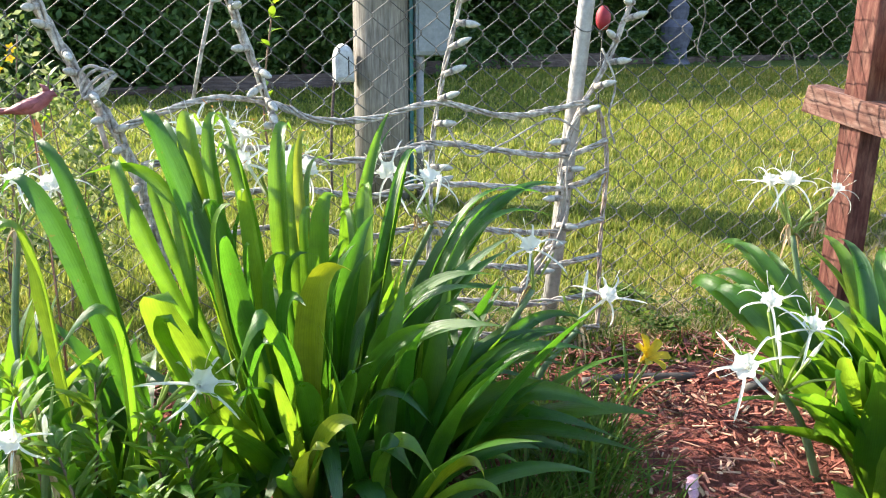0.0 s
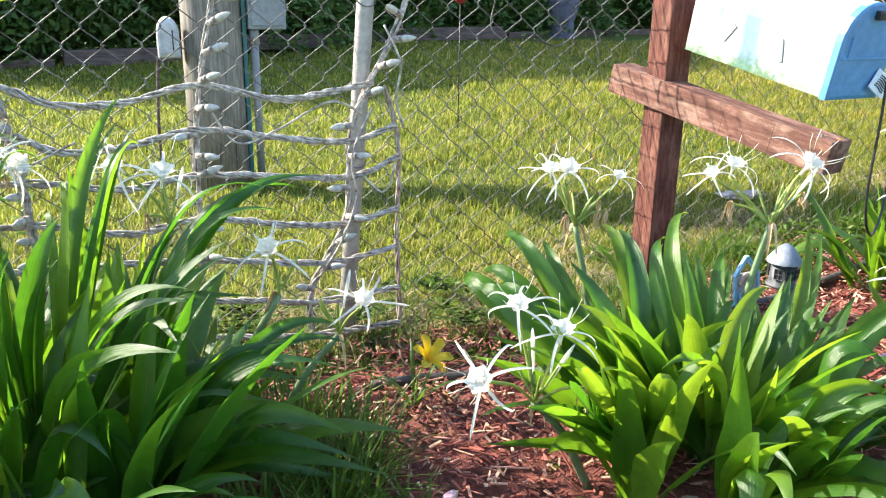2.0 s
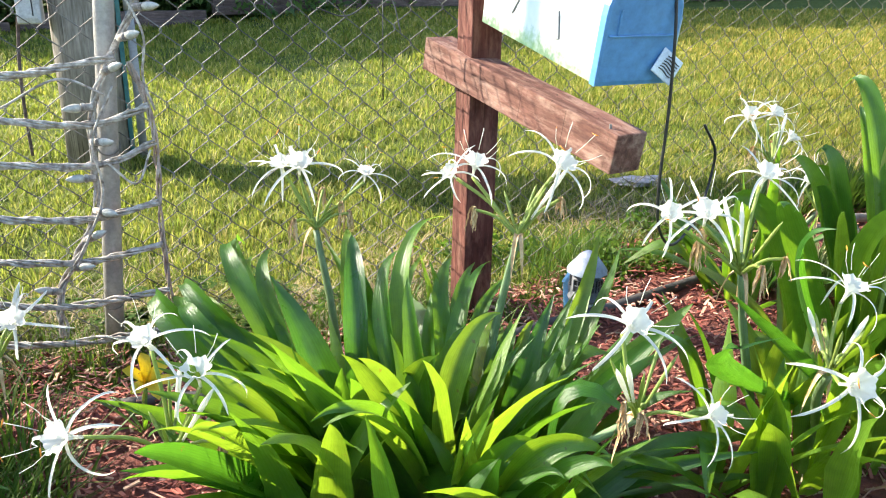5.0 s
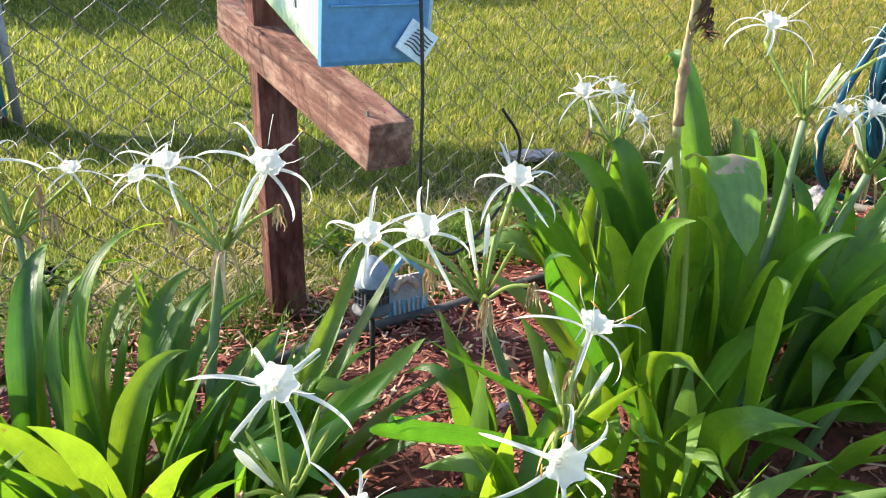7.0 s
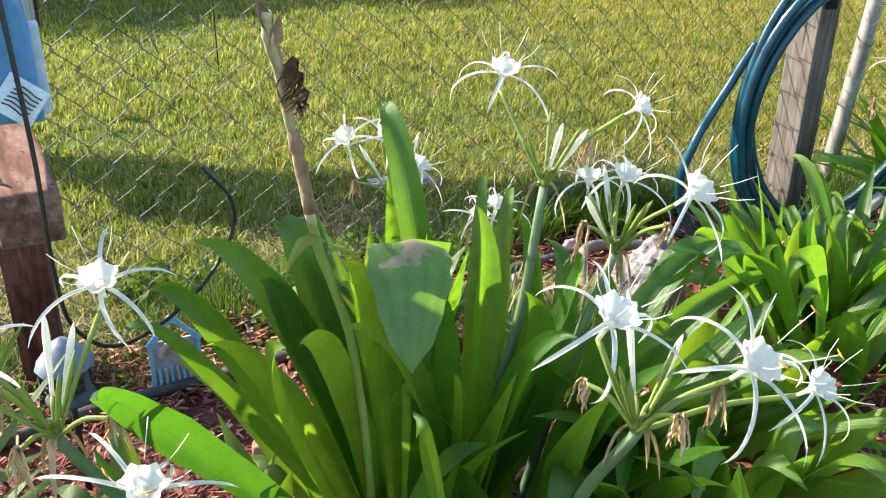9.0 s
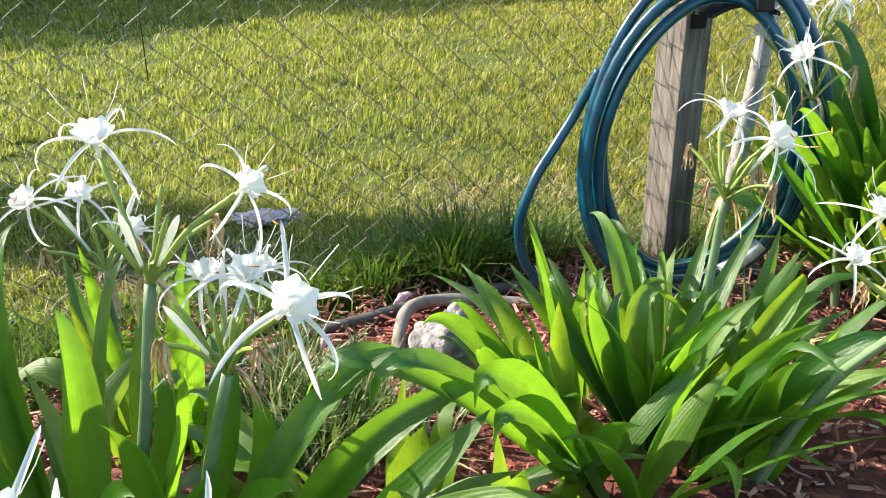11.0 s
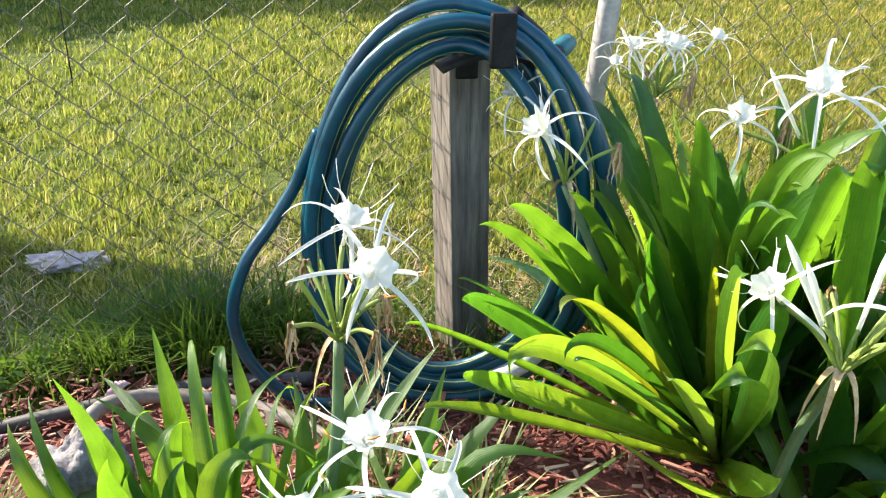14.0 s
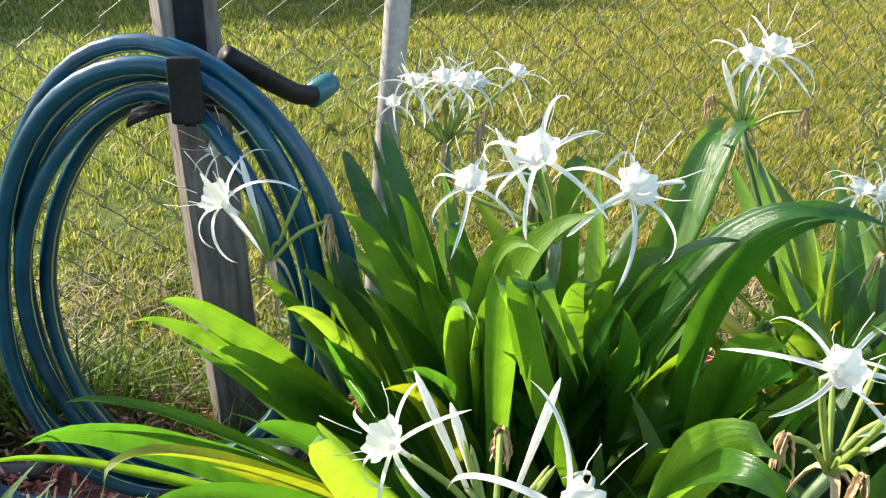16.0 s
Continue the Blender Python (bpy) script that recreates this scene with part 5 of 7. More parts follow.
def flower_mesh(seed):
    """Spider lily flower that faces +z: a toothed cup with six narrow curling petals."""
    rnd = random.Random(seed)
    chunks = []
    ring = 42
    cup_v, cup_f, cup_u = [], [], []
    for i, (r, z) in enumerate(((0.0035, -0.014), (0.0056, -0.007), (0.0105, 0.0), (0.016, 0.007), (0.020, 0.012), (0.0235, 0.0155))):
        for k in range(ring):
            a = math.tau * k / ring
            lobe = 0.13 * math.cos(6 * a) * (i / 5) ** 2
            tooth = 0.0022 * math.cos(12 * a) if i == 5 else 0.0
            rr = r * (1 + lobe)
            cup_v.append(Vector((rr * math.cos(a), rr * math.sin(a), z + tooth)))
            cup_u.append((k / ring, i / 5))
    for i in range(5):
        for k in range(ring):
            k2 = (k + 1) % ring
            cup_f.append((i * ring + k, i * ring + k2, (i + 1) * ring + k2, (i + 1) * ring + k))
    chunks.append((cup_v, cup_f, cup_u))
    for k in range(6):
        a = math.tau * k / 6 + rnd.uniform(-0.22, 0.22)
        ln = rnd.uniform(0.085, 0.12)
        rise_, drop = rnd.uniform(0.15, 0.7), rnd.uniform(0.5, 2.3)
        sway = rnd.uniform(-0.8, 0.8)
        pts, p, el = [], Vector((0.006 * math.cos(a), 0.006 * math.sin(a), -0.004)), rise_
        for i in range(12):
            pts.append(p.copy())
            aa = a + sway * (i / 11) ** 1.5
            p = p + Vector((math.cos(aa) * math.cos(el), math.sin(aa) * math.cos(el), math.sin(el))) * (ln / 11)
            el -= (rise_ + drop) / 11
        chunks.append(strap(pts, 0.0066, 0.0040, Vector((-math.sin(a), math.cos(a), 0))))
    # filaments
    for k in range(6):
        a = math.tau * (k + 0.5) / 6
        pts = [Vector((0.021 * math.cos(a), 0.021 * math.sin(a), 0.025)), Vector((0.036 * math.cos(a), 0.036 * math.sin(a), 0.044)), Vector((0.046 * math.cos(a), 0.046 * math.sin(a), 0.064))]
        chunks.append(tube_data(pts, 0.0006, 4))
    chunks.append(tube_data([Vector((0, 0, -0.034)), Vector((0.0, 0, -0.02)), Vector((0, 0, -0.01))], (0.0026, 0.0028, 0.0042), 8))
    v, f, u = merged(chunks)
    return mesh_of("flower", v, f, M_PETAL, u)


def anther_mesh():
    v, f, u = tube_data([Vector((0, -0.007, 0.0005)), Vector((0, 0, 0)), Vector((0, 0.007, 0.0008))], (0.0006, 0.0012, 0.0006), 5)
    return mesh_of("anther", v, f, M_ANTHER, u)


def wither_mesh(seed):
    """A spent flower: crinkled dry strands hanging from one point."""
    rnd = random.Random(seed)
    chunks = []
    for k in range(9):
        a = rnd.uniform(0, math.tau)
        out = rnd.uniform(0.0004, 0.0016)
        p, pts = Vector((0, 0, 0)), []
        n = rnd.randrange(8, 14)
        for i in range(n):
            pts.append(p.copy())
            p = p + Vector((math.cos(a) * out + rnd.uniform(-0.002, 0.002), math.sin(a) * out + rnd.uniform(-0.002, 0.002), 0.004 if i == 0 else -0.0056))
        chunks.append(strap(pts, 0.0048, 0.0026, Vector((-math.sin(a), math.cos(a), 0.2)), 0.7))
    v, f, u = merged(chunks)
    return mesh_of("withered_flower", v, f, M_WITHER, u)


FLOWERS = [flower_mesh(70 + k) for k in range(8)]
ANTHER = anther_mesh()
WITHERED = [wither_mesh(30 + k) for k in range(4)]
DEAD_BLOOM = wither_mesh(99)
DEAD_BLOOM.materials[0] = M_DEAD_BLOOM
bud = tube_data([Vector((0, 0, z)) for z in (0, 0.012, 0.03, 0.055, 0.08, 0.098, 0.108)], (0.0028, 0.0026, 0.003, 0.0042, 0.0046, 0.003, 0.0006), 10)
BUD = mesh_of("bud", *bud[:2], M_PETAL, bud[2])
bud = tube_data([Vector((0, 0, z)) for z in (0, 0.012, 0.03, 0.055, 0.072, 0.08)], (0.0024, 0.0022, 0.0028, 0.0034, 0.0022, 0.0005), 8)
GREEN_BUD = mesh_of("green_bud", *bud[:2], M_STEM, bud[2])


def umbel(plant, foot, node, blooms, buds=2, green=3, withered=2, seed=0, bracts=True):
    """A flower stalk from foot to node with open flowers at the places given, and buds and spent flowers."""
    rnd = random.Random(seed)
    o = Vector(plant.location)
    foot, node = Vector((foot[0], foot[1], rise(foot[0]) - 0.01)) - o, Vector(node) - o
    mid = foot.lerp(node, 0.55) + Vector((rnd.uniform(-0.02, 0.02), rnd.uniform(-0.02, 0.02), 0.03))
    line = spline([foot, mid, node], 7)
    scape = tube("flower_stalk", line, [0.0105 - 0.0035 * i / (len(line) - 1) for i in range(len(line))], M_BLUE_STEM, plant, 9)
    cam_side = Vector((-0.1, -1, 0.35)).normalized()

    def stalk(a, b, r=0.0031):
        c = a.lerp(b, 0.5) + Vector((0, 0, 0.012))
        return tube("pedicel", spline([a, c, b], 4), r, M_STEM, scape, 6)

    for b in blooms:
        p = Vector(b[:3]) - o
        out = p - node
        out.normalize()
        face = (out * 0.55 + cam_side * 0.62 + Vector((rnd.uniform(-0.35, 0.35), rnd.uniform(-0.25, 0.25), rnd.uniform(0.0, 0.5)))).normalized()
        q = face.to_track_quat('Z', 'Y')
        size = b[3] if len(b) > 3 else rnd.uniform(0.95, 1.12)
        m = Matrix.LocRotScale(p, q @ Euler((0, 0, rnd.uniform(0, 6.28))).to_quaternion(), (size,) * 3)
        link_part("flower", FLOWERS[rnd.randrange(8)], scape, "white spidery flower", m)
        if rnd.random() < 0.4:
            for k in rnd.sample(range(6), 3):
                a = math.tau * (k + 0.5) / 6
                spot = Matrix.LocRotScale(Vector((0.046 * math.cos(a), 0.046 * math.sin(a), 0.064)), Euler((rnd.uniform(-0.5, 0.5), rnd.uniform(-0.5, 0.5), a)).to_quaternion(), (1, 1, 1))
                link_part("anther", ANTHER, scape, "slim orange anther", m @ spot)
        neck = p - face * 0.033 * size
        tube("pedicel", spline([node, node.lerp(neck, 0.5) + Vector((0, 0, 0.014)) - face * 0.012, neck], 5), 0.0035, M_STEM, scape, 6)
    for k in range(green):
        a = rnd.uniform(0, math.tau)
        d = Vector((0.5 * math.cos(a), 0.5 * math.sin(a), 1.0)).normalized()
        p = node + d * rnd.uniform(0.012, 0.03)
        link_part("green_bud", GREEN_BUD, scape, "", Matrix.LocRotScale(p, d.to_track_quat('Z', 'Y'), (1, 1, rnd.uniform(0.8, 1.3))))
        stalk(node, p + d * 0.004, 0.0024)
    for k in range(buds):
        a = rnd.uniform(0, math.tau)
        d = Vector((0.6 * math.cos(a), 0.6 * math.sin(a), 1.0)).normalized()
        p = node + d * rnd.uniform(0.03, 0.06)
        link_part("bud", BUD, scape, "long white bud", Matrix.LocRotScale(p, d.to_track_quat('Z', 'Y'), (1, 1, rnd.uniform(0.7, 1.15))))
        stalk(node, p + d * 0.004)
    for k in range(withered):
        a = rnd.uniform(0, math.tau)
        d = Vector((0.9 * math.cos(a), 0.9 * math.sin(a), rnd.uniform(0.4, 1.0))).normalized()
        p = node + d * rnd.uniform(0.075, 0.115)
        link_part("withered_flower", WITHERED[rnd.randrange(4)], scape, "tan withered flower", Matrix.LocRotScale(p, Euler((0, 0, rnd.uniform(0, 6.28))).to_quaternion(), (1, 1, rnd.uniform(0.7, 1.2))))
        stalk(node, p)
    if bracts:
        chunks = []
        for k in range(3):
            a = rnd.uniform(0, math.tau)
            pts = [node + Vector((0.004 * math.cos(a), 0.004 * math.sin(a), 0.004)) + Vector((math.cos(a) * 0.007, math.sin(a) * 0.007, 0.002 - 0.0035 * i)) * i for i in range(6)]
            chunks.append(strap(pts, 0.012, 0.004, Vector((-math.sin(a), math.cos(a), 0)), 0.4))
        v, f, u = merged(chunks)
        link_part("bract", mesh_of("bract", v, f, M_WITHER, u), scape, "papery tan bract")
    return scape


# ---- the planting, clump by clump ----
LILY = "clump of glossy green spider lily"
# tip, middle, width and tone of the leaves that stand out; tones also paint sun and shade
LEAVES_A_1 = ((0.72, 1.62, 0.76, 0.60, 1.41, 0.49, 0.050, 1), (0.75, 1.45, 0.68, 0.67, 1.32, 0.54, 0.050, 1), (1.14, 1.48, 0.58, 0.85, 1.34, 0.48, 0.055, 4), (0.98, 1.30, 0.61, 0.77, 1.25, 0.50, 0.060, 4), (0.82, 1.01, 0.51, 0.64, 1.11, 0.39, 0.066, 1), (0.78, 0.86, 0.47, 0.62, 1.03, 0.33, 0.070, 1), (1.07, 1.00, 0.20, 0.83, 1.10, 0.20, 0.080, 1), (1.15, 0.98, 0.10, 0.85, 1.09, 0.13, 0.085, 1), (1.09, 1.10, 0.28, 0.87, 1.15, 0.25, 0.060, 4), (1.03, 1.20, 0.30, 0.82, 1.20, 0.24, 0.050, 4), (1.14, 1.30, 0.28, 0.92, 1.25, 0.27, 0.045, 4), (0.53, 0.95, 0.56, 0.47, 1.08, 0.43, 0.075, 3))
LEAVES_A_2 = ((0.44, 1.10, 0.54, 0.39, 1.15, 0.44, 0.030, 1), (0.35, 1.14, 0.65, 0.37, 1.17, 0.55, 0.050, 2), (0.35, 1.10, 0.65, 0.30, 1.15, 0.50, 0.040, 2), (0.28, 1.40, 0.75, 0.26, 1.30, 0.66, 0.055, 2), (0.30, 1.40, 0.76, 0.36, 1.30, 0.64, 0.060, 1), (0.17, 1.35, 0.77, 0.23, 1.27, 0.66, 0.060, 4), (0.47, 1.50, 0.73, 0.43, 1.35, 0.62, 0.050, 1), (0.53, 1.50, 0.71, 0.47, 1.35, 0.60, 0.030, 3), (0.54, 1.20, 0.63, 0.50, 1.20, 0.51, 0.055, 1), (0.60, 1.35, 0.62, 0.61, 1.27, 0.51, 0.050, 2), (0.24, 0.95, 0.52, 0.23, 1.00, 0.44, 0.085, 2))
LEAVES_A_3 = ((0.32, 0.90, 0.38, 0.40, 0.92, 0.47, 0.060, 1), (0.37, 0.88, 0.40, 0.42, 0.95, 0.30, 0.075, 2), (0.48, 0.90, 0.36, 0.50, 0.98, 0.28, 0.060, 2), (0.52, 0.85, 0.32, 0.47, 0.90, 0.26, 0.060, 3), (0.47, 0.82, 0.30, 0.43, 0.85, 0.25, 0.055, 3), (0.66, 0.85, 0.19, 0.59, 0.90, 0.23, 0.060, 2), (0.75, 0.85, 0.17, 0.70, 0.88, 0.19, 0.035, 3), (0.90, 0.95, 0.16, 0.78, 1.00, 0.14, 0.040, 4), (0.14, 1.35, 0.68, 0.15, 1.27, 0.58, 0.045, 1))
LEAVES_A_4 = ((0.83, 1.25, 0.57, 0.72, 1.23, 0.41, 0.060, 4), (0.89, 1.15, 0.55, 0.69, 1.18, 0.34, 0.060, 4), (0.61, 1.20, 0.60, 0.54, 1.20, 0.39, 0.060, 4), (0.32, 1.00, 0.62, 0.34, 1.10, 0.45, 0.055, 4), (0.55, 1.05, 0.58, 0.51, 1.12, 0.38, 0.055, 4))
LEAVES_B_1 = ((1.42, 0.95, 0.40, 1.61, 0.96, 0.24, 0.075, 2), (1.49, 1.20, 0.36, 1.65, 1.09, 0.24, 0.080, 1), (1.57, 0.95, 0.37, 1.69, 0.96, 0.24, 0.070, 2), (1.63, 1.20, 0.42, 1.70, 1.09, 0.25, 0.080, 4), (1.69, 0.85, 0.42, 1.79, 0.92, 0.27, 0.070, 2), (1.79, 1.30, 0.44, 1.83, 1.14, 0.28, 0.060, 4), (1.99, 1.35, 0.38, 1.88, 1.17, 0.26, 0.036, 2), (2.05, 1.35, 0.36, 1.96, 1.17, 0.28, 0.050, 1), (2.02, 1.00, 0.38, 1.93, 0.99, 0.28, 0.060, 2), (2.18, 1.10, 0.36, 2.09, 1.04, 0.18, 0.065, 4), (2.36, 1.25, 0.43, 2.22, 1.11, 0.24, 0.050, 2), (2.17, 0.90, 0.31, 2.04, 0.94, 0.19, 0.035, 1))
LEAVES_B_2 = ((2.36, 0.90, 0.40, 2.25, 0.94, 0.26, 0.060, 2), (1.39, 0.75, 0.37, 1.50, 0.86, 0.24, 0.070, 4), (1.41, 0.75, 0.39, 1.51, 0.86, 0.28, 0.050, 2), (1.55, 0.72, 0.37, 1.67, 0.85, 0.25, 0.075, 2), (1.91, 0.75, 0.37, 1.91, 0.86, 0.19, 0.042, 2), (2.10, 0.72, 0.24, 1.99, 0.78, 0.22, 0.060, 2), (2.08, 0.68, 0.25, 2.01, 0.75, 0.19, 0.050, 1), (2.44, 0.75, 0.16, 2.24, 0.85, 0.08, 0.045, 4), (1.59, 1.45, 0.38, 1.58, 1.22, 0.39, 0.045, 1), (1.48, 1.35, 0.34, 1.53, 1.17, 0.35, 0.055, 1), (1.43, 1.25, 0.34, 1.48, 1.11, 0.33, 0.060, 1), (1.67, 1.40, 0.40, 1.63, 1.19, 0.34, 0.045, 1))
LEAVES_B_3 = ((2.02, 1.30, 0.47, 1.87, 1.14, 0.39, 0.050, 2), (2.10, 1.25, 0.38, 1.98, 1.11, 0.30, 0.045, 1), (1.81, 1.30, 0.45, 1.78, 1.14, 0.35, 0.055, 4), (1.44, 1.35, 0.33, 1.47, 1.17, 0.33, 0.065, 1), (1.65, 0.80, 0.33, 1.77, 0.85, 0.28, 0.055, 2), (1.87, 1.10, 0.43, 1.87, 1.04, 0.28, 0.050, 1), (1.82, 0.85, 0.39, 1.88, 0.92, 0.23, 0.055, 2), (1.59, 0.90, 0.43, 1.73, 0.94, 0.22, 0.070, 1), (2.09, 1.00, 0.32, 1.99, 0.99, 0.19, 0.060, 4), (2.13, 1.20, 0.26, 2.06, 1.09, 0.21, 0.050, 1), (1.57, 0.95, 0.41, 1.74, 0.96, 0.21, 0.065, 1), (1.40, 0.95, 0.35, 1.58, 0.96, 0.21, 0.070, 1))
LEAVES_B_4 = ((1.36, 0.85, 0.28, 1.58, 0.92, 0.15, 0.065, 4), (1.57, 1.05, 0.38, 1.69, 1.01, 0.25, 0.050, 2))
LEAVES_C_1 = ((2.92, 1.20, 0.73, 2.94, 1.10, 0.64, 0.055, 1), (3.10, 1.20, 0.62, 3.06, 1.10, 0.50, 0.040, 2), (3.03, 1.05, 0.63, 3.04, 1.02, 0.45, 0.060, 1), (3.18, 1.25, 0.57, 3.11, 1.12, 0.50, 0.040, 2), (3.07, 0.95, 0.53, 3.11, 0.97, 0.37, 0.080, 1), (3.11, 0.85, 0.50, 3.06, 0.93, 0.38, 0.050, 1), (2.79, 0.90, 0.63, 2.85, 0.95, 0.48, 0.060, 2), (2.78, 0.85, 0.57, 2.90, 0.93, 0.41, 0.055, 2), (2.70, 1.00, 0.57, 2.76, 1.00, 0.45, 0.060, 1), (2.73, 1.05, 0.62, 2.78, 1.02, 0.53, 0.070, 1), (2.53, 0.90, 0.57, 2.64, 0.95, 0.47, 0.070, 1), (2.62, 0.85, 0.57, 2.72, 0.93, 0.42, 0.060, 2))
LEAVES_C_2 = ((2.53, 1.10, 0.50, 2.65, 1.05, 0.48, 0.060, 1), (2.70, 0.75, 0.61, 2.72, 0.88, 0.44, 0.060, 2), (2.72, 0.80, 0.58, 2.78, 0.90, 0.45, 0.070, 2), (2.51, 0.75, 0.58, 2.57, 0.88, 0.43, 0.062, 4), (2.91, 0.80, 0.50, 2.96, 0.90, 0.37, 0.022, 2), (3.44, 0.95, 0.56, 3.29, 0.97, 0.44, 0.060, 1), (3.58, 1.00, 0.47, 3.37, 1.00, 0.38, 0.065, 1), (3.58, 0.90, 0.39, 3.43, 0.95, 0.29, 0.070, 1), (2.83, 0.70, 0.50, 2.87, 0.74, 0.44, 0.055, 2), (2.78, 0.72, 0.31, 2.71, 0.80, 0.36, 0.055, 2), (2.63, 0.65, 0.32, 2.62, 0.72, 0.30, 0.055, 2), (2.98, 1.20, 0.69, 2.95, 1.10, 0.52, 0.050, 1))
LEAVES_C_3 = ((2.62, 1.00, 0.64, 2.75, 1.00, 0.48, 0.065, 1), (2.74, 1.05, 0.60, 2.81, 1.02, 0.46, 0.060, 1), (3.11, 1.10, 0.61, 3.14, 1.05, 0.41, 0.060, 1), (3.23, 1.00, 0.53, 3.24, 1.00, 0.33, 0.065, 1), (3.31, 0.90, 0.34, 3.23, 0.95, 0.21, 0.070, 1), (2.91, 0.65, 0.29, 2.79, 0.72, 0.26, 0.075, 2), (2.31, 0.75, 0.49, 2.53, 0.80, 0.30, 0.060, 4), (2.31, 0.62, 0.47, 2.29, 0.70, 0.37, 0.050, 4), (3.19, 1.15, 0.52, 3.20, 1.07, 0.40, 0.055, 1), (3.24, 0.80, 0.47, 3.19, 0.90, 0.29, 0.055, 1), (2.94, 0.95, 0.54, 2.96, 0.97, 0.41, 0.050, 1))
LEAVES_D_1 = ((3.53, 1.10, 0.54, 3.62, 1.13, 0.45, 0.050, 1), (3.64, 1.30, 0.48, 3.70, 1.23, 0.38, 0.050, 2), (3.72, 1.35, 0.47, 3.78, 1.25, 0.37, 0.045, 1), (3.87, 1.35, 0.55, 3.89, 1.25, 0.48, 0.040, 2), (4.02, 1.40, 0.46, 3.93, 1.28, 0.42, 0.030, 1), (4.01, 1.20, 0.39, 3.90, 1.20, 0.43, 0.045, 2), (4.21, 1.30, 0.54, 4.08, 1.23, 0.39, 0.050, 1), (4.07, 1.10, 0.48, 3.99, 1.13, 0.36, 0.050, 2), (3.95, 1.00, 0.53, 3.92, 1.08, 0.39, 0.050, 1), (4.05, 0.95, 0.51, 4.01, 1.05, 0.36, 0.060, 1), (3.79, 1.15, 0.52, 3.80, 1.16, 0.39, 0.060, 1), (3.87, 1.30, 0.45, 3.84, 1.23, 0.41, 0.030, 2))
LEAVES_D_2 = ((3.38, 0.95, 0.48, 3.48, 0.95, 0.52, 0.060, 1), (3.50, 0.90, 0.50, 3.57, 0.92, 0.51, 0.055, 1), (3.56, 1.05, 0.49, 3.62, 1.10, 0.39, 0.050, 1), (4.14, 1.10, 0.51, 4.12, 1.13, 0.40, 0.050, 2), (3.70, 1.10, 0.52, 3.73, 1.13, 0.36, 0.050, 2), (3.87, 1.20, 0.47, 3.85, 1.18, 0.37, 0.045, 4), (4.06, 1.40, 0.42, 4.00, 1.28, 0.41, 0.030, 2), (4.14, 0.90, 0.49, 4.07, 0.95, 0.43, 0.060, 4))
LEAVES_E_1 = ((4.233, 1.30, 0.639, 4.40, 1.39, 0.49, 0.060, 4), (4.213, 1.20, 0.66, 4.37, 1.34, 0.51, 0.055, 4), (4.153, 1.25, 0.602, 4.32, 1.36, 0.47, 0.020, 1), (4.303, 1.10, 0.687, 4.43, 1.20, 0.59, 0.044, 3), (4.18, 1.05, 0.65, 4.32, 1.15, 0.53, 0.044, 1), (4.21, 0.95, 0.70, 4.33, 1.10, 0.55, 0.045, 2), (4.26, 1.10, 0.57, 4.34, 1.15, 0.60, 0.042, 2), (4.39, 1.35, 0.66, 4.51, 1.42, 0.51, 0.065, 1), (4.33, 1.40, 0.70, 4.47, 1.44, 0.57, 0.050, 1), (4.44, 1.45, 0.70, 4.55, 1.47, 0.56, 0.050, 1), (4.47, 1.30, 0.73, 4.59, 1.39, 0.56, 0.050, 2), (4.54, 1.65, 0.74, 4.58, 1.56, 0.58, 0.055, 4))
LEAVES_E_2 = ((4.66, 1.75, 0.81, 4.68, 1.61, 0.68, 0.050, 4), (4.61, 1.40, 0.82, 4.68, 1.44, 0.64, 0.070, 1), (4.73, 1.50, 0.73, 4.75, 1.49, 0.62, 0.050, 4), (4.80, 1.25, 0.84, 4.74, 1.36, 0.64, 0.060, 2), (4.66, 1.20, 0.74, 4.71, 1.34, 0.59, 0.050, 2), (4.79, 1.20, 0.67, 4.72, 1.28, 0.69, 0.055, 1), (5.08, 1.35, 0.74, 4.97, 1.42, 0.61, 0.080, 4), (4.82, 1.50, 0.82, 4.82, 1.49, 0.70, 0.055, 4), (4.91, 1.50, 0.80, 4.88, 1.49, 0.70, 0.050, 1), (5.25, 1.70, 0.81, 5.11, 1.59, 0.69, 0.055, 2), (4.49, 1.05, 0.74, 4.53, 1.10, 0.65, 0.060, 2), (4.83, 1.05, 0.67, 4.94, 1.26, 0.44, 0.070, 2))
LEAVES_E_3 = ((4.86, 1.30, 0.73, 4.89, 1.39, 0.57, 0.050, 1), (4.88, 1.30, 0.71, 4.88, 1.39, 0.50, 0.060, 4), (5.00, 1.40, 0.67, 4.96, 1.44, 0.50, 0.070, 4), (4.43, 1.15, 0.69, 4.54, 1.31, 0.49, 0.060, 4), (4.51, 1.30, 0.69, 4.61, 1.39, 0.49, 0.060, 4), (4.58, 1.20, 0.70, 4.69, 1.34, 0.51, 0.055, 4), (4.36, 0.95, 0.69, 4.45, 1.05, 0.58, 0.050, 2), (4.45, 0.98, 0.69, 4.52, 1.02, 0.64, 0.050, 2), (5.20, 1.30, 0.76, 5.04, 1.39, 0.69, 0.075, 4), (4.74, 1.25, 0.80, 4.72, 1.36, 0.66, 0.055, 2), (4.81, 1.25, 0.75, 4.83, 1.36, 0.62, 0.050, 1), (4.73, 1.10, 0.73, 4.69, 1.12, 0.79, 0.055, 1))
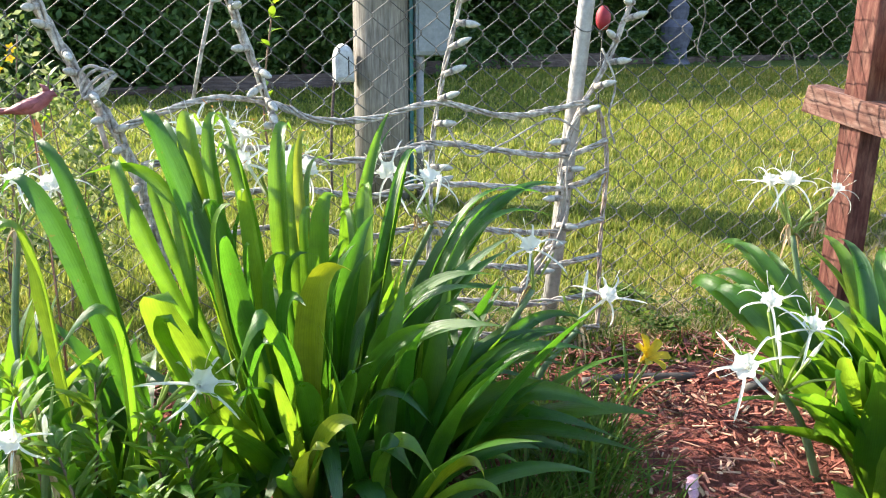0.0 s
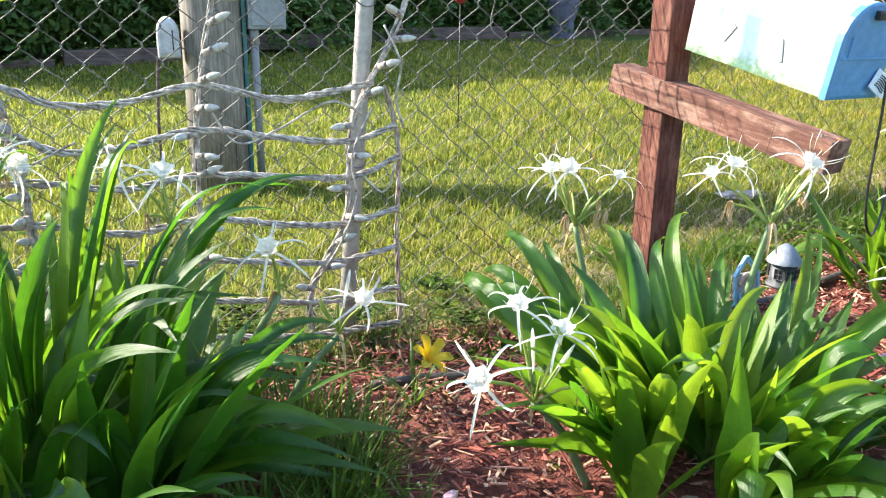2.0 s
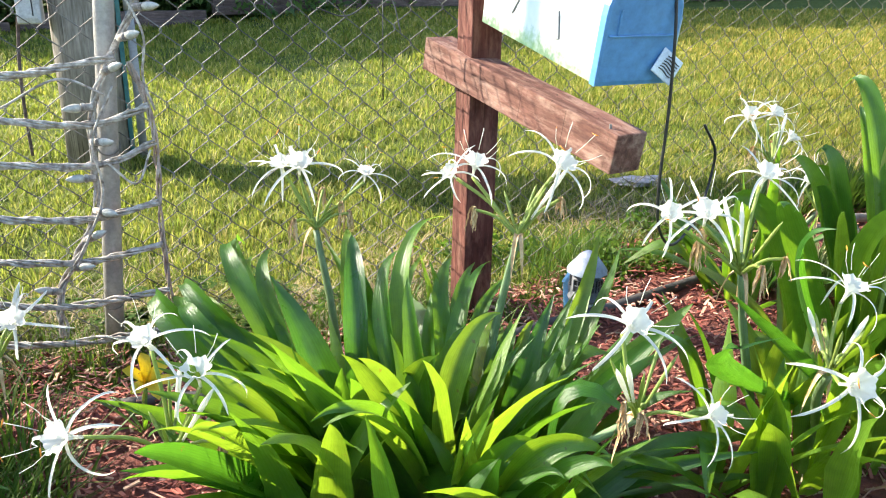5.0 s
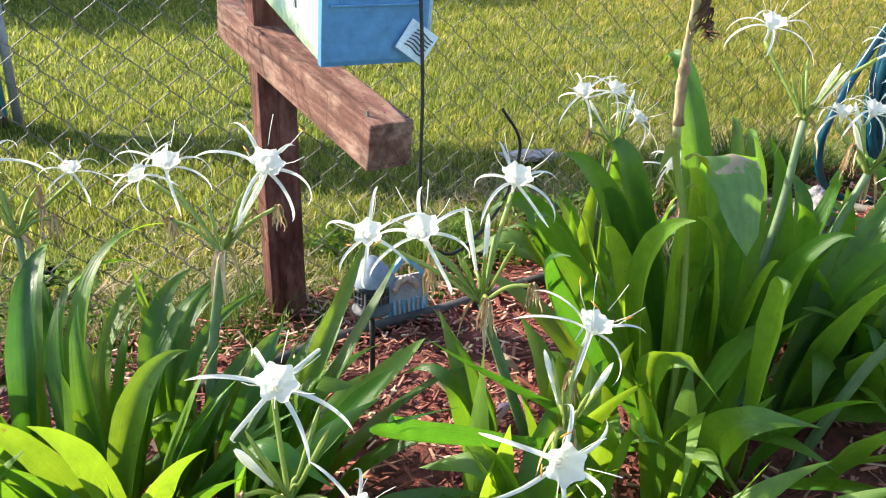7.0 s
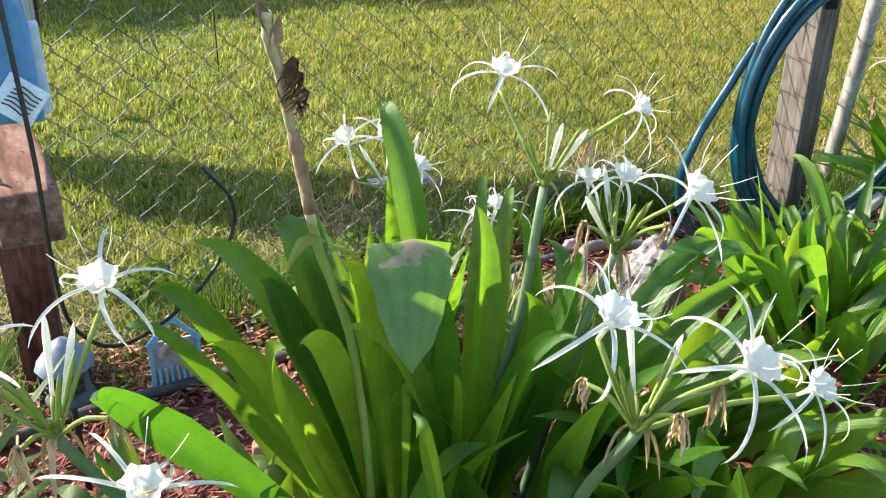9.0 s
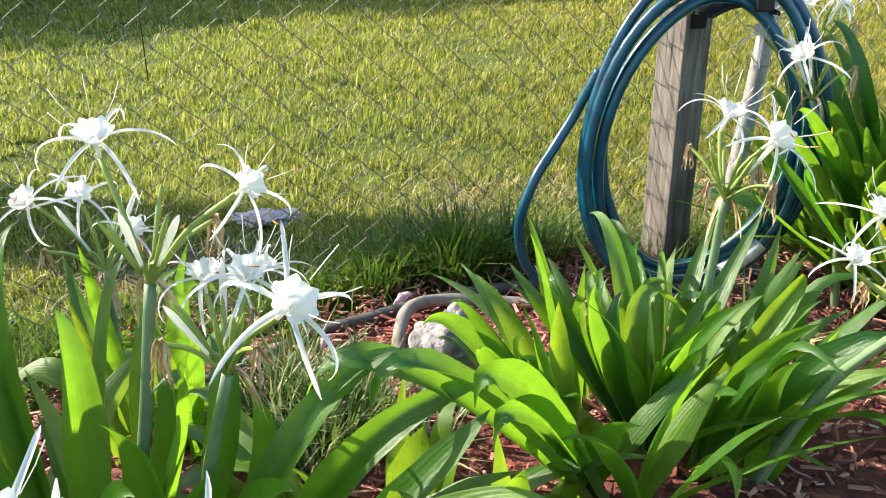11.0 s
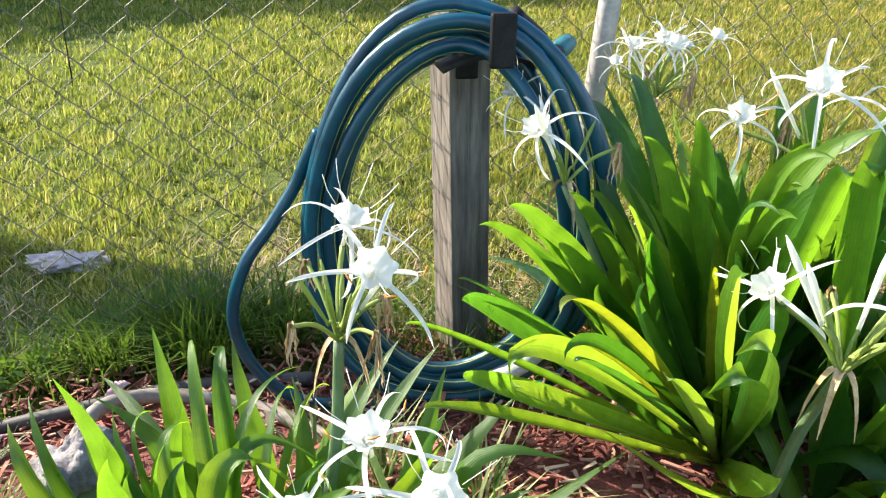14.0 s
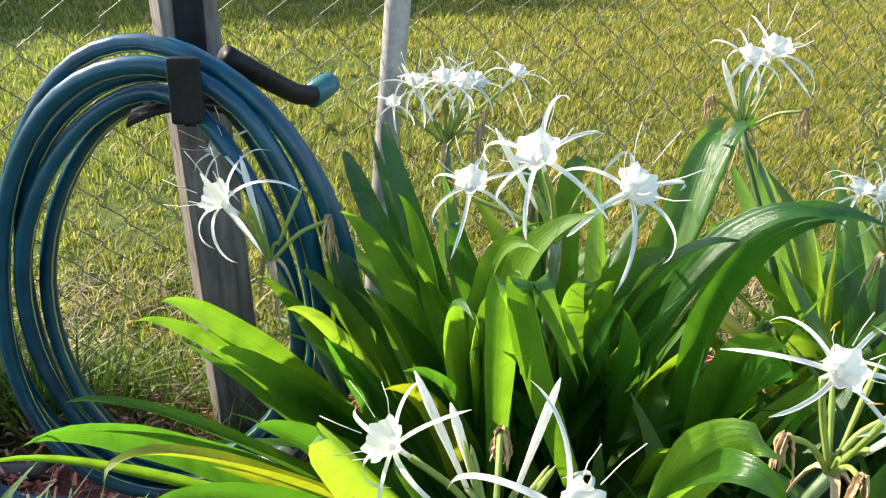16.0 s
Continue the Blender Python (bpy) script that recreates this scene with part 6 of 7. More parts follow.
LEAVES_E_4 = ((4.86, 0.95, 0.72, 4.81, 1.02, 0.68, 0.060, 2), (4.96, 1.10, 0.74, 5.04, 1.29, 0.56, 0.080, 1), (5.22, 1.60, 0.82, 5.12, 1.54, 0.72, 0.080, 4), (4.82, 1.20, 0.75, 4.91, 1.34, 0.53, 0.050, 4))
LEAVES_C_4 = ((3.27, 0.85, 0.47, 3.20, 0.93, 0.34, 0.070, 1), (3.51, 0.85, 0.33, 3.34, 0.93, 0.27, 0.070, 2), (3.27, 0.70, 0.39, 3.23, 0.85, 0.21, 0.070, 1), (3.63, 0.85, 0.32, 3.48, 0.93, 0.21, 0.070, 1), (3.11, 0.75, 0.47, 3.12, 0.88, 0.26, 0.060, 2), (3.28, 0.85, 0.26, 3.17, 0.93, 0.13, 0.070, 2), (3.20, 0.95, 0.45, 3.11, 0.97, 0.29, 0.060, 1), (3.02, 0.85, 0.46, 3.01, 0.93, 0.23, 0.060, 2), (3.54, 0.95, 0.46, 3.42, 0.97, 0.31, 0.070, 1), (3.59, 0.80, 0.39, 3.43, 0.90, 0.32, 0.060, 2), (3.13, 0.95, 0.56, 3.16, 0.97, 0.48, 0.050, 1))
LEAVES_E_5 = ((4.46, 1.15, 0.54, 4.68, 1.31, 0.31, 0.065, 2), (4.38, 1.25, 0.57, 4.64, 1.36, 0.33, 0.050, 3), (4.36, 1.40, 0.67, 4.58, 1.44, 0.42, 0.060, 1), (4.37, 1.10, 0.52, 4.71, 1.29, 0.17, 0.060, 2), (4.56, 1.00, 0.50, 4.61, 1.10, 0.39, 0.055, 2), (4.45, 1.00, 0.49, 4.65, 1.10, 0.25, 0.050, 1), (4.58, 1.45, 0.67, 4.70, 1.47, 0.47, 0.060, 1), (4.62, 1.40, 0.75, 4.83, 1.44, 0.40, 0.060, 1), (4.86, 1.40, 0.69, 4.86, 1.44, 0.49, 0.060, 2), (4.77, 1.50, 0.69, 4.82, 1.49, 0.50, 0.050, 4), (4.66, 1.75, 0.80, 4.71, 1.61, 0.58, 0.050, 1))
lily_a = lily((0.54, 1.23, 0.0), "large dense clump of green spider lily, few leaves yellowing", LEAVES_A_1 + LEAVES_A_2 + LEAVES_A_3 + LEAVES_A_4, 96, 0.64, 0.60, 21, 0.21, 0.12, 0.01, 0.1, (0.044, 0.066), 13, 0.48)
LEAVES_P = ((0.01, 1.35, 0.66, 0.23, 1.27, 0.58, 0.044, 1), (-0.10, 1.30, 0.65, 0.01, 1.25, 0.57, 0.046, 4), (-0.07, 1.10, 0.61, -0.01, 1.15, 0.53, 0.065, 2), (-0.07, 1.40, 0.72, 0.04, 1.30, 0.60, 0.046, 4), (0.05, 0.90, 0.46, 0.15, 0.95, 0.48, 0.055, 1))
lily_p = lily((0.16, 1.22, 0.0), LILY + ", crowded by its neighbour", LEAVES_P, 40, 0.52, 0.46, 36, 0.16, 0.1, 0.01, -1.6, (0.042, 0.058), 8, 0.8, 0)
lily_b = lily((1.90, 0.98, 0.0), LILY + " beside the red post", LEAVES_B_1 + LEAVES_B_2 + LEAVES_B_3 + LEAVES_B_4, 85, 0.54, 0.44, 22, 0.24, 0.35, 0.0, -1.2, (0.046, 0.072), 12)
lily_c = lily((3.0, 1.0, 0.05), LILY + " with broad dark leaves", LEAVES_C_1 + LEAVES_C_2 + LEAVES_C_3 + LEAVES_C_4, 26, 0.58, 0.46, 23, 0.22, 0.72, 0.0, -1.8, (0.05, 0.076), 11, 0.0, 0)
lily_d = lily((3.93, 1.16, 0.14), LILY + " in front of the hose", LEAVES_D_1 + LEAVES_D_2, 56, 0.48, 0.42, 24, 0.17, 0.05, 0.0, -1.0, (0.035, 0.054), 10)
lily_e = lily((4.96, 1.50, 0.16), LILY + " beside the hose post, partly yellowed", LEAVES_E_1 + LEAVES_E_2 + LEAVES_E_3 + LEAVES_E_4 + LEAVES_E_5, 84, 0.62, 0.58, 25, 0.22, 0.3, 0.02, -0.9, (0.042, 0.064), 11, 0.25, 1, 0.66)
lily_f = lily((5.62, 1.55, 0.16), LILY + " at the end of the bed", ((5.28, 1.70, 0.78), (5.45, 1.62, 0.62)), 65, 0.66, 0.62, 26, 0.16, 0.3, 0.04, None, (0.055, 0.085))
lily_k = lily((0.08, 1.02, 0.0), LILY + ", low and pale-leaved", (), 56, 0.42, 0.36, 31, 0.12, 0.45, 0.02, None, (0.03, 0.05))
lily_l = lily((5.45, 1.12, 0.16), LILY + " beside the path end", (), 60, 0.6, 0.55, 32, 0.14, 0.3, 0.03, None, (0.055, 0.085))
lily_m = lily((3.42, 0.98, 0.10), LILY + " with low spreading leaves", (), 50, 0.50, 0.38, 33, 0.17, 0.75, 0.0, -1.4, (0.05, 0.075))
lily_n = lily((2.60, 0.80, 0.02), LILY + ", small and pale-leaved", (), 48, 0.48, 0.38, 34, 0.2, 0.8, 0.0, -1.7, (0.046, 0.066))
lily_o = lily((4.98, 1.17, 0.16), LILY + ", low and yellowish", (), 50, 0.46, 0.42, 35, 0.17, 0.7, 0.07, -1.3, (0.045, 0.065), 9, 0.05)
lily_g = lily((-0.22, 1.38, 0.0), LILY + " at the edge of the bed", ((-0.30, 1.2, 0.5), (-0.05, 1.1, 0.4)), 50, 0.55, 0.50, 27, 0.14, 0.3, 0.0, None, (0.036, 0.054), 8, 0.3)
lily_h = lily((0.62, 1.66, 0.0), LILY + " half hidden along the fence", ((0.60, 1.6, 0.62), (0.75, 1.5, 0.5)), 26, 0.5, 0.5, 28, 0.1, 0.35, 0.0)
lily_i = lily((3.06, 1.56, 0.05), LILY + " half hidden behind others", ((3.0, 1.45, 0.55),), 20, 0.42, 0.42, 29, 0.08, 0.3, 0.0, None, (0.04, 0.06))
lily_j = lily((4.86, 1.80, 0.16), LILY + " against the steel post", ((4.75, 1.75, 0.72), (4.95, 1.75, 0.66)), 20, 0.5, 0.5, 30, 0.08, 0.3, 0.0, None, (0.05, 0.07))

# open flowers, stalk by stalk
umbel(lily_a, (0.32, 1.15, 0), (0.173, 1.00, 0.29), ((0.262, 0.977, 0.362, 1.0),), 0, 4, 1, 1)
umbel(lily_a, (0.75, 1.3, 0), (1.0, 1.31, 0.37), ((0.979, 1.277, 0.484, 0.95),), 0, 2, 0, 2)
umbel(lily_a, (0.95, 1.35, 0), (1.13, 1.33, 0.25), ((1.175, 1.279, 0.348, 0.95),), 1, 3, 0, 3)
umbel(lily_a, (-0.02, 1.1, 0), (0.0, 0.97, 0.25), ((-0.03, 0.92, 0.32, 0.8),), 1, 3, 2, 4)
umbel(lily_h, (0.6, 1.6, 0), (0.8, 1.5, 0.49), ((0.79, 1.488, 0.607), (0.70, 1.53, 0.62)), 1, 2, 1, 5)
umbel(lily_h, (0.5, 1.66, 0), (0.42, 1.57, 0.54), ((0.355, 1.55, 0.652), (0.46, 1.55, 0.65), (0.50, 1.56, 0.63)), 1, 2, 1, 6)
umbel(lily_h, (0.4, 1.7, 0), (0.27, 1.68, 0.6), ((0.25, 1.6, 0.725), (0.32, 1.8, 0.705), (0.20, 1.64, 0.7), (0.36, 1.74, 0.69)), 1, 2, 1, 7)
umbel(lily_g, (-0.2, 1.5, 0), (-0.16, 1.6, 0.5), ((-0.146, 1.6, 0.623), (-0.07, 1.58, 0.61)), 1, 2, 1, 8)
umbel(lily_b, (1.62, 1.02, 0), (1.432, 0.95, 0.225), ((1.289, 0.883, 0.33), (1.481, 0.946, 0.37), (1.408, 0.992, 0.415, 0.9)), 2, 4, 1, 9)
umbel(lily_b, (1.80, 1.30, 0), (1.754, 1.394, 0.435), ((1.723, 1.393, 0.58, 1.05), (1.69, 1.42, 0.575, 0.85), (1.86, 1.38, 0.556, 0.7)), 0, 5, 4, 10)
umbel(lily_b, (2.02, 1.12, 0), (2.088, 1.095, 0.49), ((2.02, 1.158, 0.62, 0.9), (2.16, 1.077, 0.63, 1.05), (1.98, 1.18, 0.60, 0.7)), 1, 5, 3, 11)
umbel(lily_b, (1.98, 0.90, 0), (2.118, 0.69, 0.325), ((2.115, 0.725, 0.47), (2.18, 0.595, 0.375, 0.75)), 2, 5, 2, 12)
umbel(lily_c, (2.62, 0.95, 0.02), (2.442, 0.882, 0.455), ((2.349, 0.885, 0.578), (2.51, 0.935, 0.625, 0.95), (2.27, 0.88, 0.586, 0.8)), 2, 5, 4, 13)
umbel(lily_c, (2.72, 0.88, 0.02), (2.50, 0.70, 0.335), ((2.54, 0.727, 0.478), (2.429, 0.584, 0.39, 1.05)), 2, 5, 2, 14)
umbel(lily_c, (3.0, 1.05, 0.04), (3.138, 1.046, 0.65), ((3.095, 1.124, 0.81, 0.95), (3.258, 1.0, 0.778, 0.75)), 2, 6, 1, 15)
umbel(lily_c, (3.12, 1.02, 0.05), (3.215, 0.95, 0.57), ((3.25, 1.0, 0.67, 0.9), (3.285, 0.88, 0.685), (3.20, 1.02, 0.665, 0.8)), 2, 6, 2, 16)
umbel(lily_c, (3.05, 0.82, 0.04), (3.06, 0.62, 0.515), ((3.04, 0.665, 0.637), (3.172, 0.589, 0.60), (3.28, 0.60, 0.545, 0.85)), 2, 6, 3, 17)
umbel(lily_i, (3.04, 1.56, 0.05), (3.03, 1.5, 0.47), ((2.93, 1.5, 0.614, 0.9), (3.01, 1.5, 0.616, 0.85), (3.08, 1.5, 0.545, 0.9)), 2, 3, 2, 18)
umbel(lily_i, (3.16, 1.58, 0.06), (3.28, 1.56, 0.30), ((3.30, 1.60, 0.40, 1.0), (3.25, 1.58, 0.39, 0.9)), 0, 2, 2, 19)
umbel(lily_d, (4.0, 1.20, 0.14), (4.064, 1.231, 0.60), ((4.085, 1.282, 0.737, 1.05), (4.1, 1.173, 0.722, 1.05)), 1, 8, 4, 20)
umbel(lily_d, (4.05, 1.02, 0.14), (4.10, 0.85, 0.555), ((4.107, 0.84, 0.678, 0.88), (4.109, 0.79, 0.648, 0.88), (4.06, 0.9, 0.70, 0.8), (4.0, 0.87, 0.655, 0.65)), 1, 4, 3, 21)
umbel(lily_e, (4.62, 1.48, 0.16), (4.46, 1.515, 0.685), ((4.405, 1.502, 0.783), (4.408, 1.642, 0.81, 0.8)), 2, 2, 1, 22)
umbel(lily_e, (4.80, 1.42, 0.16), (4.82, 1.40, 0.74), ((4.72, 1.46, 0.803, 0.9), (4.765, 1.341, 0.878, 1.05), (4.873, 1.316, 0.839)), 1, 5, 1, 23)
umbel(lily_e, (4.72, 1.22, 0.16), (4.631, 1.03, 0.615), ((4.544, 1.069, 0.713, 0.85), (4.671, 0.968, 0.70)), 3, 5, 2, 24)
umbel(lily_j, (4.85, 1.82, 0.16), (4.80, 1.90, 0.72), ((4.746, 1.92, 0.828, 0.85), (4.857, 1.93, 0.828, 0.85), (4.82, 1.885, 0.835, 0.9), (4.938, 1.93, 0.843, 0.75), (4.78, 1.86, 0.85, 0.8), (4.70, 1.9, 0.80, 0.6)), 1, 3, 3, 25)
umbel(lily_f, (5.45, 1.62, 0.16), (5.281, 1.705, 0.785), ((5.316, 1.709, 0.92), (5.265, 1.70, 0.91, 0.9)), 1, 5, 2, 26)
umbel(lily_f, (5.55, 1.52, 0.16), (5.5, 1.55, 0.60), ((5.488, 1.58, 0.70, 0.85), (5.43, 1.57, 0.715, 0.8)), 1, 4, 2, 27)
umbel(lily_e, (4.95, 1.2, 0.16), (4.965, 1.02, 0.65), ((4.933, 1.01, 0.778, 0.85), (5.03, 1.0, 0.74, 0.9)), 2, 5, 2, 28)


def build_canna():
    plant = thing("canna_plant", (2.86, 0.92, 0.02), "canna with a tall spent stalk and a broad scorched leaf", "plant")
    o = Vector(plant.location)

    def local(*p):
        return Vector(p) - o
    line = spline([local(2.84, 0.92, 0.02), local(2.825, 0.90, 0.28), local(2.805, 0.90, 0.50), local(2.783, 0.905, 0.595), local(2.766, 0.905, 0.65), local(2.749, 0.895, 0.74), local(2.738, 0.88, 0.80), local(2.730, 0.865, 0.847), local(2.722, 0.85, 0.886), local(2.713, 0.84, 0.914), local(2.711, 0.83, 0.945)], 5)
    n = len(line) - 1
    cut = int(n * 0.44)
    tube("stalk", line[:cut + 2], 0.0062, M_STEM, plant, 9, "pale green flower stalk")
    top = line[cut:]
    tube("spent_stalk", top, [0.0066 + 0.0012 * math.sin(i * 1.9) * (i % 3 == 0) - 0.0012 * i / len(top) for i in range(len(top))], M_CANNA_STALK, plant, 9, "dry mottled upper stalk")
    tube("sheath", [p + Vector((0.0015, -0.0015, 0)) for p in line[int(n * 0.46):int(n * 0.64)]], [0.0098 - 0.0018 * (i % 2) - 0.0012 * (i % 3) for i in range(int(n * 0.64) - int(n * 0.46))], M_CANNA_HUSK, plant, 7, "dry brown sheath")
    # husks that peel from the spent stalk
    for k in range(5):
        c = top[int(len(top) * (0.42 + 0.115 * k))]
        sd = 1 if k % 2 else -1
        me = leaf_mesh("husk", c, c + Vector((0.004 * sd, -0.008, 0.014)), c + Vector((0.011 * sd, -0.006, 0.034)), 0.015, M_CANNA_HUSK, 0.9, 0.4, 0.2, 8, 0.4)
        link_part("husk", me, plant, "peeling brown husk")
    for k, (x, z) in enumerate(((2.738, 0.893), (2.743, 0.878), (2.748, 0.860), (2.744, 0.848))):
        m = Matrix.LocRotScale(local(x, 0.846, z), Euler((0.5 * k, 0.5 - 0.3 * k, k)).to_quaternion(), (0.75, 0.75, 0.62))
        link_part("dead_bloom", DEAD_BLOOM, plant, "shrivelled brown bloom", m)
    for x, y, z, dx, w in ((2.772, 0.90, 0.665, -0.035, 0.02), (2.775, 0.898, 0.65, 0.03, 0.024), (2.79, 0.90, 0.60, 0.012, 0.02)):
        me = leaf_mesh("small_leaf", local(x, y, z), local(x + dx * 0.8, y - 0.012, z + 0.03), local(x + dx * 1.5, y - 0.02, z - 0.035), w, M_LEAF_YELLOW, 0.4, 0.8, 0.15, 10, 0.4)
        link_part("small_leaf", me, plant, "small yellowing leaf")
    back = spline([local(2.905, 1.0, 0.10), local(2.90, 0.985, 0.38), local(2.899, 0.962, 0.58), local(2.897, 0.94, 0.636)], 6)
    link_part("broad_leaf", leaf_along("broad_leaf", back, 0.112, M_LEAF_WIDE, 0.25, 0.1, 0.04, 0.97, Vector((1, 0.12, -0.08))), plant)
    front = spline([local(2.897, 0.942, 0.635), local(2.893, 0.92, 0.638), local(2.885, 0.89, 0.615), local(2.876, 0.862, 0.575), local(2.868, 0.838, 0.54), local(2.862, 0.822, 0.505)], 5)
    link_part("folded_tip", leaf_along("folded_tip", front, 0.118, M_LEAF_SCORCHED, 0.25, 0.1, 0.05, 0.25, Vector((1, 0.08, -0.12)), 2.6), plant, "folded green leaf tip with a scorched crease")
    for foot, ctrl, tip, w in (((2.90, 0.98, 0.05), (2.93, 1.03, 0.36), (2.925, 0.965, 0.63), 0.085), ((2.84, 0.90, 0.08), (2.86, 0.83, 0.40), (2.99, 0.86, 0.34), 0.075)):
        link_part("broad_leaf", leaf_mesh("broad_leaf", local(*foot), local(*ctrl), local(*tip), w, M_LEAF_WIDE, 0.25, 0.2, 0.05, 15, 0.5), plant)


build_canna()


def build_tuft(at, count, height, material, label, seed, spread=0.05):
    rng = np.random.default_rng(seed)
    t = thing("grass_tuft", at, label, "plant", "tufts in the bed")
    a = rng.uniform(0, math.tau, count)
    r = spread * np.sqrt(rng.uniform(0, 1, count))
    me = blade_field("foliage", (r * np.cos(a), r * np.sin(a), np.full(count, -0.005), rng.uniform(0.55, 1.1, count) * height, rng.uniform(0.004, 0.008, count), a + rng.normal(0, 0.7, count), rng.uniform(0.2, 1.25, count)), material)
    ob = link_part("foliage", me, t)
    tagged(ob, kind="stuff")


for k, (x, y, n, h) in enumerate(((3.36, 1.60, 110, 0.17), (3.26, 1.48, 120, 0.18), (3.47, 1.47, 110, 0.17), (3.36, 1.36, 130, 0.18), (3.42, 1.42, 110, 0.18), (3.30, 1.56, 100, 0.17), (3.14, 1.60, 60, 0.16), (3.55, 1.30, 60, 0.17), (4.15, 1.45, 60, 0.17), (4.28, 1.34, 60, 0.18), (4.05, 1.55, 40, 0.14))):
    build_tuft((x, y, rise(x) + 0.01), n, h, M_LIRIOPE, "tuft of pale-striped liriope grass in the mulch", 80 + k)
for k, (x, y, n, h) in enumerate(((0.90, 1.05, 110, 0.20), (1.02, 0.98, 110, 0.19), (1.12, 1.16, 90, 0.19), (0.98, 1.28, 90, 0.24), (1.08, 1.42, 80, 0.24), (1.18, 1.30, 70, 0.2), (1.05, 1.12, 80, 0.2), (0.82, 0.9, 70, 0.15), (1.2, 1.02, 40, 0.1), (3.82, 1.98, 220, 0.22), (3.98, 1.99, 160, 0.19), (3.62, 2.03, 160, 0.18), (3.74, 2.06, 140, 0.17), (3.90, 2.05, 140, 0.17), (4.1, 2.0, 90, 0.15))):
    build_tuft((x, y, rise(x) + 0.01), n, h, M_WEED, "tuft of dark-green grass in the mulch", 100 + k, 0.07)


def build_leafy_weed(at, height, seed, lean):
    """A thin red-stemmed plant with whorls of narrow leaves."""
    rnd = random.Random(seed)
    p = thing("leafy_weed", at, "spindly red-stemmed plant with narrow green leaves", "plant", "weeds at the edge of the bed")
    top = Vector((lean[0], lean[1], height))
    line = spline([(0, 0, -0.01), top * 0.5 + Vector((0.01, 0, 0)), top], 8)
    tube("stem", line, [0.0042 - 0.0022 * i / 16 for i in range(17)], M_TWINE, p, 6, "dark red stem")
    for i in range(3, 17):
        for k in range(3 if i < 15 else 5):
            a = rnd.uniform(0, math.tau)
            ln = rnd.uniform(0.05, 0.10) * (1 if i < 15 else 0.6)
            b = line[i]
            el = rnd.uniform(0.2, 1.0)
            tip = b + Vector((math.cos(a) * math.cos(el), math.sin(a) * math.cos(el), math.sin(el))) * ln
            c = b.lerp(tip, 0.5) + Vector((0, 0, 0.02))
            link_part("leaf", leaf_mesh("leaf", b, c, tip, rnd.uniform(0.013, 0.024), M_LEAF_PALE if rnd.random() < 0.75 else M_LEAF, 0.2, 0.2, 0, 6, 0.4), p)


for k, (x, y, h, lx, ly) in enumerate(((0.06, 0.92, 0.30, -0.03, 0.0), (-0.02, 1.0, 0.38, -0.03, 0.02), (0.14, 0.86, 0.24, 0.03, -0.02), (-0.12, 0.98, 0.34, 0.02, 0.0), (0.22, 0.92, 0.26, 0.01, 0.02), (0.02, 1.08, 0.34, 0.05, 0.0), (0.10, 0.80, 0.22, -0.02, 0.0), (0.28, 0.84, 0.20, 0.02, 0.0), (-0.05, 0.88, 0.27, 0.0, -0.02), (0.16, 0.98, 0.30, 0.02, -0.02))):
    build_leafy_weed((x, y, 0.0), h, 50 + k, (lx, ly))


def build_daylily():
    p = thing("yellow_daylily", (1.36, 1.48, -0.05), "single yellow trumpet flower low over the mulch", "flower")
    tube("stem", spline([(0, 0, -0.01), (0.005, -0.01, 0.08), (0.015, -0.03, 0.135)], 5), 0.003, M_STEM, p, 6)
    chunks = []
    for k in range(6):
        a = math.tau * k / 6
        d = Vector((math.cos(a), math.sin(a), 0))
        ax = Vector((0.25, -0.55, 0.75)).normalized()
        s1 = ax.orthogonal().normalized()
        s2 = ax.cross(s1)
        d = s1 * math.cos(a) + s2 * math.sin(a)
        pts = [Vector((0.015, -0.03, 0.135)) + ax * (0.055 * math.sin(min(1.4, s * 1.6))) + d * (0.058 * s ** 1.5) for s in np.linspace(0.03, 1, 8)]
        chunks.append(strap(pts, 0.018, 0.028, s1 * -math.sin(a) + s2 * math.cos(a), 0.2))
    v, f, u = merged(chunks)
    link_part("petals", mesh_of("petals", v, f, M_YELLOW_PETAL, u), p, "yellow petals")
    for k in range(9):
        a = math.tau * k / 9
        tip = Vector((0.16 * math.cos(a), 0.12 * math.sin(a), 0.05 + 0.05 * (k % 3)))
        link_part("leaf", leaf_mesh("leaf", (0, 0, 0), tip * 0.5 + Vector((0, 0, 0.06)), tip, 0.012, M_LEAF, 0.3, 0, 0, 8), p)


build_daylily()


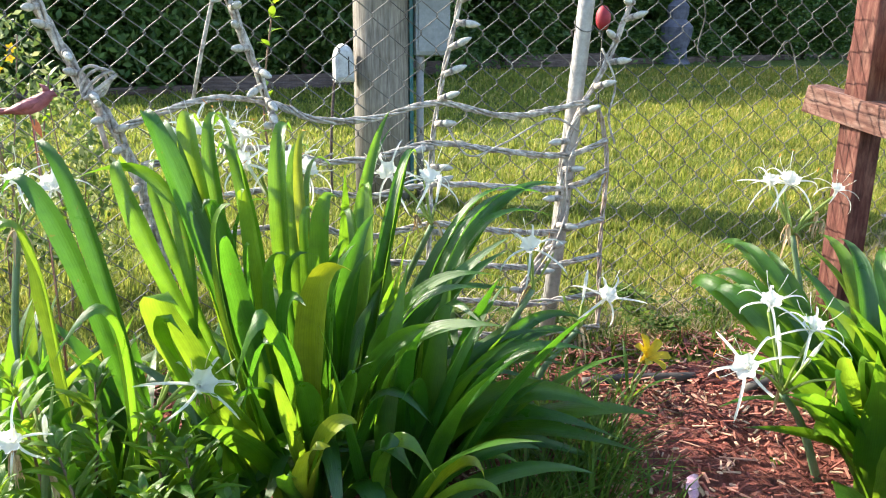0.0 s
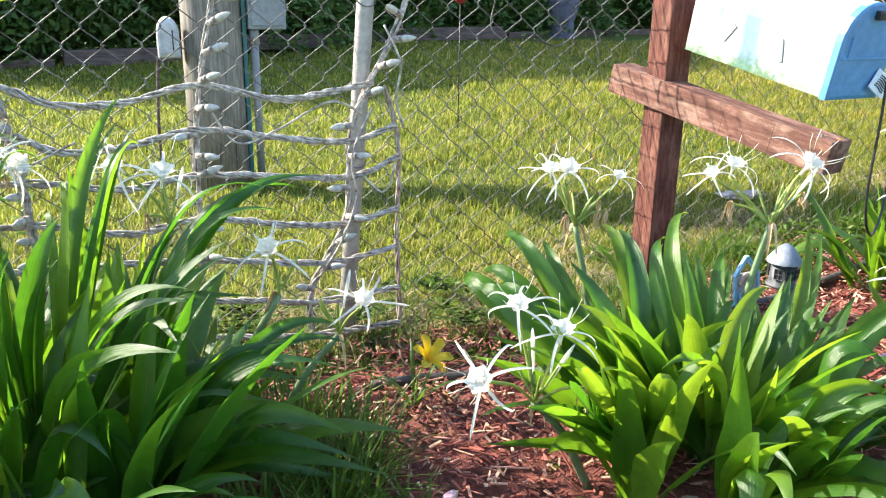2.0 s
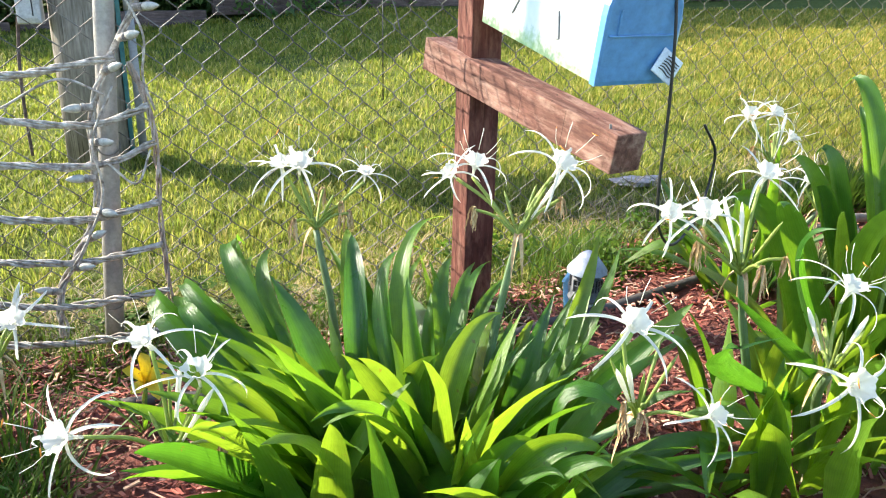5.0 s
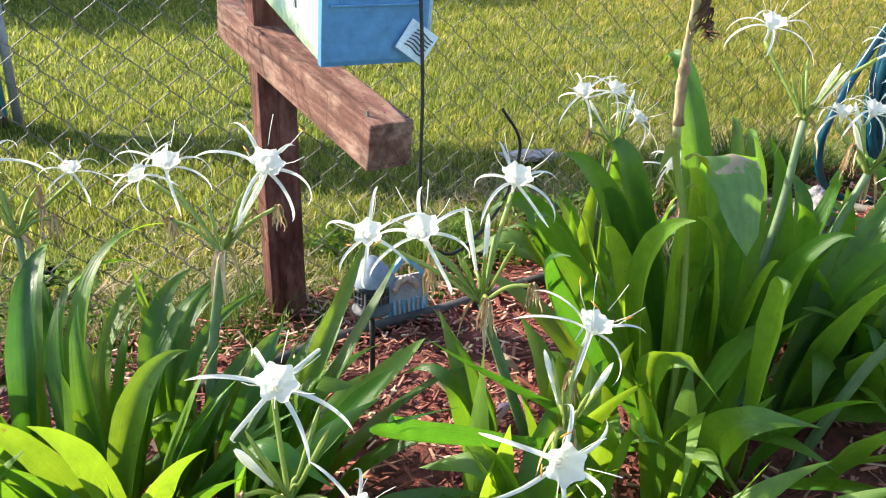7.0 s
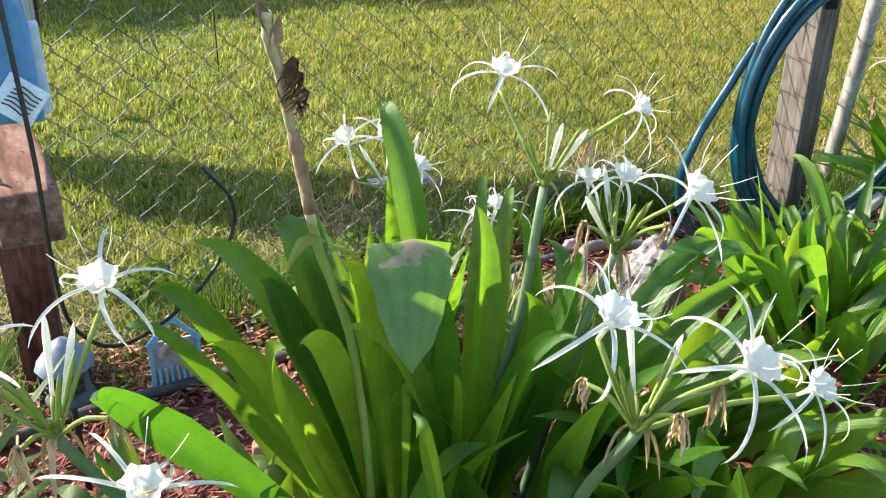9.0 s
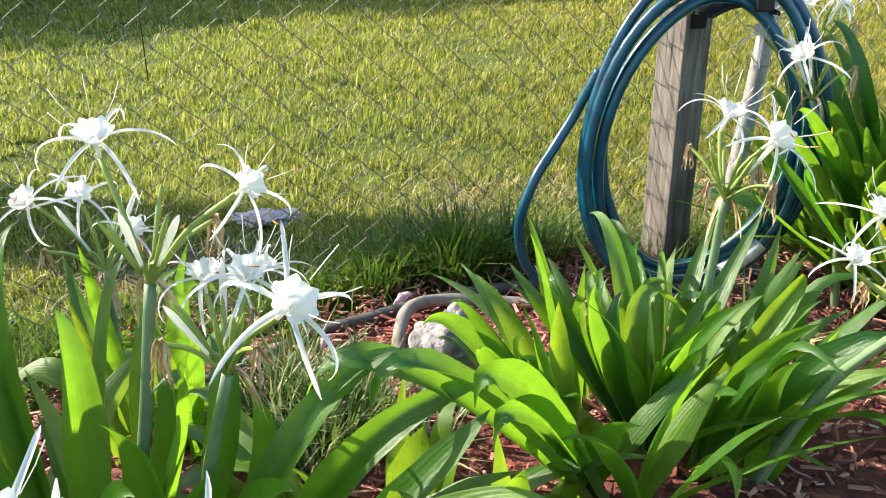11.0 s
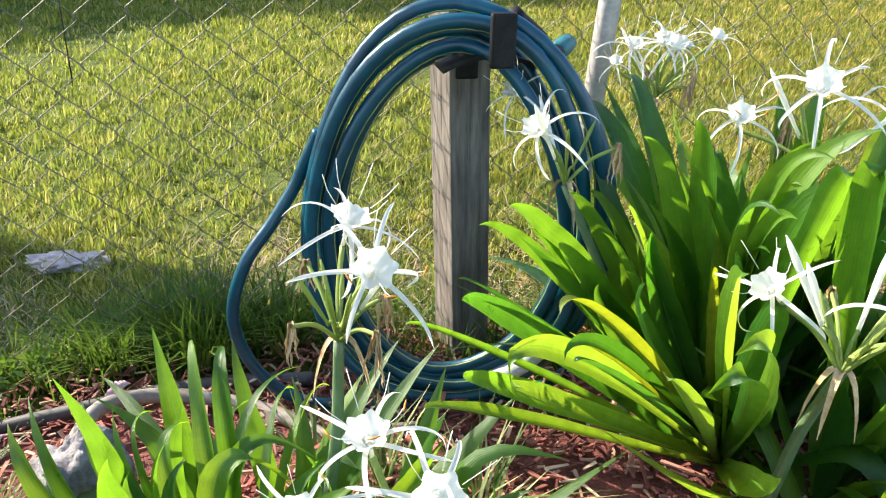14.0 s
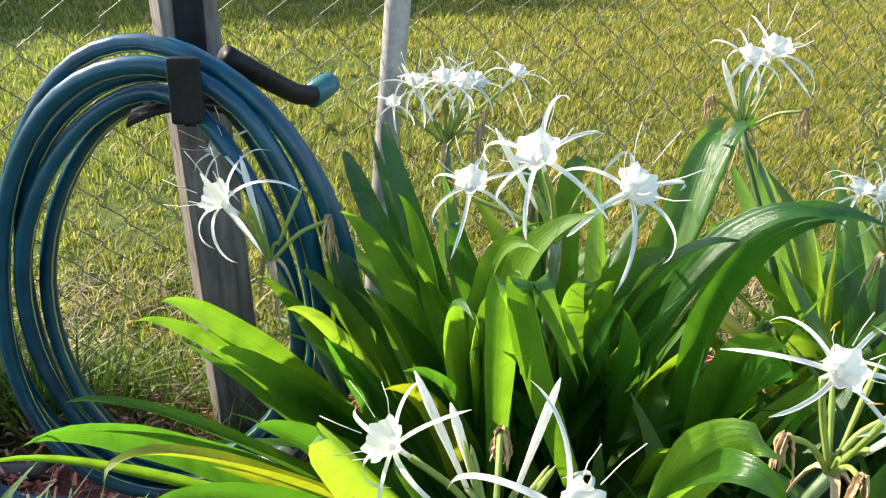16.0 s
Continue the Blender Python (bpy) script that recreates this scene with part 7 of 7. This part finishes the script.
def build_bird():
    """Painted bird ornament on a wire, one plain mesh."""
    chunks = [tube_data([Vector(p) for p in ((-0.12, 0, 0.0), (-0.075, 0, 0.002), (-0.035, 0, 0.004), (-0.018, 0, 0.007), (0.004, 0, 0.012), (0.024, 0, 0.019), (0.040, 0, 0.029), (0.054, 0, 0.040), (0.064, 0, 0.042), (0.073, 0, 0.036))], (0.006, 0.008, 0.008, 0.014, 0.0185, 0.019, 0.0165, 0.0135, 0.008, 0.001), 14),
              tube_data([Vector((0.050, 0, 0.048)), Vector((0.046, 0, 0.058)), Vector((0.036, 0, 0.066))], (0.009, 0.006, 0.001), 8),
              tube_data([Vector((0.034, -0.014, 0.028)), Vector((0.01, -0.019, 0.020)), Vector((-0.02, -0.014, 0.008)), Vector((-0.05, -0.006, 0.002))], (0.004, 0.011, 0.008, 0.002), 8),
              tube_data([Vector((0.005, 0, 0.0)), Vector((0.01, 0.0, -0.03)), Vector((0.012, 0, -0.3)), Vector((0.012, 0, -0.72))], 0.0025, 6)]
    v, f, u = merged(chunks)
    ob = tagged(new("bird_ornament", mesh_of("bird_ornament", v, f, M_BIRD, u)), "rose-red painted bird ornament on a wire stake", "garden ornament")
    ob.location = (-0.14, 1.74, 0.762)
    leaf = thing("orange_pennant", (-0.125, 1.735, 0.0), "small orange-red leaf on a stem under the bird", "garden ornament")
    link_part("blade", leaf_mesh("blade", (0, 0, 0.745), (0.004, 0, 0.73), (0.014, -0.002, 0.70), 0.018, M_ORANGE, 0.2, 0, 0, 6), leaf)
    tube("stem", [(0.0, 0, -0.01), (0.0, 0, 0.4), (0, 0, 0.746)], 0.002, M_TWINE, leaf, 5)


build_bird()


def build_vine(at, height, seed, label, blossoms=False):
    rnd = random.Random(seed)
    p = thing("climbing_weed", at, label, "plant")
    line = spline([(0, 0, -0.01), (0.02, 0.01, height * 0.35), (-0.02, 0, height * 0.7), (0.02, 0, height)], 8)
    tube("stem", line, [0.0045 - 0.002 * i / 24 for i in range(25)], M_TWINE, p, 6)
    for i in range(8, 25):
        for k in range(2):
            a = rnd.uniform(0, math.tau)
            tip = line[i] + Vector((math.cos(a) * 0.045, math.sin(a) * 0.045, rnd.uniform(-0.01, 0.035)))
            link_part("leaf", leaf_mesh("leaf", line[i], line[i].lerp(tip, 0.5) + Vector((0, 0, 0.012)), tip, 0.022, M_LEAF_PALE, 0.2, 0.1, 0, 6, 0.45), p)
    if blossoms:
        for k in range(4):
            c = Vector((rnd.uniform(-0.05, 0.05), rnd.uniform(-0.03, 0.03), height - 0.03 * k))
            chunks = []
            for j in range(5):
                a = math.tau * j / 5
                pts = [c + Vector((math.cos(a) * 0.016 * s, -0.004, math.sin(a) * 0.016 * s)) for s in (0.1, 0.5, 1.0)]
                chunks.append(strap(pts, 0.010, 0.012, Vector((-math.sin(a), 0, math.cos(a))), 0.1))
            v, f, u = merged(chunks)
            link_part("blossom", mesh_of("blossom", v, f, M_YELLOW_PETAL, u), p, "small yellow blossom")


def build_bush(at, wide, tall, seed, label):
    """A loose bushy weed: stems and many small leaves."""
    rng = np.random.default_rng(seed)
    p = thing("bushy_weed", at, label, "plant")
    lumps = [(rng.uniform(-wide, wide), rng.uniform(-wide, wide), z) for z in np.linspace(0.08, tall, 16)]
    v, f = leaf_cloud(rng, 900, 0.09, 0.02, lumps)
    link_part("foliage", mesh_of("foliage", v, f, M_LIRIOPE, smooth=False), p)
    for x, y, z in lumps[5::3]:
        tube("stem", spline([(0, 0, -0.01), (x * 0.5, y * 0.5, z * 0.5), (x, y, z)], 5), 0.0025, M_TWINE, p, 5)


build_bush((-0.52, 2.75, 0.0), 0.16, 0.98, 71, "bushy yellow-green weed behind the fence")
build_bush((-0.30, 2.95, 0.0), 0.14, 0.74, 72, "low bushy yellow-green weed behind the fence")
build_bush((-0.80, 3.05, 0.0), 0.18, 1.05, 73, "tall bushy yellow-green weed behind the fence")
build_vine((0.44, 1.96, 0.0), 1.02, 61, "pale-leaved weed climbing through the fence")
build_vine((-0.36, 2.35, 0.0), 0.92, 62, "bushy weed with yellow blossoms behind the fence", True)
build_vine((-0.48, 2.25, 0.0), 0.78, 63, "bushy pale-green weed behind the fence")
build_vine((-0.26, 2.5, 0.0), 0.80, 64, "bushy pale-green weed behind the fence")


def build_dry_leaf(at, size, turn, seed):
    rnd = random.Random(seed)
    ob = tagged(new("dry_leaf", leaf_mesh("dry_leaf", (0, 0, 0), (size * 0.5, 0.01, size * 0.45), (size, 0, 0.01), size * 0.5, M_PINK if seed % 2 else M_LEAF_DRY, 0.9, rnd.uniform(-1, 1), 0.3, 10, 0.5)), "curled dry pinkish leaf on the mulch", "leaf")
    ob.location, ob.rotation_euler = at, (0.3, -0.2, turn)


for k, (x, y, s, a) in enumerate(((1.27, 0.98, 0.075, 1.0), (1.31, 1.0, 0.05, 2.3), (2.60, 1.15, 0.05, 0.4), (2.72, 1.30, 0.06, 2.0), (3.42, 1.74, 0.05, 0.9), (2.35, 1.35, 0.05, 3.0), (3.62, 1.86, 0.06, 0.2))):
    build_dry_leaf((x, y, rise(x) + 0.03), s, a, k + 1)


def build_creeping_weeds():
    """Low broad-leaved weeds creeping along the foot of the fence."""
    rng = np.random.default_rng(91)
    lumps = []
    while len(lumps) < 70:
        x, y = rng.uniform(0.9, 3.5), rng.uniform(1.82, 2.25)
        if noise.noise((x * 2.2, y * 2.2, 7)) > -0.05:
            lumps.append((x, y, rise(x) + rng.uniform(0.01, 0.05)))
    v, f = leaf_cloud(rng, 5200, 0.055, 0.015, lumps)
    tagged(new("creeping_weeds", mesh_of("creeping_weeds", v, f, M_WEED, smooth=False)), "low broad-leaved green weeds along the fence foot", "weeds", kind="stuff")


build_creeping_weeds()
